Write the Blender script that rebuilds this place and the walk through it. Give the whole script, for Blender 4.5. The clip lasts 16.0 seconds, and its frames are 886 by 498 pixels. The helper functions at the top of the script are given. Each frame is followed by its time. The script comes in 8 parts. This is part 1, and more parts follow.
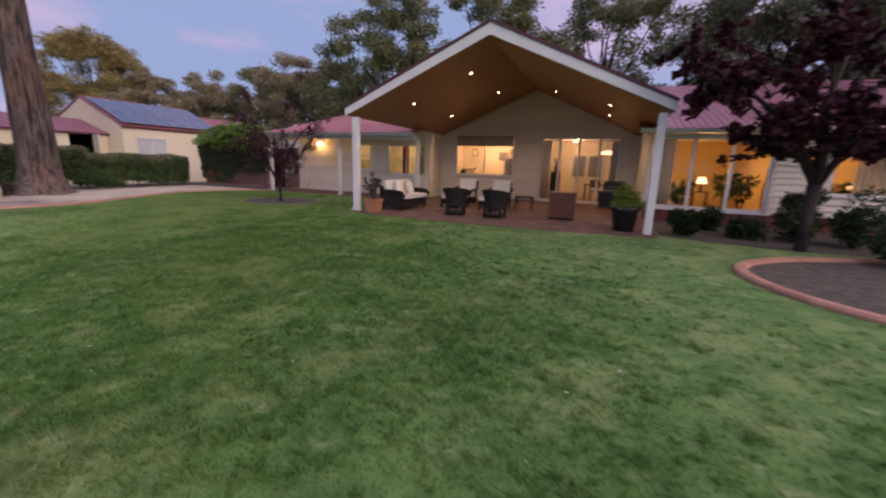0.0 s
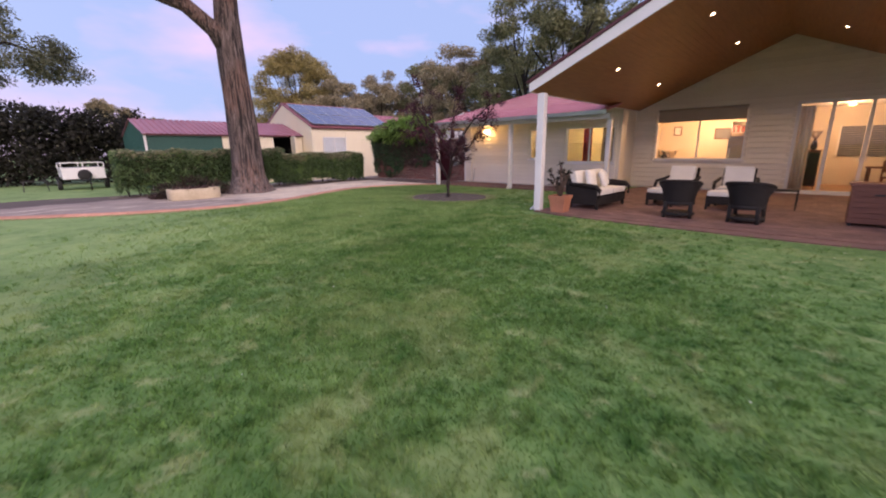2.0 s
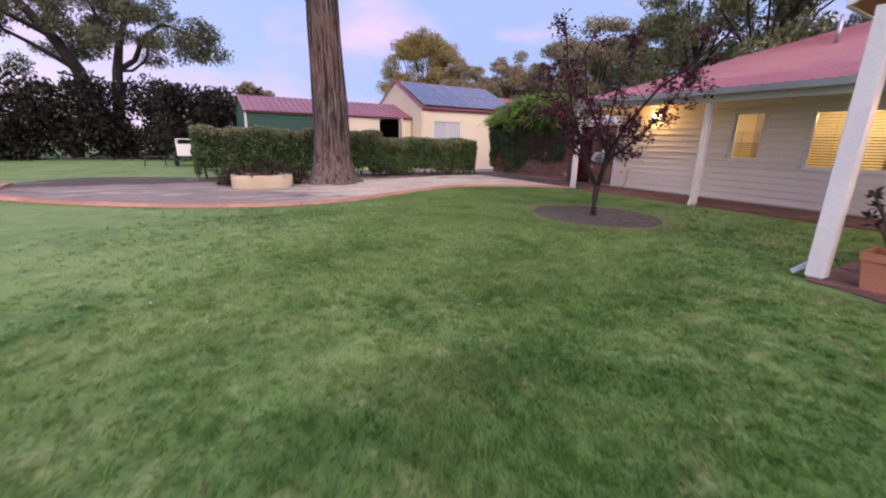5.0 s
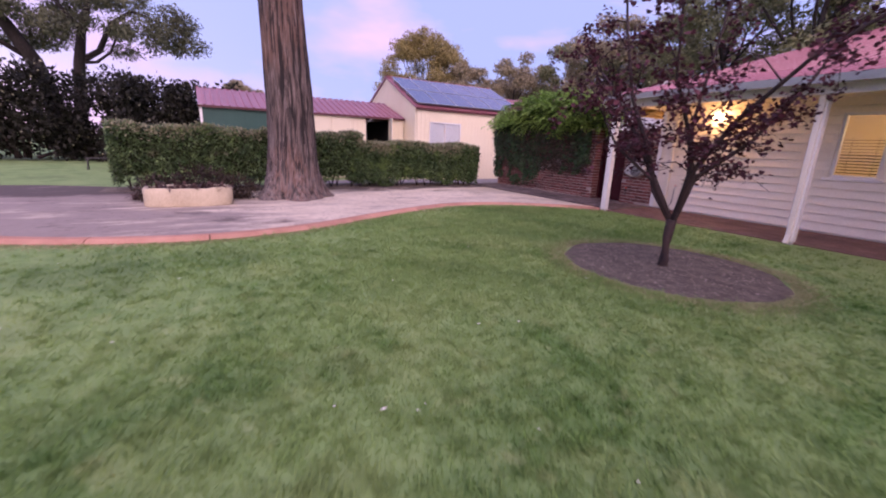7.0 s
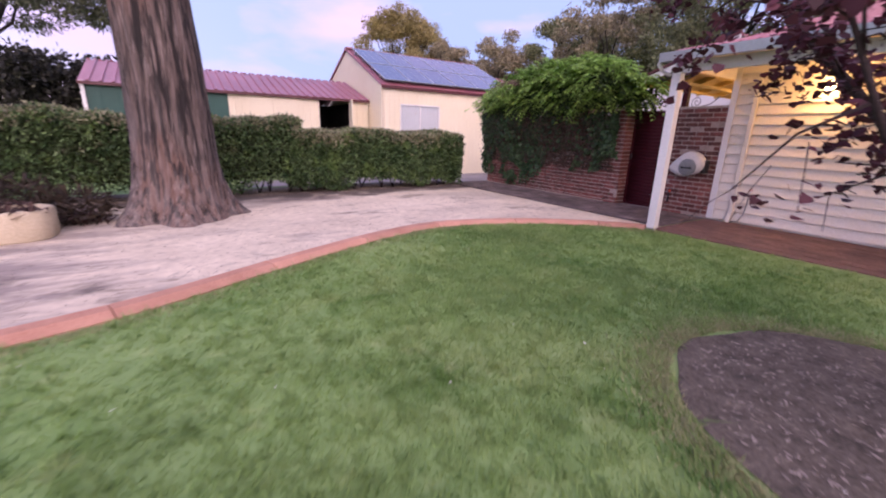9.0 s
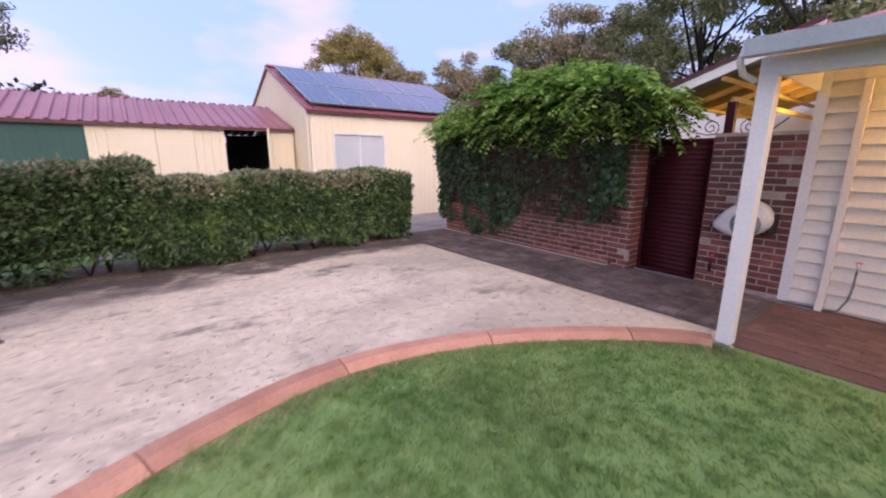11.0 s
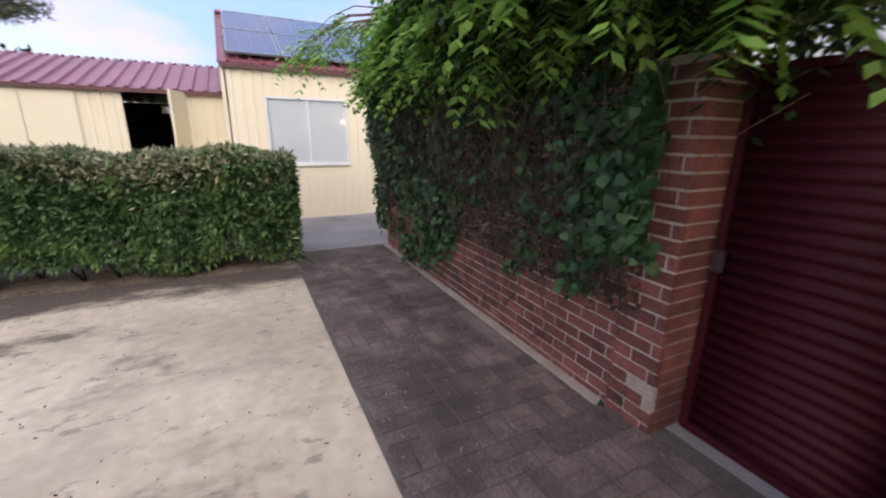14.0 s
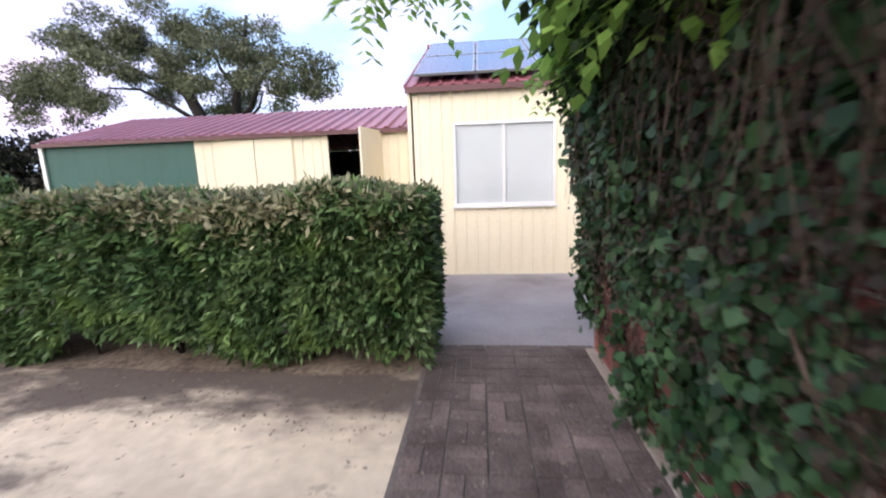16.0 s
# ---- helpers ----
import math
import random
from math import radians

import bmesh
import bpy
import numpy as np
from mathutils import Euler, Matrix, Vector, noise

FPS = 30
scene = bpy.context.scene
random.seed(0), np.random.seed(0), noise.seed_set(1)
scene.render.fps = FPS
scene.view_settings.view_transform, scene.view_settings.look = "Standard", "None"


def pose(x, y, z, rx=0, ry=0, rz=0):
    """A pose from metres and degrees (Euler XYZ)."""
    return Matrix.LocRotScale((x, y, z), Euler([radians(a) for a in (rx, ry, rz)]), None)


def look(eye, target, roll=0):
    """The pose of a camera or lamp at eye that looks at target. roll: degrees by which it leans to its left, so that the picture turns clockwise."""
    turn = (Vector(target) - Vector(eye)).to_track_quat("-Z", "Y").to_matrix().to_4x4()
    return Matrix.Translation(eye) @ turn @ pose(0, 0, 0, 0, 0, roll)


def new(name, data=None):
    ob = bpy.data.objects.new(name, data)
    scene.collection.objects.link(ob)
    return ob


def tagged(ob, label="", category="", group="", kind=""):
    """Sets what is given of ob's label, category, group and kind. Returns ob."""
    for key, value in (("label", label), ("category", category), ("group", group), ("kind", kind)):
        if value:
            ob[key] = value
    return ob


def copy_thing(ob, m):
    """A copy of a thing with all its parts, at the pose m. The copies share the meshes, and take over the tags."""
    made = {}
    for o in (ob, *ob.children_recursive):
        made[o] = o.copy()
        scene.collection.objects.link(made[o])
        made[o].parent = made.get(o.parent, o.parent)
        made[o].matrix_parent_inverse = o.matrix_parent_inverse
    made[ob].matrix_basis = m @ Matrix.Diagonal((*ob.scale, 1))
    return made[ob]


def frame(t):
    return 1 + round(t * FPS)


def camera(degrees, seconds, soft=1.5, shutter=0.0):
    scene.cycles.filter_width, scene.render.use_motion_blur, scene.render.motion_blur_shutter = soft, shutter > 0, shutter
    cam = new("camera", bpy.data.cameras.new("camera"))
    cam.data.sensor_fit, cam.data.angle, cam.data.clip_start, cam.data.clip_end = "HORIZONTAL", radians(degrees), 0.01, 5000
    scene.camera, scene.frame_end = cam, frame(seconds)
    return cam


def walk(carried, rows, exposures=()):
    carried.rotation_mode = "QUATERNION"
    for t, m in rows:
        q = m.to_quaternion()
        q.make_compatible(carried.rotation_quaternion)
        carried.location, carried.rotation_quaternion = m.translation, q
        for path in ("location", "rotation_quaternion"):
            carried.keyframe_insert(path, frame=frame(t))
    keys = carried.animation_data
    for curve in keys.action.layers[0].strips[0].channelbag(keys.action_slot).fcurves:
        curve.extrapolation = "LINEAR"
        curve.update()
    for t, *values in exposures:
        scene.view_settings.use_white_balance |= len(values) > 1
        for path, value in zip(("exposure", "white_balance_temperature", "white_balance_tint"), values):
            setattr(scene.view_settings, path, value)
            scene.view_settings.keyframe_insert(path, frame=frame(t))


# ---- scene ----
cam = camera(95.7, 16.0, 2.0, 0.4)
PATH = [
    (0, (0.022, 0.045, 1.554), (-0.683, 1.869, 1.135), 1.8),
    (0.5, (-0.428, 0.38, 1.544), (-1.383, 2.085, 1.115), 0.9),
    (1, (-0.891, 0.699, 1.501), (-2.04, 2.283, 1.086), -0.2),
    (1.5, (-1.386, 1.128, 1.531), (-2.644, 2.617, 1.084), -0.9),
    (2, (-1.9, 1.618, 1.536), (-3.22, 3.042, 1.058), -1.0),
    (2.5, (-2.406, 2.079, 1.523), (-3.788, 3.44, 1.038), -0.8),
    (3, (-2.993, 2.679, 1.482), (-4.412, 4.003, 0.999), 0.0),
    (3.5, (-3.54, 3.299, 1.447), (-5.021, 4.56, 0.981), 0.7),
    (4, (-4.131, 3.857, 1.435), (-5.7, 4.998, 0.949), 1.1),
    (4.5, (-4.759, 4.344, 1.426), (-6.388, 5.382, 0.909), 1.3),
    (4.7, (-5.007, 4.503, 1.446), (-6.666, 5.495, 0.929), 1.0),
    (6.8, (-7.725, 6.334, 1.453), (-9.369, 7.333, 0.904), 2.6),
    (7, (-8.001, 6.528, 1.442), (-9.666, 7.516, 0.942), 2.2),
    (7.5, (-8.732, 7.022, 1.466), (-10.4, 7.992, 0.938), 1.4),
    (8, (-9.503, 7.512, 1.461), (-11.137, 8.519, 0.896), 1.2),
    (8.5, (-10.232, 8.018, 1.472), (-11.868, 8.998, 0.869), 0.7),
    (9, (-10.955, 8.528, 1.476), (-12.565, 9.578, 0.921), 1.6),
    (9.2, (-11.207, 8.747, 1.49), (-12.8, 9.828, 0.951), 2.1),
    (11.3, (-13.696, 11.101, 1.816), (-15.222, 12.316, 1.372), -0.7),
    (11.5, (-13.87, 11.385, 1.821), (-15.366, 12.629, 1.36), -0.6),
    (12, (-14.231, 12.143, 1.814), (-15.732, 13.368, 1.315), -1.2),
    (12.5, (-14.547, 12.838, 1.79), (-16.05, 14.074, 1.328), -0.8),
    (13, (-14.782, 13.609, 1.787), (-16.32, 14.798, 1.316), -0.0),
    (13.5, (-14.995, 14.319, 1.742), (-16.602, 15.388, 1.218), 0.3),
    (14, (-15.281, 14.874, 1.706), (-17.004, 15.734, 1.165), 0.8),
    (14.5, (-15.652, 15.384, 1.596), (-17.525, 15.842, 1.065), 0.4),
    (15, (-16.331, 15.701, 1.523), (-18.261, 15.842, 1.019), -0.4),
    (15.5, (-17.037, 15.84, 1.546), (-18.992, 15.78, 1.126), -1.5),
    (16, (-17.812, 15.885, 1.521), (-19.775, 15.696, 1.184), -1.9),
]
EXPOSURES = [
    (0, -0.1, 6450, 26), (0.5, 0.25, 6250, 26), (1.5, 0.4, 6350, 27), (3.5, 0.53, 6400, 26), (4.5, 0.46, 6350, 25),
    (7, 0.50, 6150, 50), (8.5, 0.62, 6150, 46), (9, 0.72, 6150, 38), (11.5, 0.76, 6070, 21), (12.5, 0.80, 6040, 11), (13.5, 0.45, 6000, 9),
    (14.5, 1.1, 6030, 3), (16, 1.2, 5980, 6),
]
walk(cam, [(t, look(eye, target, roll)) for t, eye, target, roll in PATH], EXPOSURES)

# ---- world, sun, exposure ----
world = bpy.data.worlds.new("dusk_sky")
scene.world = world
world.use_nodes = True
wn, wl = world.node_tree.nodes, world.node_tree.links
wn.clear()
w_out = wn.new("ShaderNodeOutputWorld")
w_bg = wn.new("ShaderNodeBackground")
w_sky = wn.new("ShaderNodeTexSky")
w_sky.sky_type = "NISHITA"
w_sky.sun_disc = False
w_sky.sun_elevation = radians(4)
w_sky.sun_rotation = radians(250)
w_sky.ozone_density = 3.0
w_tc = wn.new("ShaderNodeTexCoord")
w_map = wn.new("ShaderNodeMapping")
w_map.inputs["Scale"].default_value = (1.0, 1.0, 2.6)
w_noise = wn.new("ShaderNodeTexNoise")
w_noise.inputs["Scale"].default_value = 2.3
w_noise.inputs["Detail"].default_value = 5
w_ramp = wn.new("ShaderNodeValToRGB")
w_ramp.color_ramp.elements[0].position, w_ramp.color_ramp.elements[1].position = 0.49, 0.70
w_base = wn.new("ShaderNodeMix")
w_base.data_type = "RGBA"
w_base.inputs["Factor"].default_value = 0.8
w_base.inputs["B"].default_value = (0.46, 0.62, 0.95, 1)
w_scale = wn.new("ShaderNodeVectorMath")
w_scale.operation = "SCALE"
w_scale.inputs["Scale"].default_value = 0.12
w_cloud = wn.new("ShaderNodeMix")
w_cloud.data_type = "RGBA"
w_cloud.inputs["B"].default_value = (0.86, 0.66, 0.87, 1)
wl.new(w_sky.outputs["Color"], w_scale.inputs[0])
wl.new(w_scale.outputs["Vector"], w_base.inputs["A"])
wl.new(w_tc.outputs["Generated"], w_map.inputs["Vector"])
wl.new(w_map.outputs["Vector"], w_noise.inputs["Vector"])
wl.new(w_noise.outputs["Fac"], w_ramp.inputs["Fac"])
wl.new(w_ramp.outputs["Color"], w_cloud.inputs["Factor"])
wl.new(w_base.outputs["Result"], w_cloud.inputs["A"])
wl.new(w_cloud.outputs["Result"], w_bg.inputs["Color"])
w_bg.inputs["Strength"].default_value = 0.83
wl.new(w_bg.outputs["Background"], w_out.inputs["Surface"])

sun_data = bpy.data.lights.new("sun", "SUN")
sun_data.energy = 3.1
sun_data.angle = radians(80)
sun_data.color = (1.0, 0.80, 0.64)
sun = new("sun", sun_data)
sun.matrix_world = look((20, -2.5, 13.5), (-9, 7, 0))


def bulb(name, at, watts, color, radius=0.05):
    d = bpy.data.lights.new(name, "POINT")
    d.energy, d.color, d.shadow_soft_size = watts, color, radius
    ob = new(name, d)
    ob.location = at
    return ob


WARM = (1.0, 0.58, 0.25)

# ---- materials ----
def surf(name, c1, c2, scale=3.0, rough=0.7, bump=0.15, fine=60.0, metal=0.0, rnd=0.0, stretch=(1, 1, 1), c3=None, isl=0.0):
    """Two colours mixed by coarse and fine noise at world scale; rnd and isl vary the value piece by piece."""
    m = bpy.data.materials.new(name)
    m.use_nodes = True
    n, l = m.node_tree.nodes, m.node_tree.links
    b = n["Principled BSDF"]
    geo = n.new("ShaderNodeNewGeometry")
    mp = n.new("ShaderNodeMapping")
    mp.inputs["Scale"].default_value = stretch
    l.new(geo.outputs["Position"], mp.inputs["Vector"])
    big = n.new("ShaderNodeTexNoise")
    big.inputs["Scale"].default_value = scale
    big.inputs["Detail"].default_value = 4
    small = n.new("ShaderNodeTexNoise")
    small.inputs["Scale"].default_value = fine
    small.inputs["Detail"].default_value = 3
    l.new(mp.outputs["Vector"], big.inputs["Vector"])
    l.new(mp.outputs["Vector"], small.inputs["Vector"])
    add = n.new("ShaderNodeMath")
    add.operation = "MULTIPLY_ADD"
    add.inputs[1].default_value = 0.5
    l.new(small.outputs["Fac"], add.inputs[0])
    half = n.new("ShaderNodeMath")
    half.operation = "MULTIPLY"
    half.inputs[1].default_value = 0.5
    l.new(big.outputs["Fac"], half.inputs[0])
    l.new(half.outputs[0], add.inputs[2])
    ramp = n.new("ShaderNodeValToRGB")
    e = ramp.color_ramp.elements
    e[0].position, e[1].position = 0.36, 0.64
    e[0].color, e[1].color = (*c1, 1), (*c2, 1)
    if c3:
        x = e.new(0.72)
        x.color = (*c3, 1)
    l.new(add.outputs[0], ramp.inputs["Fac"])
    col = ramp.outputs["Color"]
    if rnd or isl:
        hsv = n.new("ShaderNodeHueSaturation")
        mr = n.new("ShaderNodeMapRange")
        amount = rnd or isl
        mr.inputs["To Min"].default_value, mr.inputs["To Max"].default_value = 1 - amount, 1 + amount
        if rnd:
            l.new(n.new("ShaderNodeObjectInfo").outputs["Random"], mr.inputs["Value"])
        else:
            l.new(geo.outputs["Random Per Island"], mr.inputs["Value"])
        l.new(mr.outputs["Result"], hsv.inputs["Value"])
        l.new(col, hsv.inputs["Color"])
        col = hsv.outputs["Color"]
    l.new(col, b.inputs["Base Color"])
    b.inputs["Roughness"].default_value = rough
    b.inputs["Metallic"].default_value = metal
    if bump:
        bp = n.new("ShaderNodeBump")
        bp.inputs["Strength"].default_value = bump
        bp.inputs["Distance"].default_value = 0.02
        l.new(add.outputs[0], bp.inputs["Height"])
        l.new(bp.outputs["Normal"], b.inputs["Normal"])
    return m



def stain(m, color, scale, lo, hi, amount, stretch=(1, 1, 1), end=None):
    """Soft-edged patches of another colour laid over a material's base colour."""
    n, l = m.node_tree.nodes, m.node_tree.links
    b = n["Principled BSDF"]
    src = b.inputs["Base Color"].links[0].from_socket
    geo = n.new("ShaderNodeNewGeometry")
    mp = n.new("ShaderNodeMapping")
    mp.inputs["Scale"].default_value = stretch
    mp.inputs["Location"].default_value = (3.7, 1.9, 0.4)
    tex = n.new("ShaderNodeTexNoise")
    tex.inputs["Scale"].default_value = scale
    tex.inputs["Detail"].default_value = 6
    tex.inputs["Roughness"].default_value = 0.62
    mr = n.new("ShaderNodeMapRange")
    mr.interpolation_type = "SMOOTHSTEP"
    mr.inputs["From Min"].default_value, mr.inputs["From Max"].default_value = lo, hi
    mr.inputs["To Max"].default_value = amount
    mix = n.new("ShaderNodeMix")
    mix.data_type = "RGBA"
    mix.inputs["B"].default_value = (*color, 1)
    l.new(geo.outputs["Position"], mp.inputs["Vector"])
    l.new(mp.outputs["Vector"], tex.inputs["Vector"])
    if end is None:
        l.new(tex.outputs["Fac"], mr.inputs["Value"])
    else:
        # thicker towards one end of the ground: axis, where it begins, how fast it thickens
        sep = n.new("ShaderNodeSeparateXYZ")
        ramp = n.new("ShaderNodeMapRange")
        ramp.inputs["From Min"].default_value, ramp.inputs["From Max"].default_value = end[1], end[2]
        ramp.inputs["To Max"].default_value = 0.3
        add = n.new("ShaderNodeMath")
        l.new(geo.outputs["Position"], sep.inputs["Vector"])
        l.new(sep.outputs[end[0]], ramp.inputs["Value"])
        l.new(tex.outputs["Fac"], add.inputs[0])
        l.new(ramp.outputs["Result"], add.inputs[1])
        l.new(add.outputs["Value"], mr.inputs["Value"])
    l.new(mr.outputs["Result"], mix.inputs["Factor"])
    l.new(src, mix.inputs["A"])
    for link in list(src.links):
        if link.to_node != mix:
            l.new(mix.outputs["Result"], link.to_socket)
    return m


def leafy(name, c1, c2, isl=0.45, rough=0.55, scale=0.7, trans=0.25):
    m = surf(name, c1, c2, scale, rough, 0, 9.0, isl=isl)
    b = m.node_tree.nodes["Principled BSDF"]
    b.inputs["Specular IOR Level"].default_value = 0.25
    n, l = m.node_tree.nodes, m.node_tree.links
    t = n.new("ShaderNodeBsdfTranslucent")
    mix = n.new("ShaderNodeMixShader")
    mix.inputs["Fac"].default_value = trans
    l.new(b.inputs["Base Color"].links[0].from_socket, t.inputs["Color"])
    l.new(b.outputs["BSDF"], mix.inputs[1])
    l.new(t.outputs["BSDF"], mix.inputs[2])
    l.new(mix.outputs["Shader"], n["Material Output"].inputs["Surface"])
    return m


def glow(name, color, strength):
    m = bpy.data.materials.new(name)
    m.use_nodes = True
    b = m.node_tree.nodes["Principled BSDF"]
    b.inputs["Base Color"].default_value = (*color, 1)
    b.inputs["Emission Color"].default_value = (*color, 1)
    b.inputs["Emission Strength"].default_value = strength
    return m


def glass(name, tint=(1, 1, 1), rough=0.0):
    m = bpy.data.materials.new(name)
    m.use_nodes = True
    n, l = m.node_tree.nodes, m.node_tree.links
    t = n.new("ShaderNodeBsdfTransparent")
    t.inputs["Color"].default_value = (*tint, 1)
    g = n.new("ShaderNodeBsdfGlossy")
    g.inputs["Roughness"].default_value = rough
    f = n.new("ShaderNodeFresnel")
    f.inputs["IOR"].default_value = 1.35
    mix = n.new("ShaderNodeMixShader")
    l.new(f.outputs["Fac"], mix.inputs["Fac"])
    l.new(t.outputs["BSDF"], mix.inputs[1])
    l.new(g.outputs["BSDF"], mix.inputs[2])
    l.new(mix.outputs["Shader"], n["Material Output"].inputs["Surface"])
    return m


M_LAWN = surf("lawn_turf", (0.055, 0.148, 0.028), (0.152, 0.270, 0.070), 1.5, 0.95, 0.25, 7, c3=(0.26, 0.32, 0.122))
M_BLADE = leafy("grass_blade", (0.050, 0.148, 0.026), (0.165, 0.295, 0.072), 0.42, 0.7, 1.5, 0.3)
M_SAND = surf("pale_sand", (0.55, 0.46, 0.35), (0.74, 0.635, 0.49), 0.9, 0.95, 0.35, 9)
M_GREYSAND = surf("grey_sand", (0.17, 0.14, 0.13), (0.36, 0.30, 0.26), 1.8, 0.95, 0.5, 30)
M_SOIL = surf("dark_soil", (0.045, 0.037, 0.029), (0.155, 0.127, 0.10), 6, 0.95, 1.0, 45, c3=(0.28, 0.24, 0.195))
M_EDGING = surf("terracotta_concrete", (0.40, 0.19, 0.125), (0.56, 0.30, 0.21), 3, 0.85, 0.3, 70, rnd=0.12)
M_PAVER = surf("dark_clay_paver", (0.088, 0.064, 0.062), (0.23, 0.178, 0.168), 3.5, 0.85, 0.5, 60, rnd=0.25, c3=(0.32, 0.27, 0.255))
M_PAVER_S = surf("clay_paver_rest", (0.115, 0.062, 0.054), (0.235, 0.130, 0.108), 2.0, 0.8, 0.4, 50, isl=0.22)
M_CONCRETE = surf("grey_concrete", (0.24, 0.215, 0.22), (0.38, 0.345, 0.35), 1.2, 0.85, 0.25, 60)
M_BRICK = surf("red_brick", (0.095, 0.030, 0.027), (0.225, 0.078, 0.064), 6, 0.85, 0.5, 70, rnd=0.36, c3=(0.28, 0.135, 0.11))
M_BRICK_S = surf("red_brick_rest", (0.10, 0.033, 0.029), (0.22, 0.08, 0.066), 5, 0.85, 0.5, 70, isl=0.3)
M_MORTAR = surf("grey_mortar", (0.30, 0.25, 0.215), (0.48, 0.42, 0.37), 5, 0.95, 0.4, 80)
M_BOARD = surf("cream_weatherboard", (0.69, 0.64, 0.55), (0.80, 0.75, 0.66), 0.8, 0.55, 0.06, 40, rnd=0.05)
M_WHITE = surf("white_gloss_paint", (0.68, 0.68, 0.68), (0.80, 0.79, 0.78), 1.5, 0.4, 0.05, 40)
M_SHEDCREAM = surf("cream_sheet_steel", (0.78, 0.69, 0.50), (0.86, 0.78, 0.59), 0.7, 0.5, 0.04, 30)
M_ROOF = surf("maroon_sheet_steel", (0.30, 0.105, 0.135), (0.42, 0.175, 0.205), 0.6, 0.34, 0.05, 20)
M_ROOFTRIM = surf("dark_red_trim", (0.07, 0.016, 0.02), (0.11, 0.03, 0.034), 1, 0.45, 0.05, 30)
M_GATE = surf("maroon_gate_steel", (0.036, 0.004, 0.007), (0.054, 0.006, 0.011), 1, 0.58, 0.05, 30)
M_GATE.node_tree.nodes["Principled BSDF"].inputs["Specular IOR Level"].default_value = 0.2
M_GREENSHED = surf("dark_green_steel", (0.018, 0.075, 0.060), (0.028, 0.10, 0.08), 0.8, 0.55, 0.05, 30)
M_PINE = surf("honey_pine_lining", (0.25, 0.098, 0.021), (0.38, 0.168, 0.039), 2, 0.45, 0.1, 30, stretch=(9, 1, 9), rnd=0.10)
M_BARK = surf("gum_bark", (0.016, 0.011, 0.010), (0.17, 0.127, 0.112), 2.6, 0.95, 1.0, 9, stretch=(7.5, 7.5, 0.5), c3=(0.34, 0.28, 0.255))
M_TWIG = surf("dark_twig_bark", (0.018, 0.011, 0.011), (0.048, 0.029, 0.027), 4, 0.9, 0.4, 40)
M_GUMLIMB = surf("far_gum_limb", (0.012, 0.010, 0.009), (0.038, 0.030, 0.026), 1, 0.95, 0.4, 9)
M_HEDGE = leafy("hedge_leaf", (0.036, 0.080, 0.029), (0.135, 0.205, 0.083), 0.8, 0.38, 2.6)
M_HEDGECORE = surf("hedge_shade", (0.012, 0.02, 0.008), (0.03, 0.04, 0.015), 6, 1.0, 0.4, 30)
M_GUM = leafy("gum_leaf", (0.115, 0.13, 0.062), (0.25, 0.255, 0.125), 0.5)
M_GUMGOLD = leafy("golden_gum_leaf", (0.21, 0.175, 0.065), (0.38, 0.31, 0.125), 0.35)
M_GUMDARK = leafy("grey_green_gum_leaf", (0.070, 0.080, 0.048), (0.18, 0.19, 0.11), 0.5)
M_PALEGUM = leafy("pale_gum_leaf", (0.22, 0.19, 0.115), (0.38, 0.32, 0.20), 0.4)
M_BUSH = leafy("dark_bush_leaf", (0.011, 0.013, 0.009), (0.040, 0.038, 0.028), 0.6)
M_PLUM = leafy("plum_leaf", (0.036, 0.011, 0.018), (0.105, 0.034, 0.046), 0.5, trans=0.2)
M_WISTERIA = leafy("wisteria_leaf", (0.17, 0.32, 0.06), (0.36, 0.54, 0.14), 0.5, 0.45, 1.5, 0.5)
M_IVY = leafy("ivy_leaf", (0.020, 0.052, 0.021), (0.068, 0.125, 0.052), 0.6, 0.35, 2.0)
M_DEADLEAF = leafy("dry_stem", (0.05, 0.028, 0.024), (0.13, 0.075, 0.06), 0.4)
M_SHRUB = leafy("shrub_leaf", (0.014, 0.030, 0.012), (0.045, 0.078, 0.028), 0.5)
M_LIME = leafy("lime_shrub_leaf", (0.13, 0.20, 0.03), (0.26, 0.34, 0.06), 0.4)
M_WICKER = surf("dark_wicker", (0.004, 0.0035, 0.0035), (0.017, 0.013, 0.012), 30, 0.75, 0.8, 120)
M_CUSHION = surf("cream_cushion", (0.70, 0.67, 0.62), (0.80, 0.77, 0.71), 3, 0.95, 0.2, 90)
M_TERRA = surf("terracotta_pot", (0.34, 0.14, 0.08), (0.48, 0.21, 0.12), 3, 0.8, 0.2, 60)
M_POTDARK = surf("black_pot", (0.012, 0.012, 0.014), (0.03, 0.03, 0.032), 3, 0.5, 0.1, 60)
M_CHEST = surf("red_brown_chest", (0.12, 0.045, 0.030), (0.20, 0.08, 0.05), 3, 0.6, 0.2, 40, stretch=(1, 1, 8))
M_STONE = surf("pale_trough_stone", (0.42, 0.35, 0.24), (0.58, 0.50, 0.36), 3, 0.9, 0.5, 40)
M_PANEL = surf("solar_cell", (0.085, 0.11, 0.21), (0.12, 0.15, 0.26), 0.5, 0.10, 0, 20)
M_ALU = surf("aluminium", (0.45, 0.46, 0.48), (0.55, 0.56, 0.58), 2, 0.35, 0.03, 50, metal=0.8)
M_INNER = surf("cream_plaster", (0.64, 0.57, 0.45), (0.70, 0.63, 0.50), 0.8, 0.8, 0.03, 50)
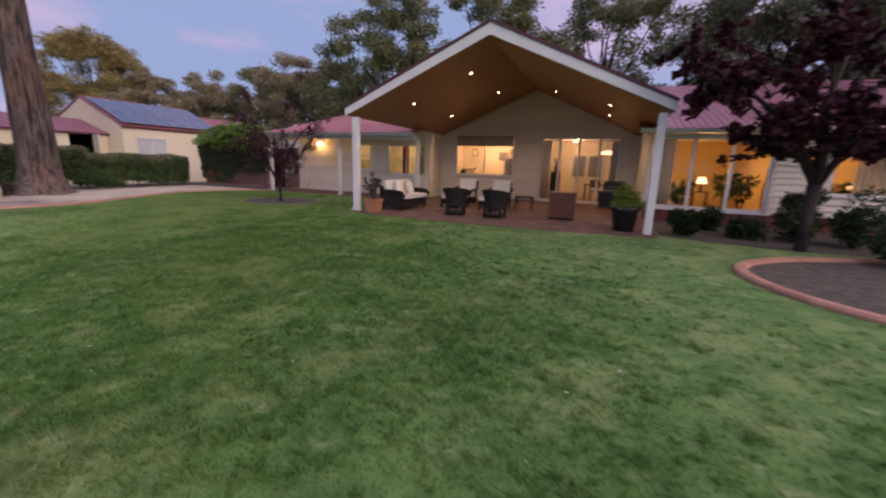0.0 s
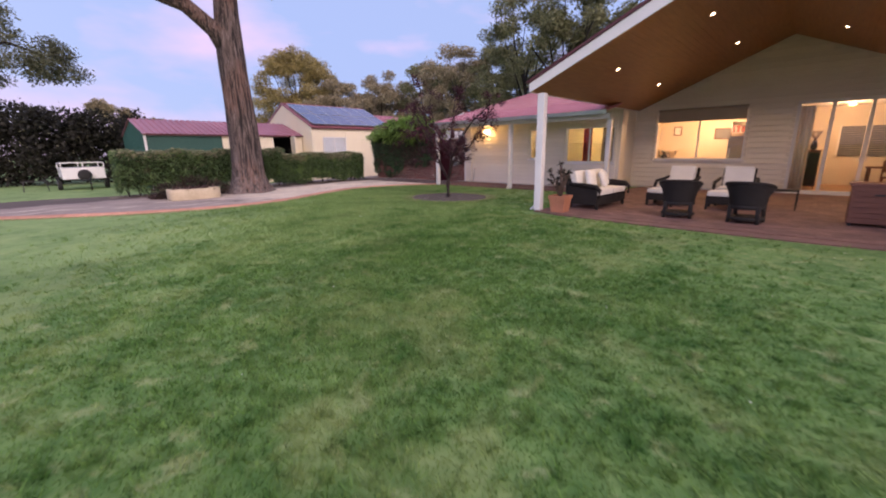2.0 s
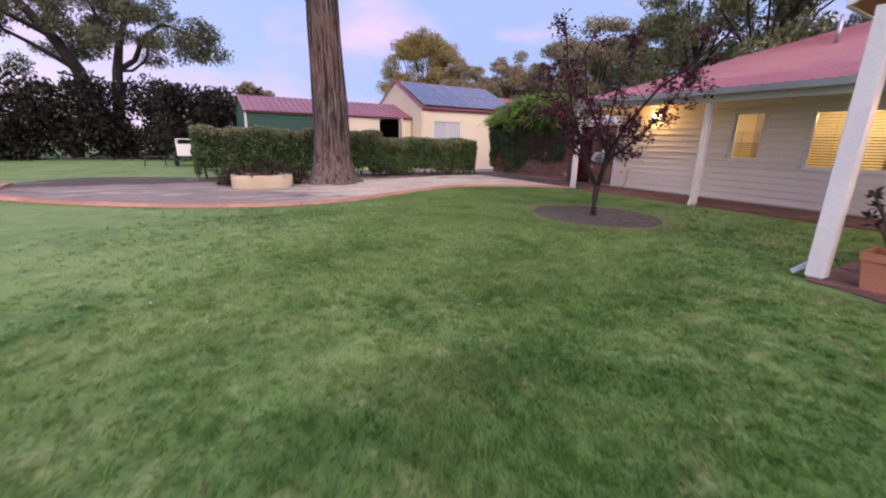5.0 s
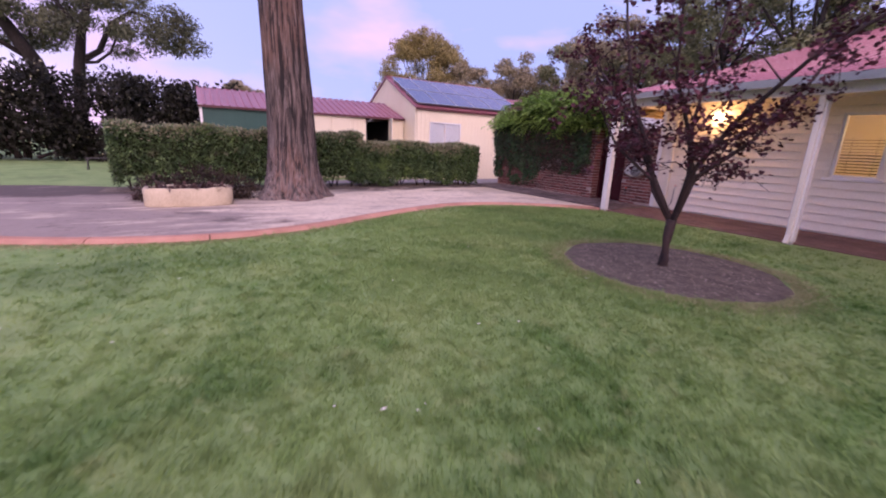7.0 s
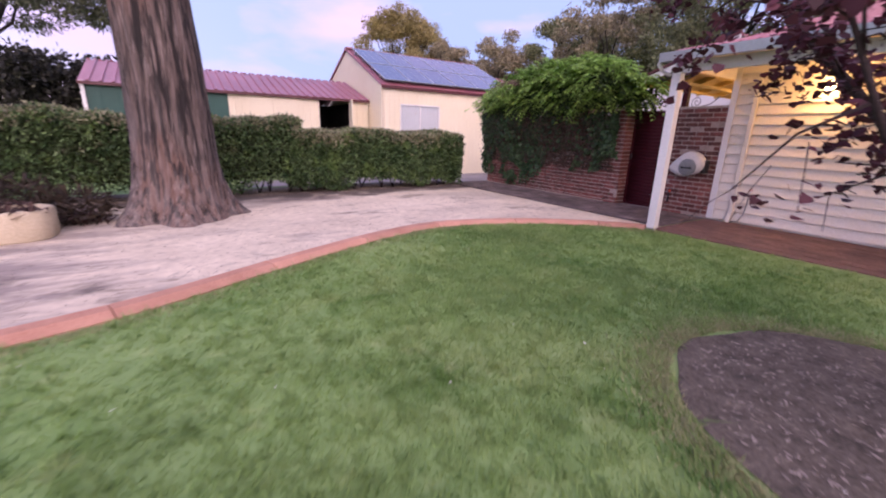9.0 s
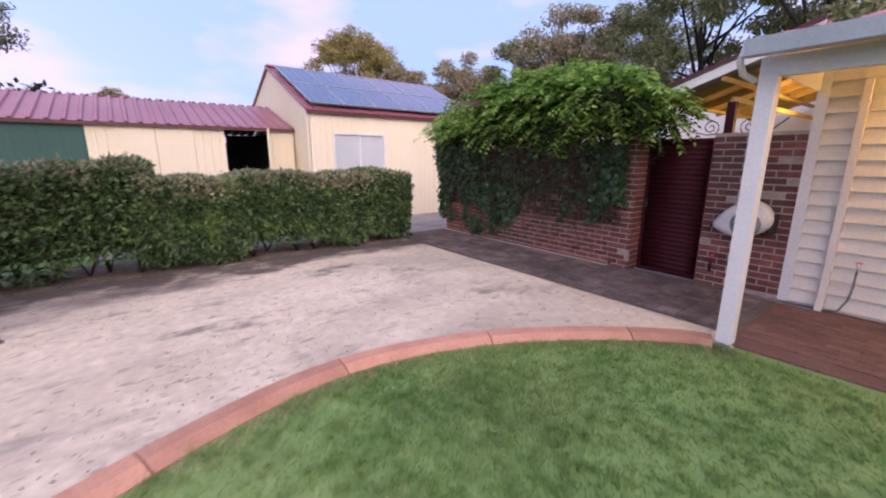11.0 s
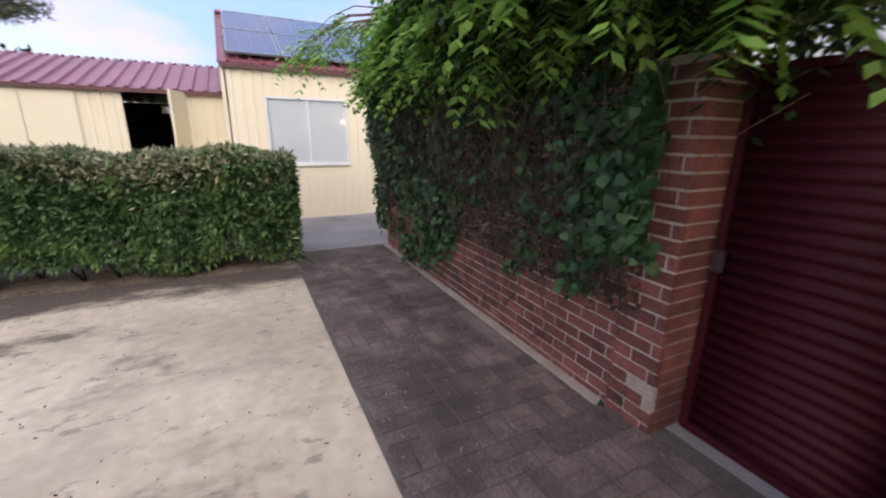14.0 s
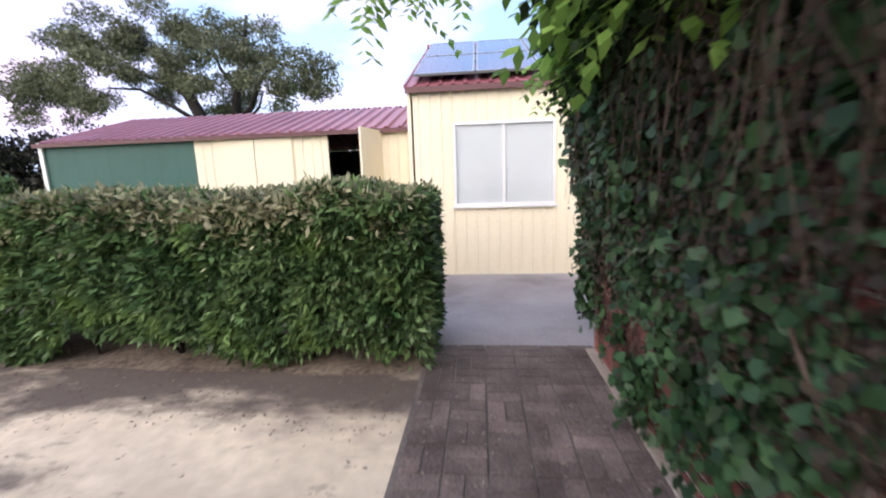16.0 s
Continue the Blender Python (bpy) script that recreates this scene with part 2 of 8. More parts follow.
M_FLOORIN = surf("timber_floor", (0.22, 0.12, 0.06), (0.34, 0.20, 0.10), 2, 0.4, 0.05, 30, stretch=(1, 8, 1))
M_BLACK = surf("black_plastic", (0.008, 0.008, 0.009), (0.02, 0.02, 0.022), 3, 0.5, 0.05, 60)
# near-black colour that stands for the darkness inside the shed
M_DARKVOID = surf("unlit_shed_lining", (0.01, 0.01, 0.012), (0.03, 0.03, 0.03), 2, 0.9, 0.1, 30)
M_BLIND = surf("pale_blind", (0.52, 0.57, 0.62), (0.60, 0.65, 0.70), 1, 0.7, 0.03, 40)
M_TAUPE = surf("taupe_blind", (0.34, 0.29, 0.235), (0.41, 0.355, 0.285), 1, 0.8, 0.05, 60)
# slat colour darkened to paint slats backlit by the bright room
M_SLAT = surf("backlit_timber_slat", (0.05, 0.034, 0.018), (0.10, 0.07, 0.04), 3, 0.6, 0.1, 40)
M_HOSE = surf("pale_grey_plastic", (0.52, 0.51, 0.50), (0.68, 0.67, 0.65), 4, 0.45, 0.05, 50)
M_HOSEDARK = surf("mid_grey_plastic", (0.16, 0.17, 0.17), (0.22, 0.23, 0.23), 4, 0.5, 0.05, 50)
M_RED = surf("red_cloth", (0.50, 0.05, 0.03), (0.62, 0.09, 0.05), 3, 0.8, 0.1, 50)
M_GLASS = glass("window_glass")
M_BULB = glow("lamp_bulb", (1.0, 0.70, 0.30), 18)
M_DOWN = glow("downlight_lens", (1.0, 0.74, 0.36), 25)
M_SHADE = glow("lit_shade", (1.0, 0.72, 0.36), 2.2)
M_OCHRE = surf("yellow_pine_rafter", (0.46, 0.30, 0.07), (0.58, 0.40, 0.12), 2, 0.6, 0.1, 30)
M_GREYSHEET = surf("grey_translucent_sheet", (0.16, 0.16, 0.17), (0.22, 0.22, 0.23), 2, 0.4, 0.05, 30)
M_IRON = surf("dark_wrought_iron", (0.02, 0.015, 0.015), (0.05, 0.03, 0.03), 4, 0.5, 0.1, 50)
M_SHUTTER = surf("grey_shutter", (0.13, 0.13, 0.13), (0.18, 0.18, 0.18), 2, 0.5, 0.05, 30)
M_ORANGE = surf("warm_plaster", (0.62, 0.44, 0.20), (0.68, 0.50, 0.25), 0.8, 0.8, 0.03, 50)
M_CURTAIN = surf("cream_curtain", (0.60, 0.52, 0.38), (0.70, 0.62, 0.46), 2, 0.9, 0.1, 40, stretch=(8, 8, 0.3))
M_RUBBER = surf("tyre_rubber", (0.012, 0.012, 0.012), (0.03, 0.03, 0.03), 5, 0.85, 0.2, 60)
M_STEM = surf("vine_stem", (0.07, 0.045, 0.035), (0.16, 0.11, 0.085), 6, 0.9, 0.6, 40)
M_JOINT = surf("dusty_joint", (0.085, 0.070, 0.066), (0.17, 0.145, 0.135), 4, 0.95, 0.4, 50)
M_LITTER = surf("leaf_mould", (0.075, 0.055, 0.045), (0.25, 0.20, 0.155), 2.5, 0.95, 0.6, 20)
M_DRYTIP = leafy("dry_clipped_leaf", (0.17, 0.175, 0.10), (0.34, 0.33, 0.21), 0.4)
# wisteria leaf colour darkened to stand for the vine's shaded parts
M_SHADELEAF = leafy("shaded_vine_leaf", (0.015, 0.032, 0.010), (0.04, 0.07, 0.024), 0.5)
M_DRYBROWN = leafy("dry_brown_leaf", (0.024, 0.018, 0.013), (0.072, 0.054, 0.038), 0.4)
M_STRAW = leafy("dry_grass_blade", (0.25, 0.265, 0.12), (0.42, 0.42, 0.235), 0.3)
M_PALEBRICK = surf("lime_stained_brick", (0.26, 0.19, 0.165), (0.44, 0.36, 0.32), 6, 0.9, 0.5, 70)
stain(M_LAWN, (0.27, 0.345, 0.125), 1.1, 0.49, 0.68, 0.65)
stain(M_BLADE, (0.29, 0.38, 0.135), 1.1, 0.49, 0.68, 0.65)
stain(M_LAWN, (0.34, 0.39, 0.18), 4.2, 0.56, 0.70, 0.6)
stain(M_BLADE, (0.38, 0.44, 0.20), 4.2, 0.55, 0.70, 0.65)
stain(M_LAWN, (0.27, 0.39, 0.14), 1.3, 0.52, 0.86, 0.6, (1, 1, 1), ("X", -6.0, -10.5))
stain(M_BLADE, (0.29, 0.42, 0.15), 1.3, 0.52, 0.86, 0.6, (1, 1, 1), ("X", -6.0, -10.5))
stain(M_LAWN, (0.035, 0.085, 0.020), 0.45, 0.52, 0.72, 0.45)
stain(M_BLADE, (0.05, 0.115, 0.028), 0.45, 0.52, 0.72, 0.45)
stain(M_SAND, (0.27, 0.225, 0.19), 0.42, 0.50, 0.70, 0.4)
stain(M_SAND, (0.10, 0.082, 0.07), 1.6, 0.62, 0.76, 0.5, (1, 0.6, 1))
stain(M_SAND, (0.22, 0.18, 0.17), 1.0, 0.54, 0.80, 0.8, (2.2, 0.7, 1), ("Y", 9.4, 5.6))
# two patchy layers that make the sand darker towards the hedge foot
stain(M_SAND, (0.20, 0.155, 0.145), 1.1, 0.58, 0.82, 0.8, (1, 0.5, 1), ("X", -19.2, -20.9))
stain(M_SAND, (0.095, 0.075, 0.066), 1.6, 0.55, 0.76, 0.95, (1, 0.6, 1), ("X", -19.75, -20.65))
stain(M_SAND, (0.15, 0.12, 0.10), 11, 0.58, 0.68, 0.5, (1, 0.5, 1))
stain(M_HEDGE, (0.20, 0.31, 0.09), 1.9, 0.53, 0.66, 0.6)
stain(M_HEDGE, (0.15, 0.125, 0.085), 1.4, 0.62, 0.72, 0.6, (1, 0.8, 1.3))
stain(M_PAVER, (0.30, 0.26, 0.24), 2.3, 0.60, 0.78, 0.45)
stain(M_PAVER, (0.035, 0.028, 0.027), 1.1, 0.48, 0.66, 0.6)
stain(M_CONCRETE, (0.10, 0.09, 0.09), 0.8, 0.5, 0.7, 0.5)
stain(M_BRICK, (0.05, 0.035, 0.032), 1.4, 0.5, 0.7, 0.6)
stain(M_SHEDCREAM, (0.52, 0.43, 0.28), 0.6, 0.55, 0.75, 0.35, (1, 1, 0.4))
stain(M_WHITE, (0.48, 0.46, 0.43), 1.8, 0.58, 0.78, 0.35, (1, 1, 0.4))
stain(M_BARK, (0.15, 0.08, 0.058), 0.6, 0.46, 0.62, 0.55)
stain(M_BARK, (0.34, 0.285, 0.265), 1.0, 0.55, 0.66, 0.45, (27, 27, 1.7))
stain(M_BARK, (0.008, 0.006, 0.006), 1.0, 0.49, 0.57, 0.92, (14, 14, 1.1))
stain(M_BARK, (0.27, 0.235, 0.225), 1.3, 0.60, 0.95, 0.4, (9, 9, 0.5), ("Z", 2.6, 0.0))

# ---- building helpers ----
def part(name, bm, material, parent=None, label=""):
    me = bpy.data.meshes.new(name)
    bm.to_mesh(me)
    bm.free()
    me.materials.append(material)
    ob = new(name, me)
    if parent:
        ob.parent = parent
    if label:
        ob["label"] = label
    return ob


def thing(name, at, label, category, group="", kind="", turn=0):
    ob = new(name)
    ob.matrix_basis = pose(*at, 0, 0, turn)
    ob.empty_display_size = 0.1
    return tagged(ob, label, category, group, kind)


def box(bm, x0, x1, y0, y1, z0, z1, bevel=0.0, m=None):
    r = bmesh.ops.create_cube(bm, size=1)
    vs = r["verts"]
    for v in vs:
        v.co = Vector(((x0 + x1) / 2 + v.co.x * (x1 - x0), (y0 + y1) / 2 + v.co.y * (y1 - y0), (z0 + z1) / 2 + v.co.z * (z1 - z0)))
    if bevel:
        es = list({e for v in vs for e in v.link_edges})
        g = bmesh.ops.bevel(bm, geom=es, offset=bevel, segments=2, affect="EDGES", profile=0.7)
        vs = list({v for f in g["faces"] for v in f.verts} | {v for v in vs if v.is_valid})
    if m is not None:
        for v in vs:
            v.co = m @ v.co
    return vs


def bx(x0, x1, y0, y1, z0, z1, bevel=0.0, m=None):
    bm = bmesh.new()
    box(bm, x0, x1, y0, y1, z0, z1, bevel, m)
    return bm


def prism(pts, d):
    """A closed outline pushed along the vector d."""
    bm = bmesh.new()
    a = [bm.verts.new(p) for p in pts]
    b = [bm.verts.new(Vector(p) + Vector(d)) for p in pts]
    bm.faces.new(a)
    bm.faces.new(b[::-1])
    for i in range(len(a)):
        j = (i + 1) % len(a)
        bm.faces.new((a[j], a[i], b[i], b[j]))
    bmesh.ops.recalc_face_normals(bm, faces=bm.faces)
    return bm


def beam(p, q, w, h, bevel=0.0):
    """A squared bar from p to q."""
    p, q = Vector(p), Vector(q)
    m = Matrix.Translation((p + q) / 2) @ (q - p).to_track_quat("X", "Z").to_matrix().to_4x4()
    n = (q - p).length / 2
    return bx(-n, n, -w / 2, w / 2, -h / 2, h / 2, bevel, m)


def tube(bm, pts, radii, sides=8, wob=0.0, cap=True):
    """A tapered round bar along points."""
    rings = []
    for i, p in enumerate(pts):
        p = Vector(p)
        d = Vector(pts[min(i + 1, len(pts) - 1)]) - Vector(pts[max(i - 1, 0)])
        q = d.to_track_quat("Z", "Y")
        ring = []
        for k in range(sides):
            a = 2 * math.pi * k / sides
            r = radii[i] * (1 + wob * noise.noise(Vector((math.cos(a) * 2, math.sin(a) * 2, i * 0.35))))
            ring.append(bm.verts.new(p + q @ Vector((math.cos(a) * r, math.sin(a) * r, 0))))
        rings.append(ring)
    for a, b in zip(rings, rings[1:]):
        for k in range(sides):
            f = bm.faces.new((a[k], a[(k + 1) % sides], b[(k + 1) % sides], b[k]))
            f.smooth = True
    if cap:
        bm.faces.new(rings[0][::-1])
        bm.faces.new(rings[-1])
    return bm


def lathe(bm, profile, at=(0, 0, 0), sides=24, m=None):
    rings = []
    for r, z in profile:
        ring = []
        for k in range(sides):
            a = 2 * math.pi * k / sides
            c = Vector((math.cos(a) * r, math.sin(a) * r, z))
            if m is not None:
                c = m @ c
            ring.append(bm.verts.new(c + Vector(at)))
        rings.append(ring)
    for a, b in zip(rings, rings[1:]):
        for k in range(sides):
            f = bm.faces.new((a[k], a[(k + 1) % sides], b[(k + 1) % sides], b[k]))
            f.smooth = True
    bm.faces.new(rings[0][::-1])
    bm.faces.new(rings[-1])
    return bm


def fast_mesh(name, V, n, material, parent=None):
    """A mesh of separate n-cornered faces from an array of corners (count, n, 3)."""
    V = np.asarray(V, np.float32)
    count = len(V)
    me = bpy.data.meshes.new(name)
    me.vertices.add(count * n)
    me.vertices.foreach_set("co", V.reshape(-1))
    me.loops.add(count * n)
    me.loops.foreach_set("vertex_index", np.arange(count * n, dtype=np.int32))
    me.polygons.add(count)
    me.polygons.foreach_set("loop_start", np.arange(0, count * n, n, dtype=np.int32))
    me.update(calc_edges=True)
    me.materials.append(material)
    ob = new(name, me)
    if parent:
        ob.parent = parent
    return ob


def unit(a):
    return a / np.maximum(np.linalg.norm(a, axis=1, keepdims=True), 1e-6)


def leaf_quads(rng, P, length, width, droop=0.3, flat=0.0, out=None):
    """Diamond leaves at the points P, pointing at random or along out, drooping."""
    n = len(P)
    d = unit(rng.normal(size=(n, 3)) * (1, 1, 1 - flat) + (0, 0, -droop) + (0 if out is None else out * 1.3))
    s = unit(np.cross(d, rng.normal(size=(n, 3)) + (0, 0, 1.5 * flat)))
    L = length * rng.uniform(0.6, 1.3, (n, 1))
    W = width * rng.uniform(0.6, 1.3, (n, 1))
    return np.stack([P, P + d * L * 0.45 + s * W / 2, P + d * L, P + d * L * 0.45 - s * W / 2], 1)


def blob_points(rng, blobs, n, hollow=0.6):
    """Points in ellipsoids (centre, radii), mostly near their skins, as many in each as its surface asks."""
    c = np.array([b[0] for b in blobs], float)
    r = np.array([b[1] if hasattr(b[1], "__len__") else (b[1],) * 3 for b in blobs], float)
    w = (r.prod(1)) ** (2 / 3)
    k = rng.choice(len(blobs), n, p=w / w.sum())
    u = unit(rng.normal(size=(n, 3)))
    q = rng.uniform(hollow, 1.0, (n, 1)) + rng.normal(size=(n, 1)) * 0.06
    return c[k] + u * q * r[k], u


def wall_panel(name, p0, p1, z0, z1, openings, thick, material, label):
    """An upright wall between two plan points with openings (s0, s1, z0, z1) through it, as one mesh of blocks."""
    p0, p1 = Vector((*p0, 0)), Vector((*p1, 0))
    L = (p1 - p0).length
    ang = math.atan2((p1 - p0).y, (p1 - p0).x)
    bm = bmesh.new()
    cuts = sorted({0, L, *[o[0] for o in openings], *[o[1] for o in openings]})
    for a, b in zip(cuts, cuts[1:]):
        mid = (a + b) / 2
        hs = sorted([(o[2], o[3]) for o in openings if o[0] <= mid <= o[1]])
        z = z0
        for lo, hi in hs:
            if lo > z + 0.001:
                box(bm, a, b, 0, thick, z, lo)
            z = hi
        if z < z1 - 0.001:
            box(bm, a, b, 0, thick, z, z1)
    bmesh.ops.remove_doubles(bm, verts=bm.verts, dist=0.0005)
    ob = part(name, bm, material)
    ob.matrix_basis = Matrix.Translation(p0) @ Matrix.Rotation(ang, 4, "Z")
    return tagged(ob, label, "wall", kind="structure")


def boards(wall, length, z0, z1, openings, material, pitch=0.17, top=None):
    """Lapped weatherboards as parts over the -y face of a wall; top(s) limits their height."""
    cache = {}
    z = z0
    while z < z1 - 0.03:
        zt = min(z + pitch, z1)
        spans = [(0.0, length)]
        if top:
            s = [length * i / 200 for i in range(201) if top(length * i / 200) >= zt]
            spans = [(s[0], s[-1])] if len(s) > 1 else []
        for o in openings:
            if o[2] < zt - 0.02 and o[3] > z + 0.02:
                spans = [q for a, b in spans for q in ((a, min(b, o[0])), (max(a, o[1]), b)) if q[1] - q[0] > 0.02]
        for a, b in spans:
            key = (round(b - a, 3), round(zt - z, 3))
            if key not in cache:
                h, w = zt - z, b - a
                bm = prism([(0, -0.052, 0.0), (0, -0.052, 0.014), (0, -0.004, h + 0.0), (0, 0.0, h + 0.0), (0, 0.0, 0)], (w, 0, 0))
                ob = part("board", bm, material, wall)
                cache[key] = ob.data
            else:
                ob = new("board", cache[key])
                ob.parent = wall
            ob.matrix_basis = pose(a, -0.003, z)
        z += pitch


def sheet_roof(name, a, b, c, d, material, parent, rib=0.2, depth=0.028, thick=0.02):
    """Ribbed steel sheeting over the quad a-b (eave) to d-c (ridge), ribs running up the slope."""
    a, b, c, d = map(Vector, (a, b, c, d))
    n = (b - a).cross(d - a).normalized()
    if n.z < 0:
        n = -n
    w = max((b - a).length, (c - d).length)
    bm = bmesh.new()
    k = max(2, int(w / rib))
    cols = []
    for i in range(k):
        for f, h in ((0.0, 0.0), (0.62, 0.0), (0.70, depth), (0.92, depth)):
            s = (i + f) / k
            cols.append((a.lerp(b, s) + n * h, d.lerp(c, s) + n * h))
    cols.append((b, c))
    va = [(bm.verts.new(p), bm.verts.new(q)) for p, q in cols]
    for p, q in zip(va, va[1:]):
        bm.faces.new((p[0], q[0], q[1], p[1]))
    g = bmesh.ops.extrude_face_region(bm, geom=bm.faces[:])
    bmesh.ops.translate(bm, verts=[v for v in g["geom"] if isinstance(v, bmesh.types.BMVert)], vec=-n * thick)
    bmesh.ops.recalc_face_normals(bm, faces=bm.faces)
    return part(name, bm, material, parent)


def spline(pts, steps=8):
    """A smooth run of plan points through pts."""
    out = []
    P = [Vector((*p, 0)) for p in pts]
    for i in range(len(P) - 1):
        p0, p1, p2, p3 = P[max(i - 1, 0)], P[i], P[i + 1], P[min(i + 2, len(P) - 1)]
        for s in range(steps):
            t = s / steps
            out.append(0.5 * ((2 * p1) + (p2 - p0) * t + (2 * p0 - 5 * p1 + 4 * p2 - p3) * t * t + (3 * p1 - p0 - 3 * p2 + p3) * t ** 3))
    out.append(P[-1])
    return out

# ---- ground ----
def fall(x):
    """The ground dips a little towards the sheds."""
    s = min(max((-21.2 - x) / 3.4, 0.0), 1.0)
    return -0.13 * s * s * (3 - 2 * s)


def sheet(name, outline, z, material, label, category, step=0.5, sides=0.0):
    """A flat patch of ground inside a plan outline."""
    bm = bmesh.new()
    vs = [bm.verts.new((p[0], p[1], z)) for p in outline]
    f = bm.faces.new(vs)
    bmesh.ops.recalc_face_normals(bm, faces=[f])
    if f.normal.z < 0:
        f.normal_flip()
    if sides:
        g = bmesh.ops.extrude_face_region(bm, geom=[f])
        bmesh.ops.translate(bm, verts=[v for v in g["geom"] if isinstance(v, bmesh.types.BMVert)], vec=(0, 0, -sides))
        bmesh.ops.recalc_face_normals(bm, faces=bm.faces)
    bmesh.ops.triangulate(bm, faces=bm.faces)
    return tagged(part(name, bm, material), label, category, kind="structure")


bm = bmesh.new()
xs = [-600, -120, -60, -40, *[-24.6 + 0.34 * i for i in range(11)], -12, 0, 20, 100, 600]
ys = [-600, -100, -30, -10, 0, 10, 20, 40, 120, 600]
grid = [[bm.verts.new((x, y, fall(x))) for y in ys] for x in xs]
for i in range(len(xs) - 1):
    for j in range(len(ys) - 1):
        bm.faces.new((grid[i][j], grid[i + 1][j], grid[i + 1][j + 1], grid[i][j + 1]))
tagged(part("ground", bm, M_LAWN), "green mown lawn with paler patches, reaching to the trees", "lawn", kind="structure")

EDGE = spline([(-22.05, 4.35), (-22.8, 2.6), (-22.75, 1.0), (-21.6, 0.1), (-20.2, 0.05), (-18.4, 0.55), (-17.2, 1.45), (-16.0, 2.95), (-15.18, 4.3), (-14.74, 5.5), (-14.58, 6.7), (-14.87, 8.0), (-15.55, 9.4), (-16.2, 10.9), (-16.4, 12.0), (-16.15, 13.1), (-15.6, 14.1), (-14.95, 14.85), (-14.66, 15.02)], 6)
sheet("sand", [(p.x, p.y) for p in EDGE] + [(-14.5, 15.08), (-14.5, 15.47), (-18, 15.47), (-21.3, 15.47), (-22.0, 15.0), (-22.05, 9.0)], 0.008, M_SAND, "pale trodden sand with dark leaf litter beside the lawn, darker towards the hedge", "sand")
sheet("path_bed", [(-21.25, 15.4), (-14.6, 15.4), (-14.6, 17.0), (-21.25, 17.0)], 0.030, M_JOINT, "dark sandy bed under the brick path", "path")
bm = bmesh.new()
strip = [(-21.25 - 0.345 * i, 15.25 if i < 2 else 14.0 if i < 4 else 10.0) for i in range(11)]
rows2 = [(bm.verts.new((x, y, fall(x) + 0.016)), bm.verts.new((x, 23.0, fall(x) + 0.016))) for x, y in strip]
for p, q in zip(rows2, rows2[1:]):
    bm.faces.new((p[0], p[1], q[1], q[0]))
bmesh.ops.recalc_face_normals(bm, faces=bm.faces)
tagged(part("concrete_apron", bm, M_CONCRETE), "smooth grey concrete apron before the shed", "concrete", kind="structure")
sheet("hedge_bed", [(-20.74 + 0.03 * math.sin(y * 0.9) + 0.02 * math.sin(y * 5.3), y) for y in [4.2 + 0.11 * i for i in range(101)]] + [(-20.9, 15.38), (-21.9, 15.3), (-21.9, 4.2)], 0.013, M_LITTER, "strip of dark soil and leaf litter under the hedge", "soil")
sheet("verandah_floor", [(-14.6, 15.12), (-7.005, 15.35), (-7.005, 17.06), (-14.6, 17.06)], 0.020, M_PAVER_S, "red brick paving under the verandah", "paving", sides=0.05)
sheet("patio_floor", [(-7.0, 10.55), (-6.3, 10.30), (-4.4, 10.12), (-2.0, 10.06), (-0.4, 10.16), (1.35, 10.42), (1.35, 18.5), (-7.0, 18.5)], 0.022, M_PAVER_S, "red brick patio paving under the gabled roof", "paving", sides=0.06)
sheet("tree_circle", [(-10.9 + 1.32 * math.cos(a * math.pi / 20) * (1 + 0.03 * math.sin(a * 1.3)), 11.66 + 1.20 * math.sin(a * math.pi / 20)) for a in range(40)], 0.010, M_SOIL, "round bed of dark bare soil cut into the lawn", "soil")

sheet("passage_floor", [(-21.1, 16.95), (-14.62, 16.95), (-14.62, 22.2), (-21.1, 22.2)], 0.024, M_CONCRETE, "grey concrete floor of the passage behind the gate", "concrete")

# edging: one concrete length after another
edging = tagged(new("edging"), "curved terracotta-coloured concrete mowing edge round the lawn", "edging", kind="structure")
lens = [0.0]
for p, q in zip(EDGE, EDGE[1:]):
    lens.append(lens[-1] + (q - p).length)


def along(s):
    for i in range(len(EDGE) - 1):
        if s <= lens[i + 1]:
            t = (s - lens[i]) / (lens[i + 1] - lens[i])
            d = (EDGE[i + 1] - EDGE[i]).normalized()
            return EDGE[i].lerp(EDGE[i + 1], t), d
    return EDGE[-1], (EDGE[-1] - EDGE[-2]).normalized()


s0 = lens[20]
while s0 < lens[-1] - 0.05:
    s1 = min(s0 + 1.45, lens[-1])
    bm = bmesh.new()
    rings = []
    for k in range(7):
        p, d = along(s0 + 0.006 + (s1 - s0 - 0.012) * k / 6)
        side = Vector((d.y, -d.x, 0))
        rings.append([bm.verts.new(p + side * u + Vector((0, 0, z))) for u, z in ((-0.13, -0.05), (-0.13, 0.045), (-0.10, 0.065), (0.02, 0.060), (0.12, 0.015), (0.12, -0.05))])
    for a, b in zip(rings, rings[1:]):
        for k in range(6):
            bm.faces.new((a[k], a[(k + 1) % 6], b[(k + 1) % 6], b[k]))
    bm.faces.new(rings[0][::-1])
    bm.faces.new(rings[-1])
    bmesh.ops.recalc_face_normals(bm, faces=bm.faces)
    part("edging_length", bm, M_EDGING, edging)
    s0 = s1

# ---- house ----
WY, PY = 17.05, 18.47          # faces of the wing and of the patio wall
RY = 14.0                      # face of the sun room

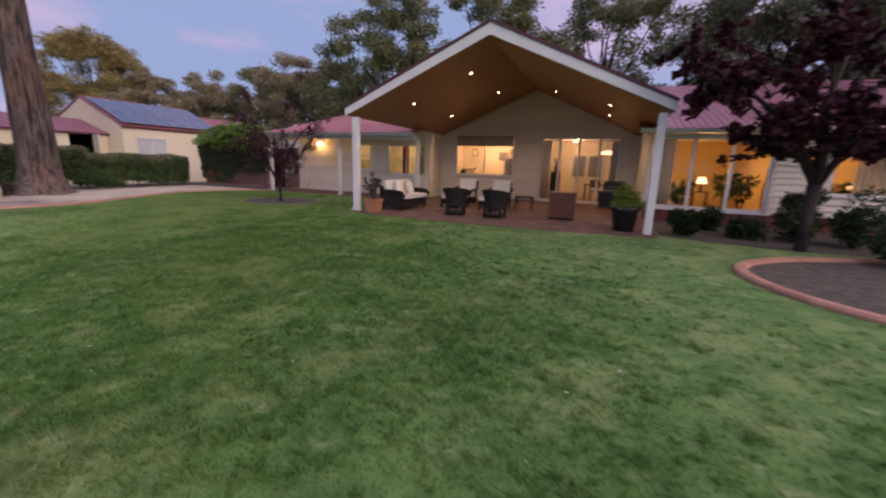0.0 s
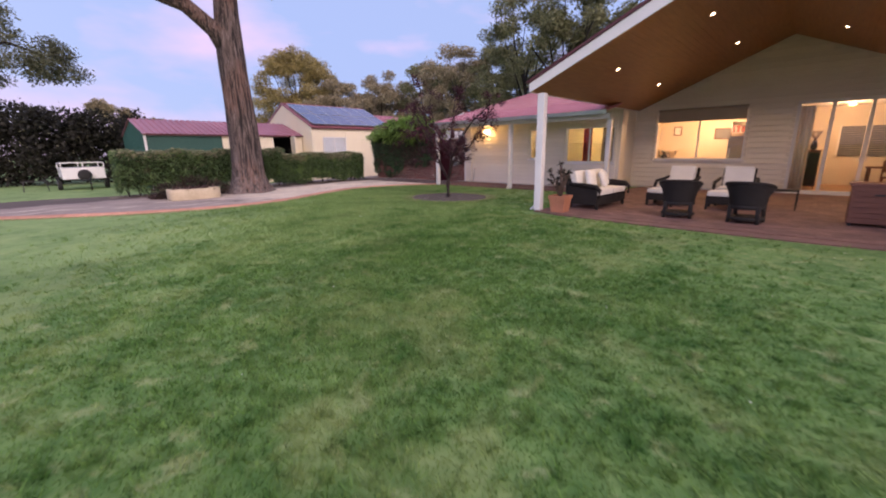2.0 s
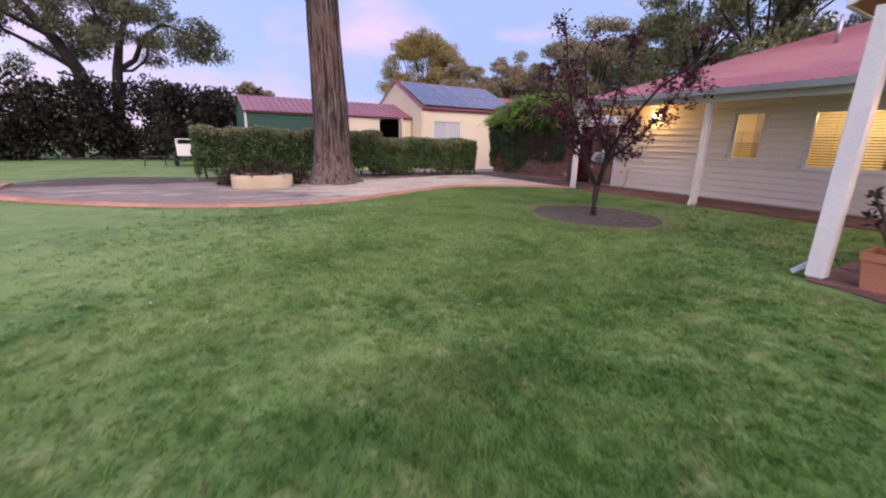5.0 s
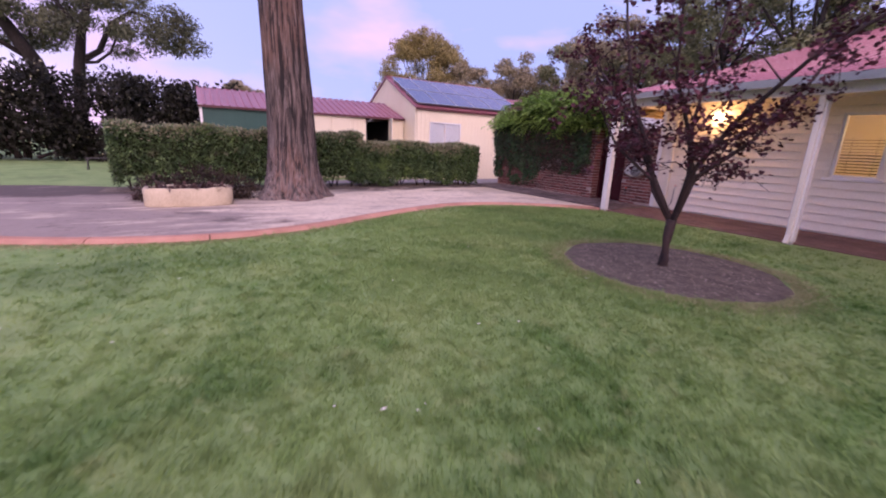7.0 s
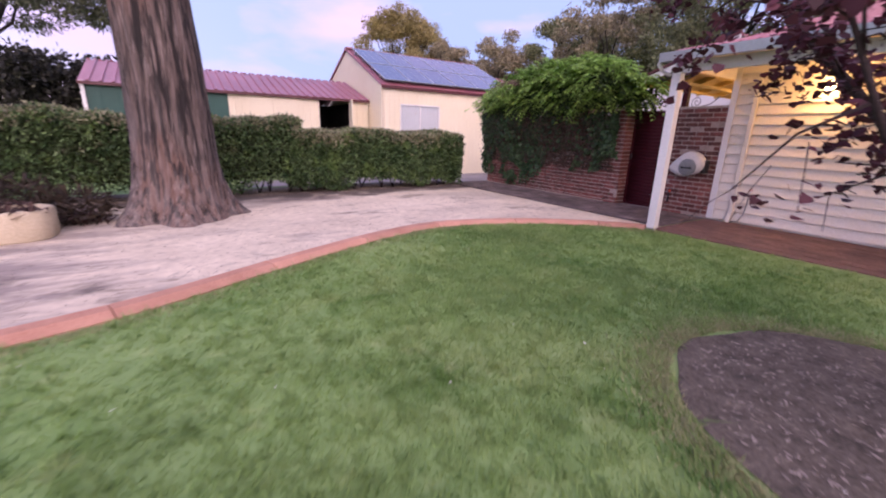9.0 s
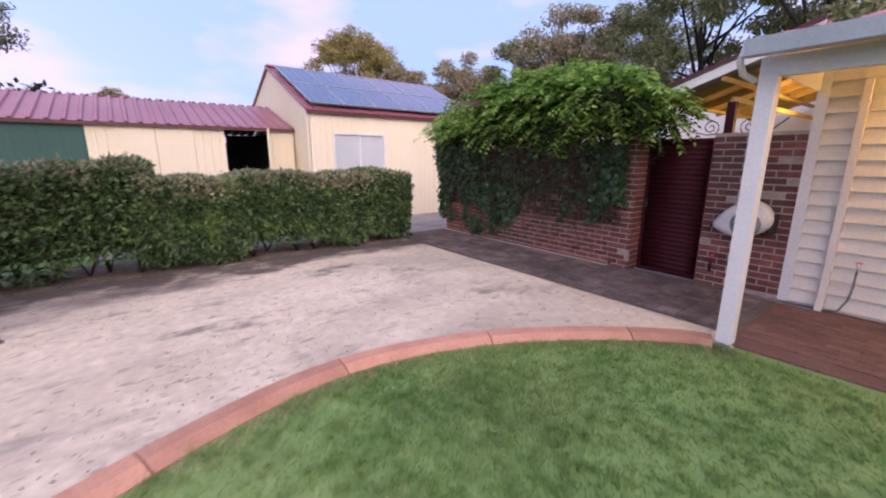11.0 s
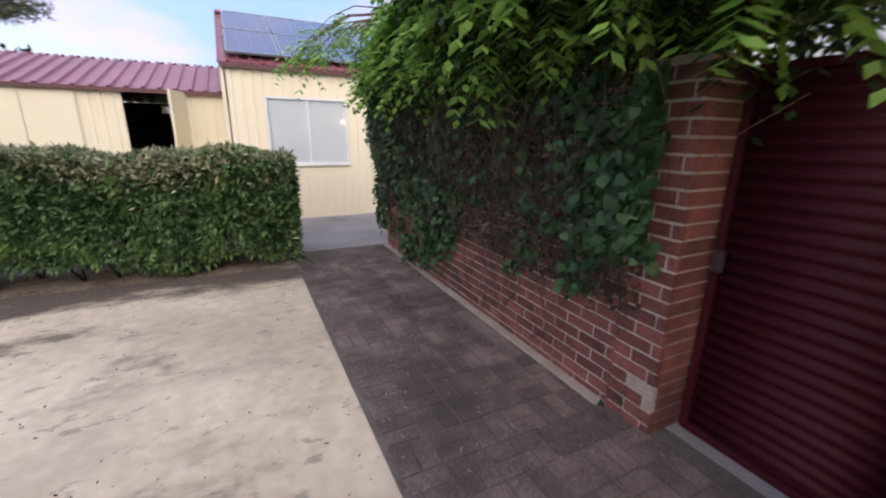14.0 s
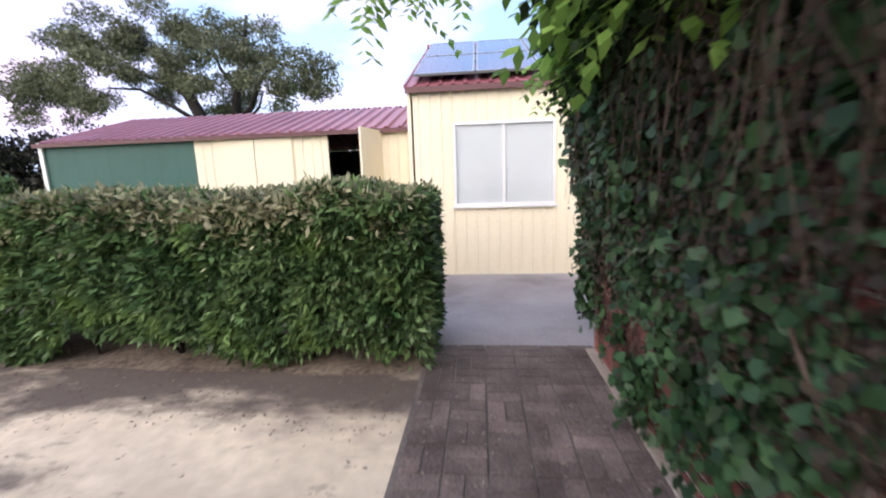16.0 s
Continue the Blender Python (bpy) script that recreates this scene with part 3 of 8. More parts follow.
WING_OPEN = [(3.54, 4.24, 1.12, 2.32), (5.17, 7.07, 0.98, 2.30)]
wing = wall_panel("wall_wing", (-14.62, WY), (-7.45, WY), 0.0, 3.15, WING_OPEN, 0.15, M_BOARD, "cream weatherboard wall under the verandah")
boards(wing, 7.17, 0.06, 3.12, WING_OPEN, M_BOARD)
ret = wall_panel("wall_return", (-7.45, WY), (-7.45, PY), 0.0, 4.0, [], -0.12, M_BOARD, "short cream weatherboard return wall")
PATIO_OPEN = [(0.88, 3.62, 1.06, 2.70), (4.80, 8.05, 0.05, 2.80)]


def patio_top(s):
    return 4.74 - 0.45 * abs(s - 4.45)


patio = wall_panel("wall_patio", (-7.45, PY), (1.25, PY), 0.0, 2.82, PATIO_OPEN, 0.15, M_BOARD, "cream weatherboard wall at the back of the patio")
gab = prism([(0, 0, 2.82), (8.7, 0, 2.82), (4.45, 0, 4.80)], (0, 0.15, 0))
part("wall_gable", gab, M_BOARD, patio)
boards(patio, 8.7, 0.08, 4.72, PATIO_OPEN, M_BOARD, 0.17, patio_top)
side = wall_panel("wall_side", (1.25, RY), (1.25, PY), 0.0, 3.0, [], -0.12, M_BOARD, "cream weatherboard side wall of the patio")
SUN_OPEN = [(0.2, 3.15, 0.42, 2.55), (3.55, 4.10, 1.82, 2.34), (4.45, 7.45, 1.02, 2.05)]
sunwall = wall_panel("wall_sunroom", (1.25, RY), (12, RY), 0.0, 2.75, SUN_OPEN, 0.15, M_BOARD, "cream weatherboard wall of the sun room with wide windows")
boards(sunwall, 10.75, 0.42, 2.72, SUN_OPEN, M_BOARD)
part("plinth", bx(0.0, 10.7, -0.04, 0.0, 0.0, 0.40, 0.01), M_BRICK, sunwall)
for name, p0, p1 in (("wall_back", (12, 26), (-14.6, 26)), ("wall_east", (12, RY), (12, 26)), ("wall_west", (-14.6, 26), (-14.6, WY + 0.16))):
    wall_panel(name, p0, p1, 0.0, 3.12 if name == "wall_west" else 2.65, [], 0.15, M_BOARD, "plain cream outer wall of the house")

# roofs
roof = tagged(new("roof"), "maroon ribbed steel roof over house and verandah", "roof", kind="structure")
E0, E1 = 14.72, 2.68
sheet_roof("verandah_sheet", (-14.63, E0, E1), (-7.0, E0, E1), (-7.0, 17.2, 3.22), (-14.63, 17.2, 3.22), M_ROOF, roof)
sheet_roof("main_sheet", (-14.63, 17.2, 3.225), (-7.0, 17.2, 3.225), (-7.0, 22.0, 5.3), (-8.6, 22.0, 5.3), M_ROOF, roof)
sheet_roof("hip_sheet", (-14.63, 27, 3.2), (-14.63, 17.2, 3.225), (-8.6, 22.0, 5.3), (-8.6, 22.01, 5.3), M_ROOF, roof)
sheet_roof("sunroom_sheet", (0.9, 13.45, 2.72), (12.5, 13.45, 2.72), (12.5, 22.0, 5.3), (0.9, 22.0, 5.3), M_ROOF, roof)
sheet_roof("back_sheet", (12.5, 27, 2.7), (-14.63, 27, 3.2), (-8.6, 22.0, 5.3), (12.5, 22.0, 5.3), M_ROOF, roof)
part("flue", tube(bmesh.new(), [(-10.1, 19.2, 4.0), (-10.1, 19.2, 4.75)], [0.05, 0.05], 10), M_ALU, roof)


def gutter(x0, x1, y, z, parent):
    bm = prism([(x0, y, z - 0.10), (x0, y - 0.11, z - 0.10), (x0, y - 0.125, z + 0.02), (x0, y - 0.11, z + 0.02), (x0, y - 0.10, z - 0.08), (x0, y - 0.01, z - 0.08), (x0, y, z + 0.02)], (x1 - x0, 0, 0))
    return part("gutter", bm, M_ALU, parent, "grey half-round gutter")


gutter(-14.66, -7.0, E0 + 0.03, E1 - 0.02, roof)
gutter(0.9, 12.5, 13.48, 2.70, roof)
part("verandah_beam", bx(-14.64, -7.0, 15.02, 15.11, 2.44, 2.60, 0.005), M_WHITE, roof)
part("end_panel", prism([(-14.63, 15.12, 2.52), (-14.63, WY - 0.07, 2.52), (-14.63, WY - 0.07, 3.12), (-14.63, 15.12, 2.71)], (0.03, 0, 0)), M_BOARD, roof, "cream boarded panel closing the verandah end")
part("gutter_elbow", tube(bmesh.new(), [(-14.66, 14.70, 2.64), (-14.70, 14.72, 2.54), (-14.70, 14.84, 2.46), (-14.665, 15.0, 2.42)], [0.027] * 4, 10), M_WHITE, roof, "white gutter elbow")
tagged(part("ceiling_verandah", prism([(-14.60, 15.12, 2.625), (-14.60, WY - 0.06, 3.07), (-14.60, WY - 0.06, 3.09), (-14.60, 15.12, 2.645)], (7.2, 0, 0)), M_BOARD), "cream lined verandah ceiling", "ceiling", kind="structure")
part("sunroom_soffit", bx(1.1, 12, 13.5, RY - 0.03, 2.60, 2.62), M_BOARD, roof)

# patio roof
gable = tagged(new("patio_roof"), "gabled patio roof with white barge boards and pine lining", "roof", kind="structure")
GX, GT, SL, HW, FY = -2.95, 4.99, 0.455, 4.30, 10.50   # ridge, its height, slope, half width, front
for sgn in (-1, 1):
    xe = GX + sgn * HW
    ze = GT - SL * HW
    bm = prism([(GX, FY, GT), (xe, FY, ze), (xe, FY, ze - 0.20), (GX, FY, GT - 0.28)], (0, 0.045, 0))
    part("barge_board", bm, M_WHITE, gable, "white painted barge board")
    bm = prism([(GX, FY - 0.04, GT + 0.070), (xe + sgn * 0.04, FY - 0.04, ze + 0.06), (xe + sgn * 0.04, FY - 0.04, ze + 0.003), (GX, FY - 0.04, GT + 0.003)], (0, 0.14, 0))
    part("barge_cap", bm, M_ROOFTRIM, gable, "dark red steel capping")
    p = [(xe, FY + 0.02, ze + 0.02), (xe, 22, ze + 0.02), (GX, 22, GT + 0.02), (GX, FY + 0.02, GT + 0.02)]
    sheet_roof("patio_sheet", *(p if sgn < 0 else (p[1], p[0], p[3], p[2])), M_ROOF, gable)
    part("eave_fascia", bx(xe - 0.02, xe + 0.02, FY + 0.05, 18.4, ze - 0.2, ze), M_WHITE, gable)
    # pine boards of the ceiling
    n = 38
    bm = bmesh.new()
    for i in range(n):
        u0, u1 = 4.24 * i / n, 4.24 * (i + 1) / n - 0.003
        zc = 4.73
        x0, x1 = -3.0 + sgn * u0, -3.0 + sgn * u1
        pts = [(x0, FY + 0.05, zc - 0.445 * u0), (x1, FY + 0.05, zc - 0.445 * u1), (x1, FY + 0.05, zc - 0.445 * u1 + 0.02), (x0, FY + 0.05, zc - 0.445 * u0 + 0.02)]
        a = [bm.verts.new(q) for q in pts]
        b = [bm.verts.new((q[0], PY - 0.03, q[2])) for q in pts]
        bm.faces.new(a), bm.faces.new(b[::-1])
        for k in range(4):
            bm.faces.new((a[(k + 1) % 4], a[k], b[k], b[(k + 1) % 4]))
    bmesh.ops.recalc_face_normals(bm, faces=bm.faces)
    tagged(part("ceiling_patio", bm, M_PINE), "sloping honey-coloured pine board ceiling", "ceiling", kind="structure")


def post(x, y, h, w=0.14, name="verandah_post"):
    t = thing(name, (x, y, 0.0), "white painted square timber post", "post", "roof posts")
    part("shaft", bx(-w / 2, w / 2, -w / 2, w / 2, 0.05, h, 0.008), M_WHITE, t)
    part("foot", bx(-w / 2 + 0.02, w / 2 - 0.02, -w / 2 + 0.02, w / 2 - 0.02, 0.0, 0.05), M_ALU, t, "galvanised steel foot")
    return t


post(-6.95, 10.62, 2.80, 0.17, "patio_post")
post(1.13, 10.62, 2.80, 0.17, "patio_post")
for x, y in ((-14.57, 15.06), (-10.82, 15.2), (-7.05, 15.16)):
    post(x, y, 2.46, 0.13)

# ---- brick garden wall, gate, lean-to ----
wallL = wall_panel("wall_garden", (-21.2, 16.86), (-16.82, 16.86), 0.0, 1.98, [], 0.2, M_MORTAR, "weathered red brick garden wall under ivy")
pierL = wall_panel("wall_pier", (-16.81, 16.845), (-16.52, 16.845), 0.0, 2.1, [], 0.34, M_MORTAR, "red brick gate pier")
wallR = wall_panel("wall_hose", (-15.58, 17.0), (-14.62, 17.0), 0.0, 2.10, [], 0.2, M_MORTAR, "red brick wall beside the gate with a soldier top course")

# ---- sheds ----
SX = -24.66
shed = tagged(new("shed"), "cream steel shed with maroon gable roof and solar panels", "shed", kind="structure")
SW = (15.45, 17.12, 1.08, 2.45)


def ribbed_wall(name, p0, p1, z0, z1, openings, material, parent, rib=0.19, depth=0.011):
    """Steel wall cladding with upright ribs between two plan points, with openings (s0, s1, z0, z1)."""
    p0, p1 = Vector((*p0, 0)), Vector((*p1, 0))
    L = (p1 - p0).length
    u = (p1 - p0).normalized()
    n = Vector((u.y, -u.x, 0))
    bm = bmesh.new()
    k = max(1, round(L / rib))
    ss = []
    for i in range(k):
        for f, h in ((0, 0), (0.70, 0), (0.78, depth), (0.92, depth)):
            ss.append(((i + f) * L / k, h))
    ss.append((L, 0))
    for o in openings:
        ss += [(o[0], 0), (o[1], 0)]
    ss.sort()
    for (sa, ha), (sb, hb) in zip(ss, ss[1:]):
        if sb - sa < 1e-5:
            continue
        mid = (sa + sb) / 2
        z = z0
        runs = []
        for o in sorted(openings, key=lambda q: q[2]):
            if o[0] < mid < o[1]:
                runs.append((z, o[2]))
                z = o[3]
        runs.append((z, z1(mid) if callable(z1) else z1))
        for lo, hi in runs:
            if hi - lo < 0.01:
                continue
            a, b = p0 + u * sa + n * ha, p0 + u * sb + n * hb
            ta = z1(sa) if callable(z1) and hi > 2.6 else hi
            tb = z1(sb) if callable(z1) and hi > 2.6 else hi
            vs = [bm.verts.new((a.x, a.y, lo)), bm.verts.new((b.x, b.y, lo)), bm.verts.new((b.x, b.y, tb)), bm.verts.new((a.x, a.y, ta))]
            bm.faces.new(vs)
    bmesh.ops.remove_doubles(bm, verts=bm.verts, dist=0.0005)
    g = bmesh.ops.extrude_face_region(bm, geom=bm.faces[:])
    bmesh.ops.translate(bm, verts=[v for v in g["geom"] if isinstance(v, bmesh.types.BMVert)], vec=-n * 0.05)
    bmesh.ops.recalc_face_normals(bm, faces=bm.faces)
    return part(name, bm, material, parent)


Z0 = -0.14
SY0, SY1, SBACK, SRIDGE, SZR, SZE = 14.72, 20.9, -31.3, -28.0, 4.62, 3.08
ribbed_wall("front_wall", (SX, SY0), (SX, SY1), Z0, SZE - 0.05, [(SW[0] - SY0, SW[1] - SY0, SW[2], SW[3])], M_SHEDCREAM, shed)
pitch_s = (SZR - SZE) / (SX - SRIDGE)
ribbed_wall("end_wall", (SBACK, SY0 + 0.03), (SX, SY0 + 0.03), Z0, lambda s: SZR - 0.07 - pitch_s * abs(s - (SX - SBACK) / 2), [], M_SHEDCREAM, shed)
ribbed_wall("far_end_wall", (SX, SY1 - 0.03), (SBACK, SY1 - 0.03), Z0, lambda s: SZR - 0.07 - pitch_s * abs(s - (SX - SBACK) / 2), [], M_SHEDCREAM, shed)
ribbed_wall("back_wall", (SBACK, SY1), (SBACK, SY0), Z0, SZE - 0.05, [], M_SHEDCREAM, shed)
sheet_roof("roof_front", (SX + 0.12, SY0 - 0.015, SZE - 0.055), (SX + 0.12, SY1 + 0.1, SZE - 0.055), (SRIDGE, SY1 + 0.1, SZR), (SRIDGE, SY0 - 0.015, SZR), M_ROOF, shed)
sheet_roof("roof_back", (SBACK - 0.12, SY1 + 0.1, SZE - 0.055), (SBACK - 0.12, SY0 - 0.015, SZE - 0.055), (SRIDGE, SY0 - 0.015, SZR), (SRIDGE, SY1 + 0.1, SZR), M_ROOF, shed)
part("ridge_cap", beam((SRIDGE, SY0 - 0.02, SZR + 0.03), (SRIDGE, SY1 + 0.12, SZR + 0.03), 0.3, 0.05), M_ROOF, shed)
for xa, za, xb, zb in ((SX + 0.12, SZE - 0.05, SRIDGE, SZR), (SBACK - 0.12, SZE - 0.05, SRIDGE, SZR)):
    part("verge_trim", beam((xa, SY0 - 0.02, za - 0.01), (xb, SY0 - 0.02, zb - 0.01), 0.03, 0.07), M_ROOF, shed, "maroon verge trim")
part("eave_trim", beam((SX + 0.12, SY0 - 0.015, SZE - 0.11), (SX + 0.12, SY1 + 0.1, SZE - 0.11), 0.03, 0.09), M_ROOFTRIM, shed)


def slider_window(name, parent, w, h, frame_mat, pane_mat, bar=0.045, panes=2, deep=0.07, gap=0.0):
    """A window in the plane y = 0 facing -y, from (0, 0) to (w, h): frame, panes."""
    bm = bmesh.new()
    for q in ((0, w, 0, bar), (0, w, h - bar, h), (0, bar, bar, h - bar), (w - bar, w, bar, h - bar)):
        box(bm, q[0], q[1], 0, deep, q[2], q[3])
    for i in range(1, panes):
        s = w * i / panes
        box(bm, s - bar / 2, s + bar / 2, 0.01, deep - 0.01, bar, h - bar)
    fr = part("window_frame", bm, frame_mat, parent)
    for i in range(panes):
        p = part("pane", bx(w * i / panes + bar / 2, w * (i + 1) / panes - bar / 2, 0.03, 0.036, bar / 2, h - bar / 2), pane_mat, parent)
        p.visible_shadow = pane_mat != M_GLASS
    return fr


win = thing("shed_window", (SX + 0.03, SW[0], SW[2]), "white framed sliding window with a pale blind behind the glass", "window", kind="structure", turn=90)
slider_window("w", win, SW[1] - SW[0], SW[3] - SW[2], M_WHITE, M_GLASS)
part("blind", bx(0.03, SW[1] - SW[0] - 0.03, 0.055, 0.06, 0.03, SW[3] - SW[2] - 0.03), M_BLIND, win, "closed pale blue-grey blind")
part("sill", bx(-0.03, SW[1] - SW[0] + 0.03, -0.04, 0.06, -0.035, 0.0), M_WHITE, win)

# long low shed
LX, LY0, LZE, LRX, LZR, LY1 = -25.8, 6.6, 2.58, -28.2, 3.36, 14.7
low = tagged(new("low_shed"), "long low shed, green and cream steel under a maroon roof", "shed", kind="structure")
pitch_l = (LZR - LZE) / (LX - LRX)
DO = (12.88, 13.97, 0.0, 2.50)
ribbed_wall("green_wall", (LX, LY0), (LX, 10.05), Z0, LZE - 0.04, [], M_GREENSHED, low, 0.4, 0.004)
ribbed_wall("cream_wall", (LX, 10.05), (LX, LY1), Z0, LZE - 0.04, [(DO[0] - 10.05, DO[1] - 10.05, Z0, DO[3])], M_SHEDCREAM, low)
ribbed_wall("green_end", (-30.6, LY0), (LX, LY0), Z0, lambda s: LZR - 0.06 - pitch_l * abs(s - 2.4), [], M_GREENSHED, low)
# inner walls and floor carry the interior's darkness in their colour
ribbed_wall("inner_back", (-30.6, LY1), (-30.6, LY0), Z0, LZE - 0.04, [(0.95, 1.78, 2.26, 2.47)], M_DARKVOID, low)
part("back_mullion", bx(-30.62, -30.57, 13.30, 13.34, 2.26, 2.47), M_WHITE, low, "white mullion of the small back window")
# added dark end wall covers the neighbouring shed's cream wall inside
ribbed_wall("inner_end", (-30.55, LY1 - 0.07), (LX - 0.08, LY1 - 0.07), Z0, LZE - 0.06, [], M_DARKVOID, low)
ribbed_wall("inner_partition", (LX - 0.08, 11.2), (-30.55, 11.2), Z0, LZE - 0.06, [], M_DARKVOID, low)
part("inner_floor", bx(-30.5, LX - 0.1, LY0 + 0.1, LY1, Z0 - 0.03, Z0 + 0.02), M_DARKVOID, low)
sheet_roof("roof_front", (LX + 0.12, LY0 - 0.08, LZE - 0.04), (LX + 0.12, LY1, LZE - 0.04), (LRX, LY1, LZR), (LRX, LY0 - 0.08, LZR), M_ROOF, low, 0.27, 0.05)
sheet_roof("roof_back", (-30.7, LY1, LZE - 0.04), (-30.7, LY0 - 0.08, LZE - 0.04), (LRX, LY0 - 0.08, LZR), (LRX, LY1, LZR), M_ROOF, low, 0.27, 0.05)
part("corner_trim", bx(SX - 0.05, SX + 0.02, SY0 - 0.012, SY0 + 0.05, Z0, SZE - 0.10, 0.004), M_SHEDCREAM, shed)
part("corner_post", bx(LX - 0.04, LX + 0.05, LY0 - 0.05, LY0 + 0.04, Z0, LZE), M_WHITE, low, "white steel corner post")
part("eave_trim", beam((LX + 0.13, LY0 - 0.08, LZE - 0.07), (LX + 0.13, LY1, LZE - 0.07), 0.03, 0.08), M_ROOFTRIM, low)
for y0, y1 in ((10.55, 11.345), (11.36, 12.15)):
    d = thing("shed_door", (LX + 0.028, y0, Z0 + 0.05), "closed cream steel shed door flush with the wall", "door", "closed shed doors", "structure", 90)
    part("leaf", bx(0, y1 - y0, -0.012, 0.004, 0, 2.62, 0.004), M_SHEDCREAM, d)
    part("handle", bx(0.05, 0.08, -0.05, -0.012, 1.1, 1.25, 0.006), M_ALU, d, "small steel pull handle")
d = thing("open_shed_door", (LX + 0.06, DO[1] + 0.01, Z0 + 0.05), "cream steel shed door standing open", "door", kind="structure", turn=-14)
part("leaf", bx(0, 0.80, -0.02, 0.02, 0, 2.6, 0.004), M_SHEDCREAM, d)

# ---- solar panels ----
ang = math.atan2(SZR - SZE, SX - SRIDGE)
up = Vector((SRIDGE - SX - 0.12, 0, SZR - SZE + 0.055)).normalized()
nrm = Vector((-up.z, 0, up.x))
if nrm.z < 0:
    nrm = -nrm


def solar_panel(w, h):
    t = thing("solar_panel", (0, 0, 0), "dark blue framed solar panel on the shed roof", "solar panel", "solar panels on the shed roof")
    bm = bmesh.new()
    for q in ((0, w, 0, 0.035), (0, w, h - 0.035, h), (0, 0.035, 0.035, h - 0.035), (w - 0.035, w, 0.035, h - 0.035)):
        box(bm, q[0], q[1], q[2], q[3], 0, 0.04)
    part("frame", bm, M_ALU, t)
    part("cell_sheet", bx(0.03, w - 0.03, 0.03, h - 0.03, 0.018, 0.034), M_PANEL, t)
    bm = bmesh.new()
    for i in range(1, 4):
        box(bm, w * i / 4 - 0.002, w * i / 4 + 0.002, 0.035, h - 0.035, 0.033, 0.036)
    part("busbars", bm, M_ALU, t)
    for y in (0.25 * h, 0.75 * h):
        part("rail", bx(-0.03, w + 0.03, y - 0.02, y + 0.02, -0.07, 0.0), M_ALU, t)
    return t


first = solar_panel(0.99, 1.64)
for r in range(2):
    for c in range(6):
        o = Vector((SX + 0.12, SY0 + 0.12 + c * 1.01, SZE - 0.055)) + up * (0.12 + r * 1.68) + nrm * 0.12
        m = Matrix((Vector((0, 1, 0)), up, nrm)).transposed().to_4x4()
        m.translation = o
        if r == 0 and c == 0:
            first.matrix_basis = m
        else:
            copy_thing(first, m)

far = tagged(new("far_shed"), "farther shed with a maroon roof beyond the first", "shed", kind="structure")
ribbed_wall("front_wall", (-26.5, 22.2), (-26.5, 29), Z0, 2.8, [], M_SHEDCREAM, far)
ribbed_wall("end_wall", (-31, 22.2), (-26.5, 22.2), Z0, 2.8, [], M_SHEDCREAM, far)
sheet_roof("roof_front", (-26.35, 22.0, 2.78), (-26.35, 29.2, 2.78), (-29, 29.2, 4.35), (-29, 22.0, 4.35), M_ROOF, far)
sheet_roof("roof_back", (-31.6, 29.2, 2.78), (-31.6, 22.0, 2.78), (-29, 22.0, 4.35), (-29, 29.2, 4.35), M_ROOF, far)

# clutter just inside the open shed door
t = thing("storage_crate", (-27.2, 13.2, Z0), "pale stacked crate inside the dark shed doorway", "crate")
part("crate", bx(-0.3, 0.3, -0.3, 0.25, 0.02, 0.9, 0.03), M_HOSEDARK, t)
part("lid", bx(-0.32, 0.32, -0.32, 0.27, 0.9, 0.98, 0.02), M_HOSE, t, "pale plastic lid")

# ---- gate, lean-to, wall fittings ----
gate = thing("gate", (-16.49, 17.12, 0.03), "closed maroon steel gate with level corrugations", "gate", kind="structure")
bm = bmesh.new()
prof = []
kk = 27
for i in range(kk * 4 + 1):
    z = 0.05 + i * (1.93 / (kk * 4))
    prof.append((0.012 * math.sin(i * math.pi / 2), z))
va = [(bm.verts.new((0.04, d, z)), bm.verts.new((0.86, d, z))) for d, z in prof]
for p, q in zip(va, va[1:]):
    bm.faces.new((p[0], p[1], q[1], q[0])).smooth = True
g = bmesh.ops.extrude_face_region(bm, geom=bm.faces[:])
bmesh.ops.translate(bm, verts=[v for v in g["geom"] if isinstance(v, bmesh.types.BMVert)], vec=(0, 0.012, 0))
bmesh.ops.recalc_face_normals(bm, faces=bm.faces)
part("corrugated_leaf", bm, M_GATE, gate)
bm = bmesh.new()
for q in ((0, 0.04, 0, 2.02), (0.86, 0.90, 0, 2.02)):
    box(bm, q[0], q[1], -0.02, 0.03, q[2], q[3], 0.004)
for q in ((0.0, 0.05), (1.98, 2.02)):
    box(bm, 0.04, 0.86, -0.02, 0.03, q[0], q[1], 0.004)
part("gate_frame", bm, M_GATE, gate)
part("latch", bx(0.015, 0.07, -0.05, -0.02, 1.0, 1.12, 0.008), M_IRON, gate, "dark steel latch")

lean = tagged(new("lean_to_roof"), "lean-to roof over the side passage with yellow rafters", "roof", kind="structure")
lz = lambda x: 2.66 + (x + 16.5) * 0.335
sheet_roof("sheet", (-16.55, 22, lz(-16.55)), (-16.55, 17.0, lz(-16.55)), (-14.67, 17.0, lz(-14.67)), (-14.67, 22, lz(-14.67)), M_ROOF, lean)
part("barge_board", prism([(-16.55, 16.97, lz(-16.55) - 0.13), (-14.67, 16.97, lz(-14.67) - 0.13), (-14.67, 16.97, lz(-14.67) - 0.01), (-16.55, 16.97, lz(-16.55) - 0.01)], (0, 0.03, 0)), M_WHITE, lean, "white painted barge board")
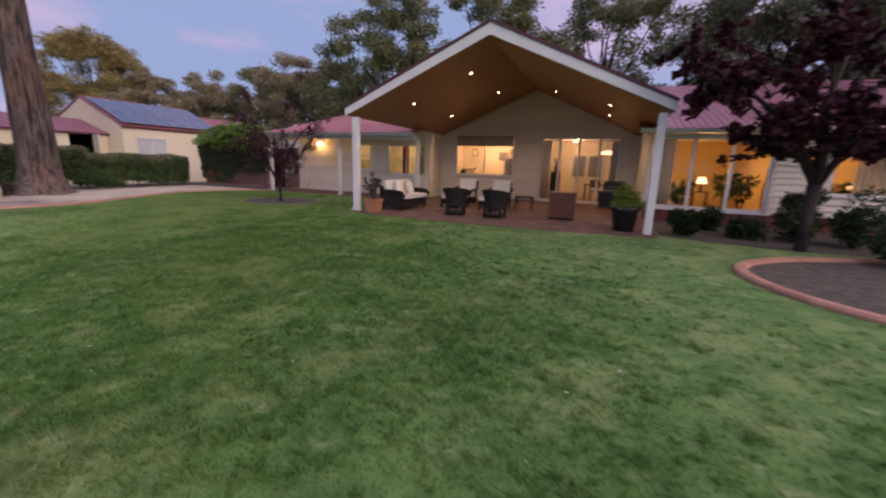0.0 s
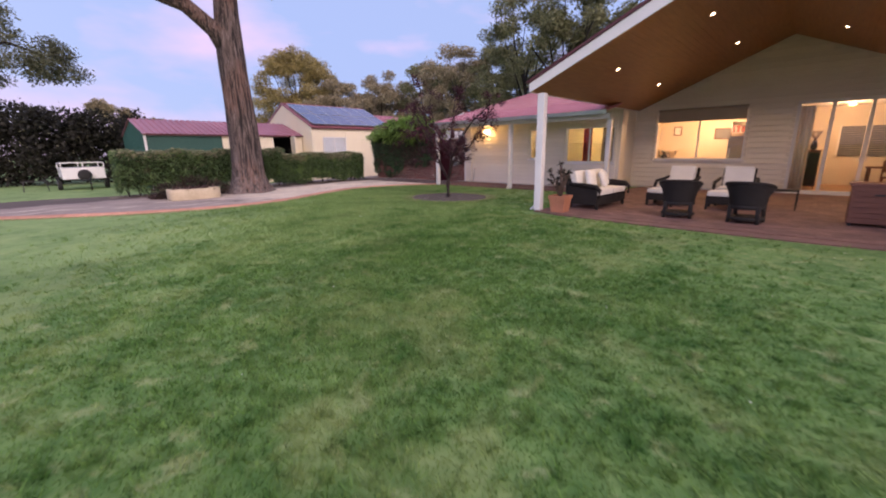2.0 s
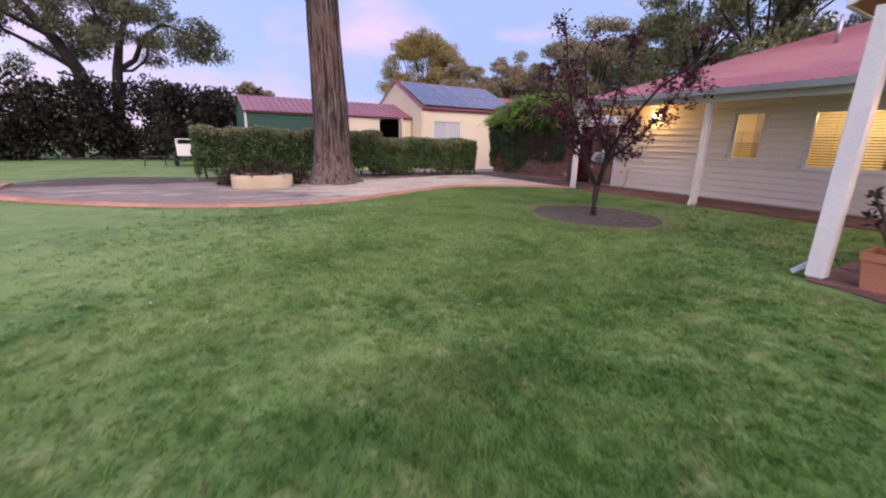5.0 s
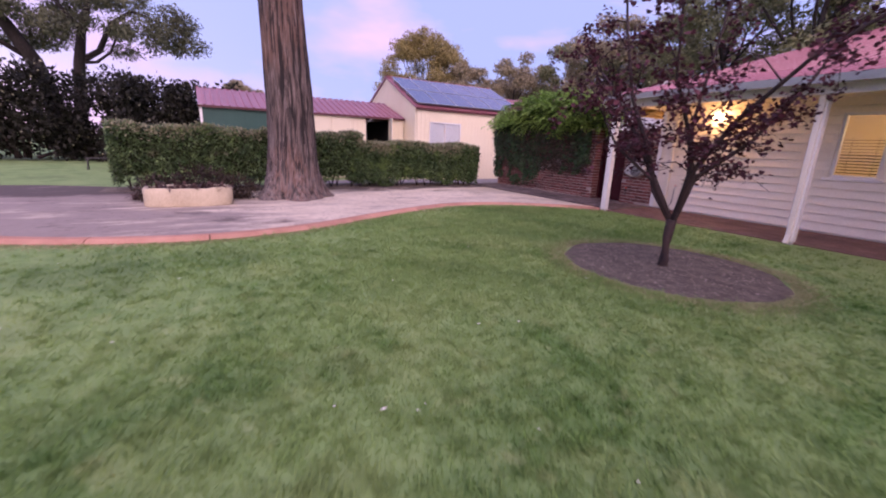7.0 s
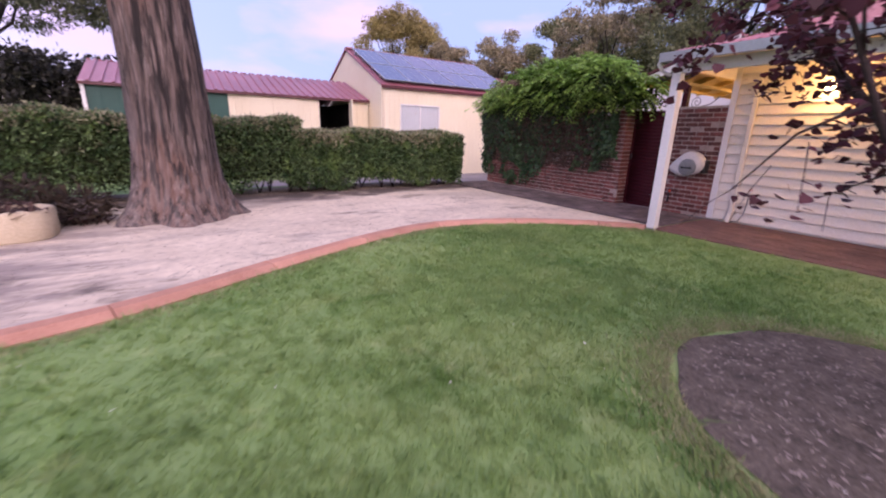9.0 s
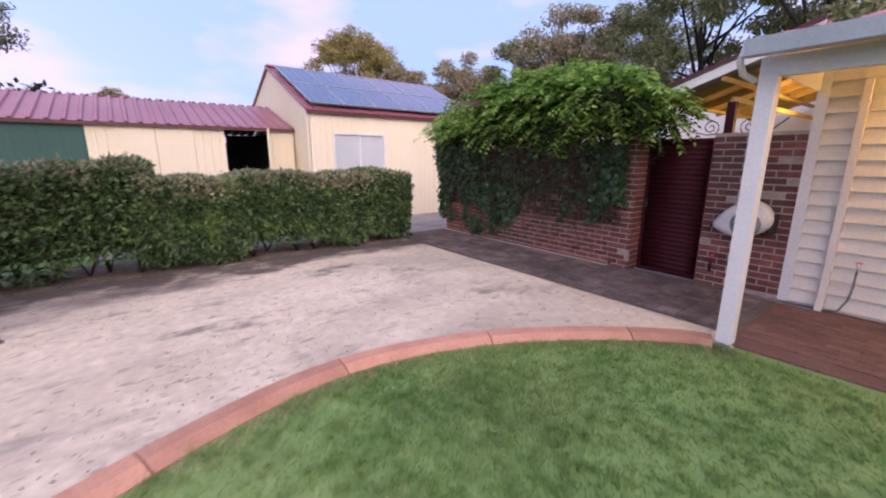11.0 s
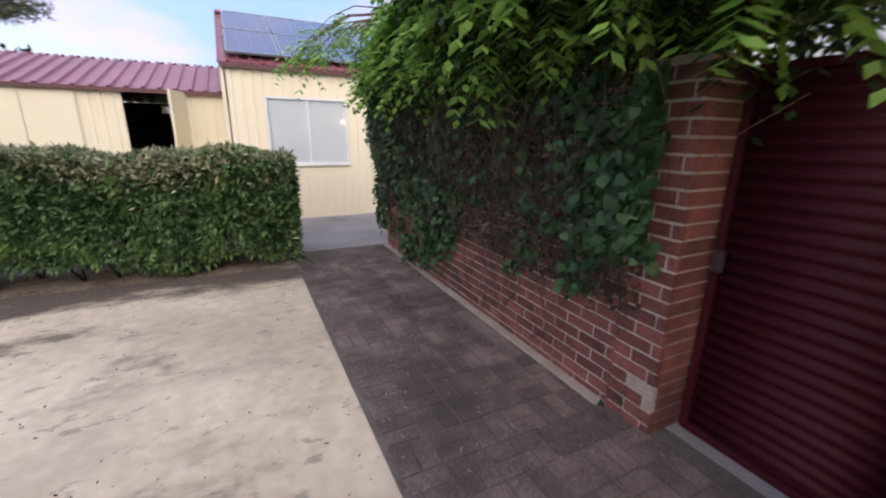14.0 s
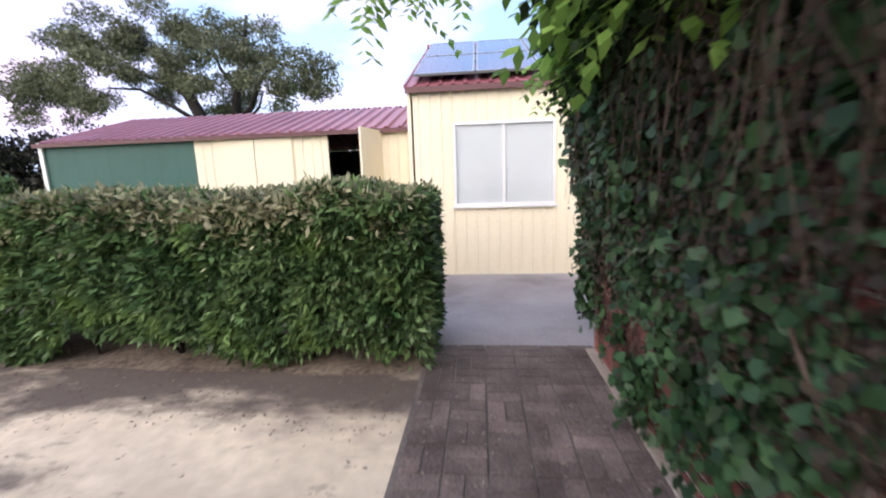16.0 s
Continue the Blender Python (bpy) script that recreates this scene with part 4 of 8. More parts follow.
part("barge_cap", prism([(-16.57, 16.94, lz(-16.57) - 0.005), (-14.67, 16.94, lz(-14.67) - 0.005), (-14.67, 16.94, lz(-14.67) + 0.045), (-16.57, 16.94, lz(-16.57) + 0.045)], (0, 0.08, 0)), M_ROOFTRIM, lean, "dark red steel capping")
for y in (17.7, 18.6, 19.5, 20.4, 21.3):
    part("rafter", beam((-16.5, y, lz(-16.5) - 0.09), (-14.67, y, lz(-14.67) - 0.09), 0.05, 0.11), M_OCHRE, lean, "yellow timber rafter")
part("plate", beam((-15.47, 17.10, 2.53), (-15.47, 21.9, 2.53), 0.05, 0.06), M_OCHRE, lean)
for x in (-16.3, -15.6, -14.9):
    part("purlin", beam((x, 17.02, lz(x) - 0.165), (x, 21.9, lz(x) - 0.165), 0.05, 0.05), M_OCHRE, lean)
part("lining", prism([(-16.5, 18.2, lz(-16.5) - 0.035), (-14.67, 18.2, lz(-14.67) - 0.035), (-14.67, 18.2, lz(-14.67) - 0.028), (-16.5, 18.2, lz(-16.5) - 0.028)], (0, 3.7, 0)), M_OCHRE, lean)
part("skylight", prism([(-16.5, 17.05, lz(-16.5) - 0.035), (-14.67, 17.05, lz(-14.67) - 0.035), (-14.67, 17.05, lz(-14.67) - 0.028), (-16.5, 17.05, lz(-16.5) - 0.028)], (0, 1.1, 0)), M_GREYSHEET, lean, "grey sheet lining")
wall_panel("wall_courtyard", (-21.2, 22.2), (-14.65, 22.2), 0.0, 3.1, [], 0.12, M_WHITE, "plain white wall at the back of the passage")
wall_panel("wall_far_side", (-21.0, 22.2), (-21.0, 17.1), 0.0, 1.95, [], 0.12, M_MORTAR, "plain wall closing the passage")

t = thing("steel_post", (-15.47, 17.10, 2.08), "short maroon steel post on the brick wall carrying the lean-to", "post")
part("shaft", bx(-0.05, 0.05, -0.05, 0.05, 0.0, 0.42, 0.006), M_GATE, t)
part("base_plate", bx(-0.08, 0.08, -0.08, 0.08, 0.0, 0.012), M_GATE, t)


def scroll(at, flip):
    t = thing("iron_scroll", at, "dark wrought-iron scroll bracket on the wall top", "bracket", "wrought iron scrolls")
    pts = []
    for i in range(34):
        a = i * 0.32
        r = 0.012 + 0.0068 * i * 0.42
        pts.append((flip * (0.16 + r * math.cos(a)), 0, 0.10 + r * math.sin(a)))
    part("curl", tube(bmesh.new(), pts, [0.007] * 34, 6), M_IRON, t)
    part("stay", tube(bmesh.new(), [(0, 0, 0.02), (flip * 0.2, 0, 0.005), (flip * 0.42, 0, 0.06), (flip * 0.55, 0, 0.18)], [0.008] * 4, 6), M_IRON, t)
    return t


scroll((-15.41, 17.10, 2.085), 1)
scroll((-15.53, 17.10, 2.085), -1)

lamp2 = thing("passage_lamp", (-14.6, 19.3, 2.25), "lit bunker lamp on the house wall in the passage", "lamp")
part("backplate", bx(-0.02, 0.0, -0.06, 0.06, -0.12, 0.10, 0.008), M_WHITE, lamp2)
part("globe", lathe(bmesh.new(), [(0.03, 0), (0.09, 0.03), (0.12, 0.08), (0.10, 0.13), (0.04, 0.16)], (-0.13, 0, -0.05), 20), M_BULB, lamp2, "glowing frosted globe")
bulb("passage_lamp_light", (-15.05, 19.3, 2.28), 20, (1.0, 0.66, 0.20), 0.1)

# retractable hose reel: a rounded teardrop case on a bracket
reel = thing("hose_reel", (-15.05, 16.99, 0.99), "pale grey plastic retractable hose reel on the brick wall", "hose reel")
bm = bmesh.new()
ringlist = []
outline = []
for k in range(40):
    a = 2 * math.pi * k / 40
    rx = 0.33 * (1.0 if math.cos(a) < 0 else 0.92)
    x = math.cos(a) * rx
    z = math.sin(a) * 0.275 * (1 - 0.42 * max(0, -math.cos(a)) ** 1.5) * (0.86 + 0.14 * math.sin(a))
    outline.append((x - 0.02, z + x * 0.18))
for y, s in ((-0.02, 0.80), (-0.05, 0.95), (-0.10, 1.0), (-0.17, 1.0), (-0.22, 0.95), (-0.25, 0.84), (-0.262, 0.6)):
    ringlist.append([bm.verts.new((x * s, y, z * s)) for x, z in outline])
for a, b in zip(ringlist, ringlist[1:]):
    for k in range(40):
        bm.faces.new((a[k], a[(k + 1) % 40], b[(k + 1) % 40], b[k])).smooth = True
bm.faces.new(ringlist[0][::-1])
bm.faces.new(ringlist[-1])
bmesh.ops.recalc_face_normals(bm, faces=bm.faces)
part("case", bm, M_HOSE, reel)
disc = part("side_disc", lathe(bmesh.new(), [(0.16, -0.01), (0.165, 0.0), (0.155, 0.014), (0.05, 0.018)], (0.03, -0.258, -0.02), 32, Matrix.Rotation(radians(90), 4, "X")), M_HOSEDARK, reel, "round mid-grey side cover")
part("name_bar", bx(-0.09, 0.12, -0.280, -0.276, -0.045, -0.012, 0.001), M_BLACK, disc)
part("bracket", bx(0.22, 0.30, -0.14, 0.0, -0.12, 0.12, 0.01), M_BLACK, reel, "black wall bracket")
part("nozzle", tube(bmesh.new(), [(-0.30, -0.13, -0.05), (-0.37, -0.13, -0.09), (-0.40, -0.13, -0.16)], [0.018, 0.016, 0.012], 8), M_BLACK, reel)
t = thing("hose_end", (-15.40, 16.985, 0.24), "short black hose fitting with orange collar hanging on the bricks", "hose")
part("nozzle", tube(bmesh.new(), [(0, -0.03, 0), (0, -0.03, 0.14), (0.01, -0.03, 0.19)], [0.02, 0.018, 0.014], 8), M_BLACK, t)
part("collar", tube(bmesh.new(), [(0.01, -0.03, 0.19), (0.01, -0.03, 0.24)], [0.022, 0.022], 8), M_RED, t, "orange-red collar")

# downpipes, tap, lamp
def downpipe(x, y, z1, shoe=-1, w=0.07):
    t = thing("downpipe", (x, y, 0.0), "cream painted rectangular downpipe with kicked shoe", "downpipe", "downpipes")
    part("pipe", bx(-w / 2, w / 2, -0.05, 0.0, 0.14, z1, 0.008), M_BOARD, t)
    part("shoe", beam((0, -0.03, 0.17), (0, -0.10, 0.03), w, 0.055, 0.006), M_BOARD, t)
    for z in (0.5, z1 * 0.55, z1 - 0.25):
        part("strap", bx(-w / 2 - 0.012, w / 2 + 0.012, -0.054, 0.0, z, z + 0.025), M_BOARD, t)
    return t


downpipe(-14.22, WY - 0.05, 2.6)
downpipe(-10.82, 15.13, 2.44)
t = thing("downpipe", (-6.97, 10.75, 0.0), "white painted downpipe behind the patio post with kicked shoe", "downpipe", "downpipes")
part("pipe", bx(-0.04, 0.04, -0.04, 0.01, 0.16, 2.80, 0.008), M_WHITE, t)
part("shoe", beam((-0.01, -0.02, 0.24), (-0.22, -0.10, 0.03), 0.06, 0.05, 0.006), M_WHITE, t)
for z in (0.5, 1.5, 2.5):
    part("strap", bx(-0.05, 0.05, -0.042, 0.012, z, z + 0.025), M_WHITE, t)
t = thing("corner_board", (-14.62, WY - 0.052, 0.05), "white painted corner board of the weatherboard wall", "trim", kind="structure")
part("board", bx(-0.005, 0.10, -0.012, 0.0, 0, 2.98, 0.003), M_WHITE, t)
t = thing("garden_tap", (-13.98, WY - 0.03, 0.62), "brass garden tap with grey hose hanging from it", "tap")
part("spout", tube(bmesh.new(), [(0, 0, 0), (0, -0.06, 0), (0, -0.09, -0.02), (0, -0.09, -0.07)], [0.014, 0.014, 0.013, 0.012], 8), M_ALU, t)
part("handle", bx(-0.03, 0.03, -0.07, -0.05, 0.03, 0.042, 0.004), M_RED, t, "red tap handle")
part("hose", tube(bmesh.new(), [(0, -0.09, -0.07), (0.0, -0.095, -0.2), (-0.02, -0.09, -0.4), (-0.08, -0.10, -0.54), (-0.3, -0.12, -0.585), (-0.7, -0.10, -0.588), (-0.95, -0.12, -0.588)], [0.012] * 7, 8), M_HOSEDARK, t, "grey garden hose")

lamp = thing("wall_lamp", (-13.22, WY - 0.03, 2.28), "lit bunker wall lamp glowing yellow", "lamp")
part("backplate", bx(-0.06, 0.06, -0.02, 0.0, -0.12, 0.10, 0.008), M_WHITE, lamp)
part("arm", tube(bmesh.new(), [(0, -0.02, -0.08), (0, -0.07, -0.09), (0, -0.10, -0.05)], [0.012] * 3, 8), M_WHITE, lamp)
part("globe", lathe(bmesh.new(), [(0.03, 0), (0.09, 0.03), (0.12, 0.08), (0.10, 0.13), (0.04, 0.16)], (0, -0.13, -0.05), 20), M_BULB, lamp, "glowing frosted globe")
bulb("wall_lamp_light", (-13.22, WY - 0.45, 2.30), 13, (1.0, 0.50, 0.11), 0.1)

# ---- house windows and rooms ----
def house_window(name, x, y, z, w, h, panes, label, bar=0.05):
    t = thing(name, (x, y, z), label, "window", kind="structure")
    slider_window("w", t, w, h, M_WHITE, M_GLASS, bar, panes, 0.09)
    bm = bmesh.new()
    for q in ((-0.07, 0.0, -0.05, h + 0.07), (w, w + 0.07, -0.05, h + 0.07)):
        box(bm, q[0], q[1], -0.035, 0.0, q[2], q[3])
    box(bm, 0, w, -0.035, 0.0, h, h + 0.07)
    part("architrave", bm, M_BOARD, t)
    part("window_sill", bx(-0.08, w + 0.08, -0.07, 0.05, -0.05, -0.005, 0.005), M_WHITE, t)
    return t


house_window("window_kitchen", -6.57, PY - 0.005, 1.06, 2.74, 1.64, 2, "wide two-pane kitchen window, lit from inside")
house_window("window_wing", -9.45, WY - 0.005, 0.98, 1.90, 1.32, 2, "two-pane lit window with slatted blind and red curtain")
house_window("window_small", -11.08, WY - 0.005, 1.12, 0.70, 1.20, 1, "narrow lit window with slatted blind under the verandah")
house_window("window_sunroom", 1.45, RY - 0.005, 0.42, 2.95, 2.13, 3, "three tall lit panes of the sun room", 0.09)
house_window("window_study", 4.80, RY - 0.005, 1.82, 0.55, 0.52, 1, "small lit high window in the cream wall")
house_window("window_bay", 5.70, RY - 0.005, 1.02, 3.0, 1.03, 2, "wide lit window with cream curtains")
doors = thing("door_patio", (-2.65, PY - 0.005, 0.05), "four-leaf glazed white patio doors, lit from inside", "door", kind="structure")
slider_window("w", doors, 3.25, 2.75, M_WHITE, M_GLASS, 0.085, 4, 0.10)
part("threshold", bx(-0.05, 3.30, -0.10, 0.1, -0.03, -0.002, 0.005), M_WHITE, doors)
part("architrave", bx(-0.09, 0.0, -0.035, 0.0, 0, 2.82), M_BOARD, doors)
part("architrave", bx(3.25, 3.34, -0.035, 0.0, 0, 2.82), M_BOARD, doors)
part("architrave", bx(0.0, 3.25, -0.035, 0.0, 2.752, 2.82), M_BOARD, doors)
for s in (1.70, 1.56):
    part("handle", bx(s - 0.012, s + 0.012, -0.045, 0.0, 0.98, 1.12, 0.006), M_ALU, doors, "steel lever handle")

# taupe roller blind over the kitchen window's head
t = thing("roller_blind", (-6.5, PY - 0.06, 2.40), "taupe canvas blind drawn part way down over the kitchen window", "blind")
part("cloth", bx(0, 2.62, -0.012, -0.004, 0.0, 0.36), M_TAUPE, t)
part("bottom_rail", bx(0, 2.62, -0.02, 0.0, -0.03, 0.0, 0.006), M_TAUPE, t)
part("roller", tube(bmesh.new(), [(-0.02, -0.01, 0.38), (2.64, -0.01, 0.38)], [0.04, 0.04], 12), M_TAUPE, t)


def slat_blind(x, y, z, w, h, n, label, mat):
    t = thing("slat_blind", (x, y, z), label, "blind", "slatted blinds")
    for i in range(n):
        part("slat", bx(0, w, -0.02, 0.02, -0.003, 0.003, 0, Matrix.Translation((0, 0, h * i / n)) @ Matrix.Rotation(radians(-24 if i < n * 0.6 else -4), 4, "X")), mat, t)
    part("cord", bx(w * 0.2, w * 0.2 + 0.006, -0.003, 0.003, 0, h), mat, t)
    part("cord", bx(w * 0.8, w * 0.8 + 0.006, -0.003, 0.003, 0, h), mat, t)
    return t


slat_blind(-9.40, WY + 0.13, 1.02, 1.8, 1.24, 20, "slatted timber blind let down in the wing window, coloured dark as if backlit", M_SLAT)
slat_blind(-11.03, WY + 0.13, 1.16, 0.6, 0.72, 13, "slatted timber blind over the lower half of the narrow window, coloured dark as if backlit", M_SLAT)


def room(name, x0, x1, y0, y1, h, wallmat, label):
    """Inner lining of a room open to its front wall."""
    bm = bmesh.new()
    box(bm, x0 - 0.1, x0, y0, y1, 0.0, h)
    box(bm, x1, x1 + 0.1, y0, y1, 0.0, h)
    box(bm, x0 - 0.1, x1 + 0.1, y1, y1 + 0.1, 0.0, h)
    tagged(part("wall_" + name, bm, wallmat), label, "wall", kind="structure")
    tagged(part("ceiling_" + name, bx(x0 - 0.1, x1 + 0.1, y0, y1 + 0.1, h, h + 0.05), M_WHITE), "plain white room ceiling", "ceiling", kind="structure")
    tagged(part("floor_" + name, bx(x0 - 0.1, x1 + 0.1, y0, y1 + 0.1, 0.0, 0.045), M_FLOORIN), "polished timber room floor", "floor", kind="structure")


room("kitchen", -7.2, -2.95, PY + 0.16, 21.4, 2.76, M_INNER, "cream kitchen walls lit by warm lamps")
room("lounge", -2.72, 1.10, PY + 0.16, 22.6, 2.86, M_INNER, "cream lounge walls lit by warm lamps")
room("bedroom", -12.0, -7.62, WY + 0.16, 20.4, 2.6, M_INNER, "cream bedroom walls lit by warm lamps")
room("sunroom", 1.45, 4.6, RY + 0.16, 18.2, 2.62, M_ORANGE, "warm yellow sun room walls")
room("study", 4.75, 11.8, RY + 0.16, 18.2, 2.62, M_ORANGE, "warm yellow study walls")


def ceiling_lamp(x, y, z, watts, color=WARM, r=0.11):
    t = thing("ceiling_lamp", (x, y, z), "round glowing ceiling lamp inside the house", "lamp", "ceiling lamps")
    part("shade", lathe(bmesh.new(), [(r * 0.5, 0.0), (r, -0.02), (r * 0.95, -0.07), (r * 0.4, -0.10)], (0, 0, 0), 20), M_SHADE, t, "glowing opal shade")
    part("rose", lathe(bmesh.new(), [(r * 0.55, 0.0), (r * 0.55, 0.02)], (0, 0, 0), 16), M_WHITE, t)
    bulb("ceiling_lamp_light", (x, y, z - 0.28), watts, color, 0.12)
    return t


ceiling_lamp(-5.2, 20.0, 2.735, 130)
ceiling_lamp(-1.4, 20.9, 2.835, 75)
ceiling_lamp(-9.2, 18.9, 2.575, 75, (1.0, 0.74, 0.26))

t = thing("pendant_lamp", (0.10, 20.0, 2.20), "lit oval pendant lamp over the dining table", "lamp")
part("shade", lathe(bmesh.new(), [(0.06, 0.12), (0.24, 0.07), (0.30, 0.0), (0.24, -0.04), (0.05, -0.05)], (0, 0, 0), 24), M_SHADE, t, "glowing shade")
part("cord", tube(bmesh.new(), [(0, 0, 0.12), (0, 0, 0.65)], [0.008, 0.008], 6), M_BLACK, t)


def picture(x, y, z, w, h, label, art):
    t = thing("picture", (x, y, z), label, "picture", "wall pictures")
    bm = bmesh.new()
    for q in ((0, w, 0, 0.035), (0, w, h - 0.035, h), (0, 0.035, 0.035, h - 0.035), (w - 0.035, w, 0.035, h - 0.035)):
        box(bm, q[0], q[1], -0.025, 0, q[2], q[3])
    part("frame", bm, M_CHEST, t)
    part("print", bx(0.03, w - 0.03, -0.008, -0.003, 0.03, h - 0.03), art, t)
    return t


picture(-5.20, 21.39, 1.78, 0.56, 0.42, "dark-framed picture on the cream kitchen wall", M_SHUTTER)
picture(-6.68, 21.39, 1.97, 0.30, 0.36, "small pale framed picture on the cream kitchen wall", M_CUSHION)
t = thing("wall_shelf", (-7.15, 20.9, 1.35), "short pale shelf on the kitchen wall", "shelf")
part("board", bx(0, 0.75, 0.15, 0.49, 0.0, 0.03, 0.004), M_CUSHION, t)
part("bracket", bx(0.1, 0.13, 0.3, 0.49, -0.18, 0.0), M_CUSHION, t)
part("bracket", bx(0.6, 0.63, 0.3, 0.49, -0.18, 0.0), M_CUSHION, t)
t = thing("kitchen_bench", (-6.9, PY + 0.2, 0.045), "pale kitchen bench below the window", "bench")
part("cabinet", bx(0, 3.5, 0.05, 0.6, 0.0, 0.95, 0.01), M_INNER, t)
part("worktop", bx(-0.02, 3.52, 0.0, 0.64, 0.95, 0.99, 0.006), M_CUSHION, t)
t = thing("kettle", (-6.34, PY + 0.45, 1.035), "black kettle on the kitchen bench", "kettle")
part("body", lathe(bmesh.new(), [(0.09, 0), (0.12, 0.03), (0.13, 0.12), (0.09, 0.22), (0.04, 0.25)], (0, 0, 0), 20), M_BLACK, t)
part("lid", lathe(bmesh.new(), [(0.045, 0.25), (0.03, 0.275), (0.012, 0.28), (0.012, 0.31)], (0, 0, 0), 12), M_BLACK, t)
part("handle", tube(bmesh.new(), [(0.11, 0, 0.07), (0.2, 0, 0.1), (0.2, 0, 0.22), (0.07, 0, 0.25)], [0.012] * 4, 8), M_BLACK, t)
part("spout", tube(bmesh.new(), [(-0.11, 0, 0.12), (-0.18, 0, 0.19)], [0.022, 0.014], 8), M_BLACK, t)
t = thing("refrigerator", (-4.42, 19.35, 0.045), "dark grey tall refrigerator in the kitchen", "refrigerator")
part("body", bx(0, 0.74, 0, 0.65, 0, 1.80, 0.015), M_SHUTTER, t)
fd = part("door", bx(0.005, 0.735, -0.04, -0.004, 0.03, 1.78, 0.01), M_SHUTTER, t)
part("handle", bx(0.06, 0.09, -0.08, -0.04, 0.9, 1.4, 0.008), M_ALU, fd)

bs = thing("book_shelf", (-4.62, 20.95, 1.98), "pale wall shelf carrying a row of upright books", "shelf")
part("board", bx(0, 0.95, 0.12, 0.44, 0.0, 0.03, 0.004), M_CUSHION, bs)
part("upper_board", bx(0, 0.95, 0.12, 0.44, 0.42, 0.45, 0.004), M_CUSHION, bs)
for q in (0.0, 0.92):
    part("side", bx(q, q + 0.03, 0.12, 0.44, 0.03, 0.42, 0.004), M_CUSHION, bs)
rr = random.Random(21)
xa = 0.05
for k in range(13):
    w, h = rr.uniform(0.025, 0.05), rr.uniform(0.22, 0.32)
    t = thing("book", (-4.62 + xa, 21.12, 2.01), "upright book on the kitchen wall shelf", "book", "books on the shelf")
    part("cover", bx(0, w, 0.0, 0.2, 0.0, h, 0.003), (M_RED, M_SHUTTER, M_CUSHION, M_CHEST)[k % 4], t)
    part("pages", bx(0.004, w - 0.004, 0.004, 0.19, h - 0.004, h + 0.001), M_WHITE, t)
    xa += w + 0.004

# lounge behind the patio doors
for x in (-1.55, -0.78):
    t = thing("shuttered_window", (x, 22.585, 1.05), "grey louvred shutter panel on the far lounge wall", "shutter", "louvred shutters")
    for i in range(14):
        part("louvre", bx(0.05, 0.66, -0.04, -0.03, 0.04 + i * 0.075, 0.10 + i * 0.075), M_SHUTTER, t)
    for q in ((0, 0.05), (0.66, 0.71)):
        part("stile", bx(q[0], q[1], -0.05, -0.01, 0, 1.1, 0.004), M_CUSHION, t)
t = thing("shuttered_window", (0.35, 22.585, 1.05), "grey louvred shutter panel on the far lounge wall", "shutter", "louvred shutters")
for i in range(14):
    part("louvre", bx(0.05, 0.5, -0.04, -0.03, 0.04 + i * 0.075, 0.10 + i * 0.075), M_SHUTTER, t)
t = thing("tall_cabinet", (-2.35, 20.2, 0.045), "narrow dark wooden cabinet in the lounge", "cabinet")
part("body", bx(0, 0.42, 0, 0.4, 0.08, 1.25, 0.01), M_CHEST, t)
part("top", bx(-0.03, 0.45, -0.03, 0.42, 1.25, 1.29, 0.006), M_CHEST, t)
part("door", bx(0.02, 0.40, -0.02, -0.003, 0.12, 1.2, 0.006), M_WICKER, t)
for q in ((0.02, 0.02), (0.36, 0.02), (0.02, 0.34), (0.36, 0.34)):
    part("leg", bx(q[0], q[0] + 0.04, q[1], q[1] + 0.04, 0, 0.08), M_CHEST, t)
t = thing("dark_vase", (-2.14, 20.4, 1.335), "dark vase with stems on the narrow cabinet", "vase")
part("body", lathe(bmesh.new(), [(0.06, 0), (0.10, 0.1), (0.07, 0.25), (0.05, 0.32)], (0, 0, 0), 16), M_BLACK, t)
for k in range(5):
    part("stem", tube(bmesh.new(), [(0, 0, 0.3), (0.04 * (k - 2), 0.02 * k, 0.45), (0.07 * (k - 2), 0.02, 0.62)], [0.012, 0.014, 0.02], 5), M_DEADLEAF, t)


def dining_chair(m, first=None):
    if first:
        return copy_thing(first, m)
    t = thing("dining_chair", (0, 0, 0), "wooden dining chair in the lit lounge", "chair", "dining chairs")
    part("seat", bx(-0.22, 0.22, -0.22, 0.22, 0.43, 0.47, 0.01), M_CHEST, t)
    part("backrest", bx(-0.21, 0.21, 0.19, 0.22, 0.62, 0.98, 0.01), M_CHEST, t)
    for x in (-0.2, 0.2):
        part("leg", bx(x - 0.02, x + 0.02, -0.21, -0.17, 0, 0.43), M_CHEST, t)
        part("leg", bx(x - 0.02, x + 0.02, 0.18, 0.22, 0, 0.95), M_CHEST, t)
    t.matrix_basis = m
    return t


c1 = dining_chair(pose(-0.25, 19.75, 0.045, 0, 0, 170))
dining_chair(pose(0.45, 19.7, 0.045, 0, 0, 195), c1)
t = thing("dining_table", (0.1, 20.5, 0.045), "wooden dining table in the lounge", "table")
part("tabletop", bx(-0.9, 0.7, -0.4, 0.4, 0.71, 0.75, 0.01), M_CHEST, t)
for q in ((-0.85, -0.35), (0.6, -0.35), (-0.85, 0.3), (0.6, 0.3)):
    part("leg", bx(q[0], q[0] + 0.06, q[1], q[1] + 0.06, 0, 0.71), M_CHEST, t)


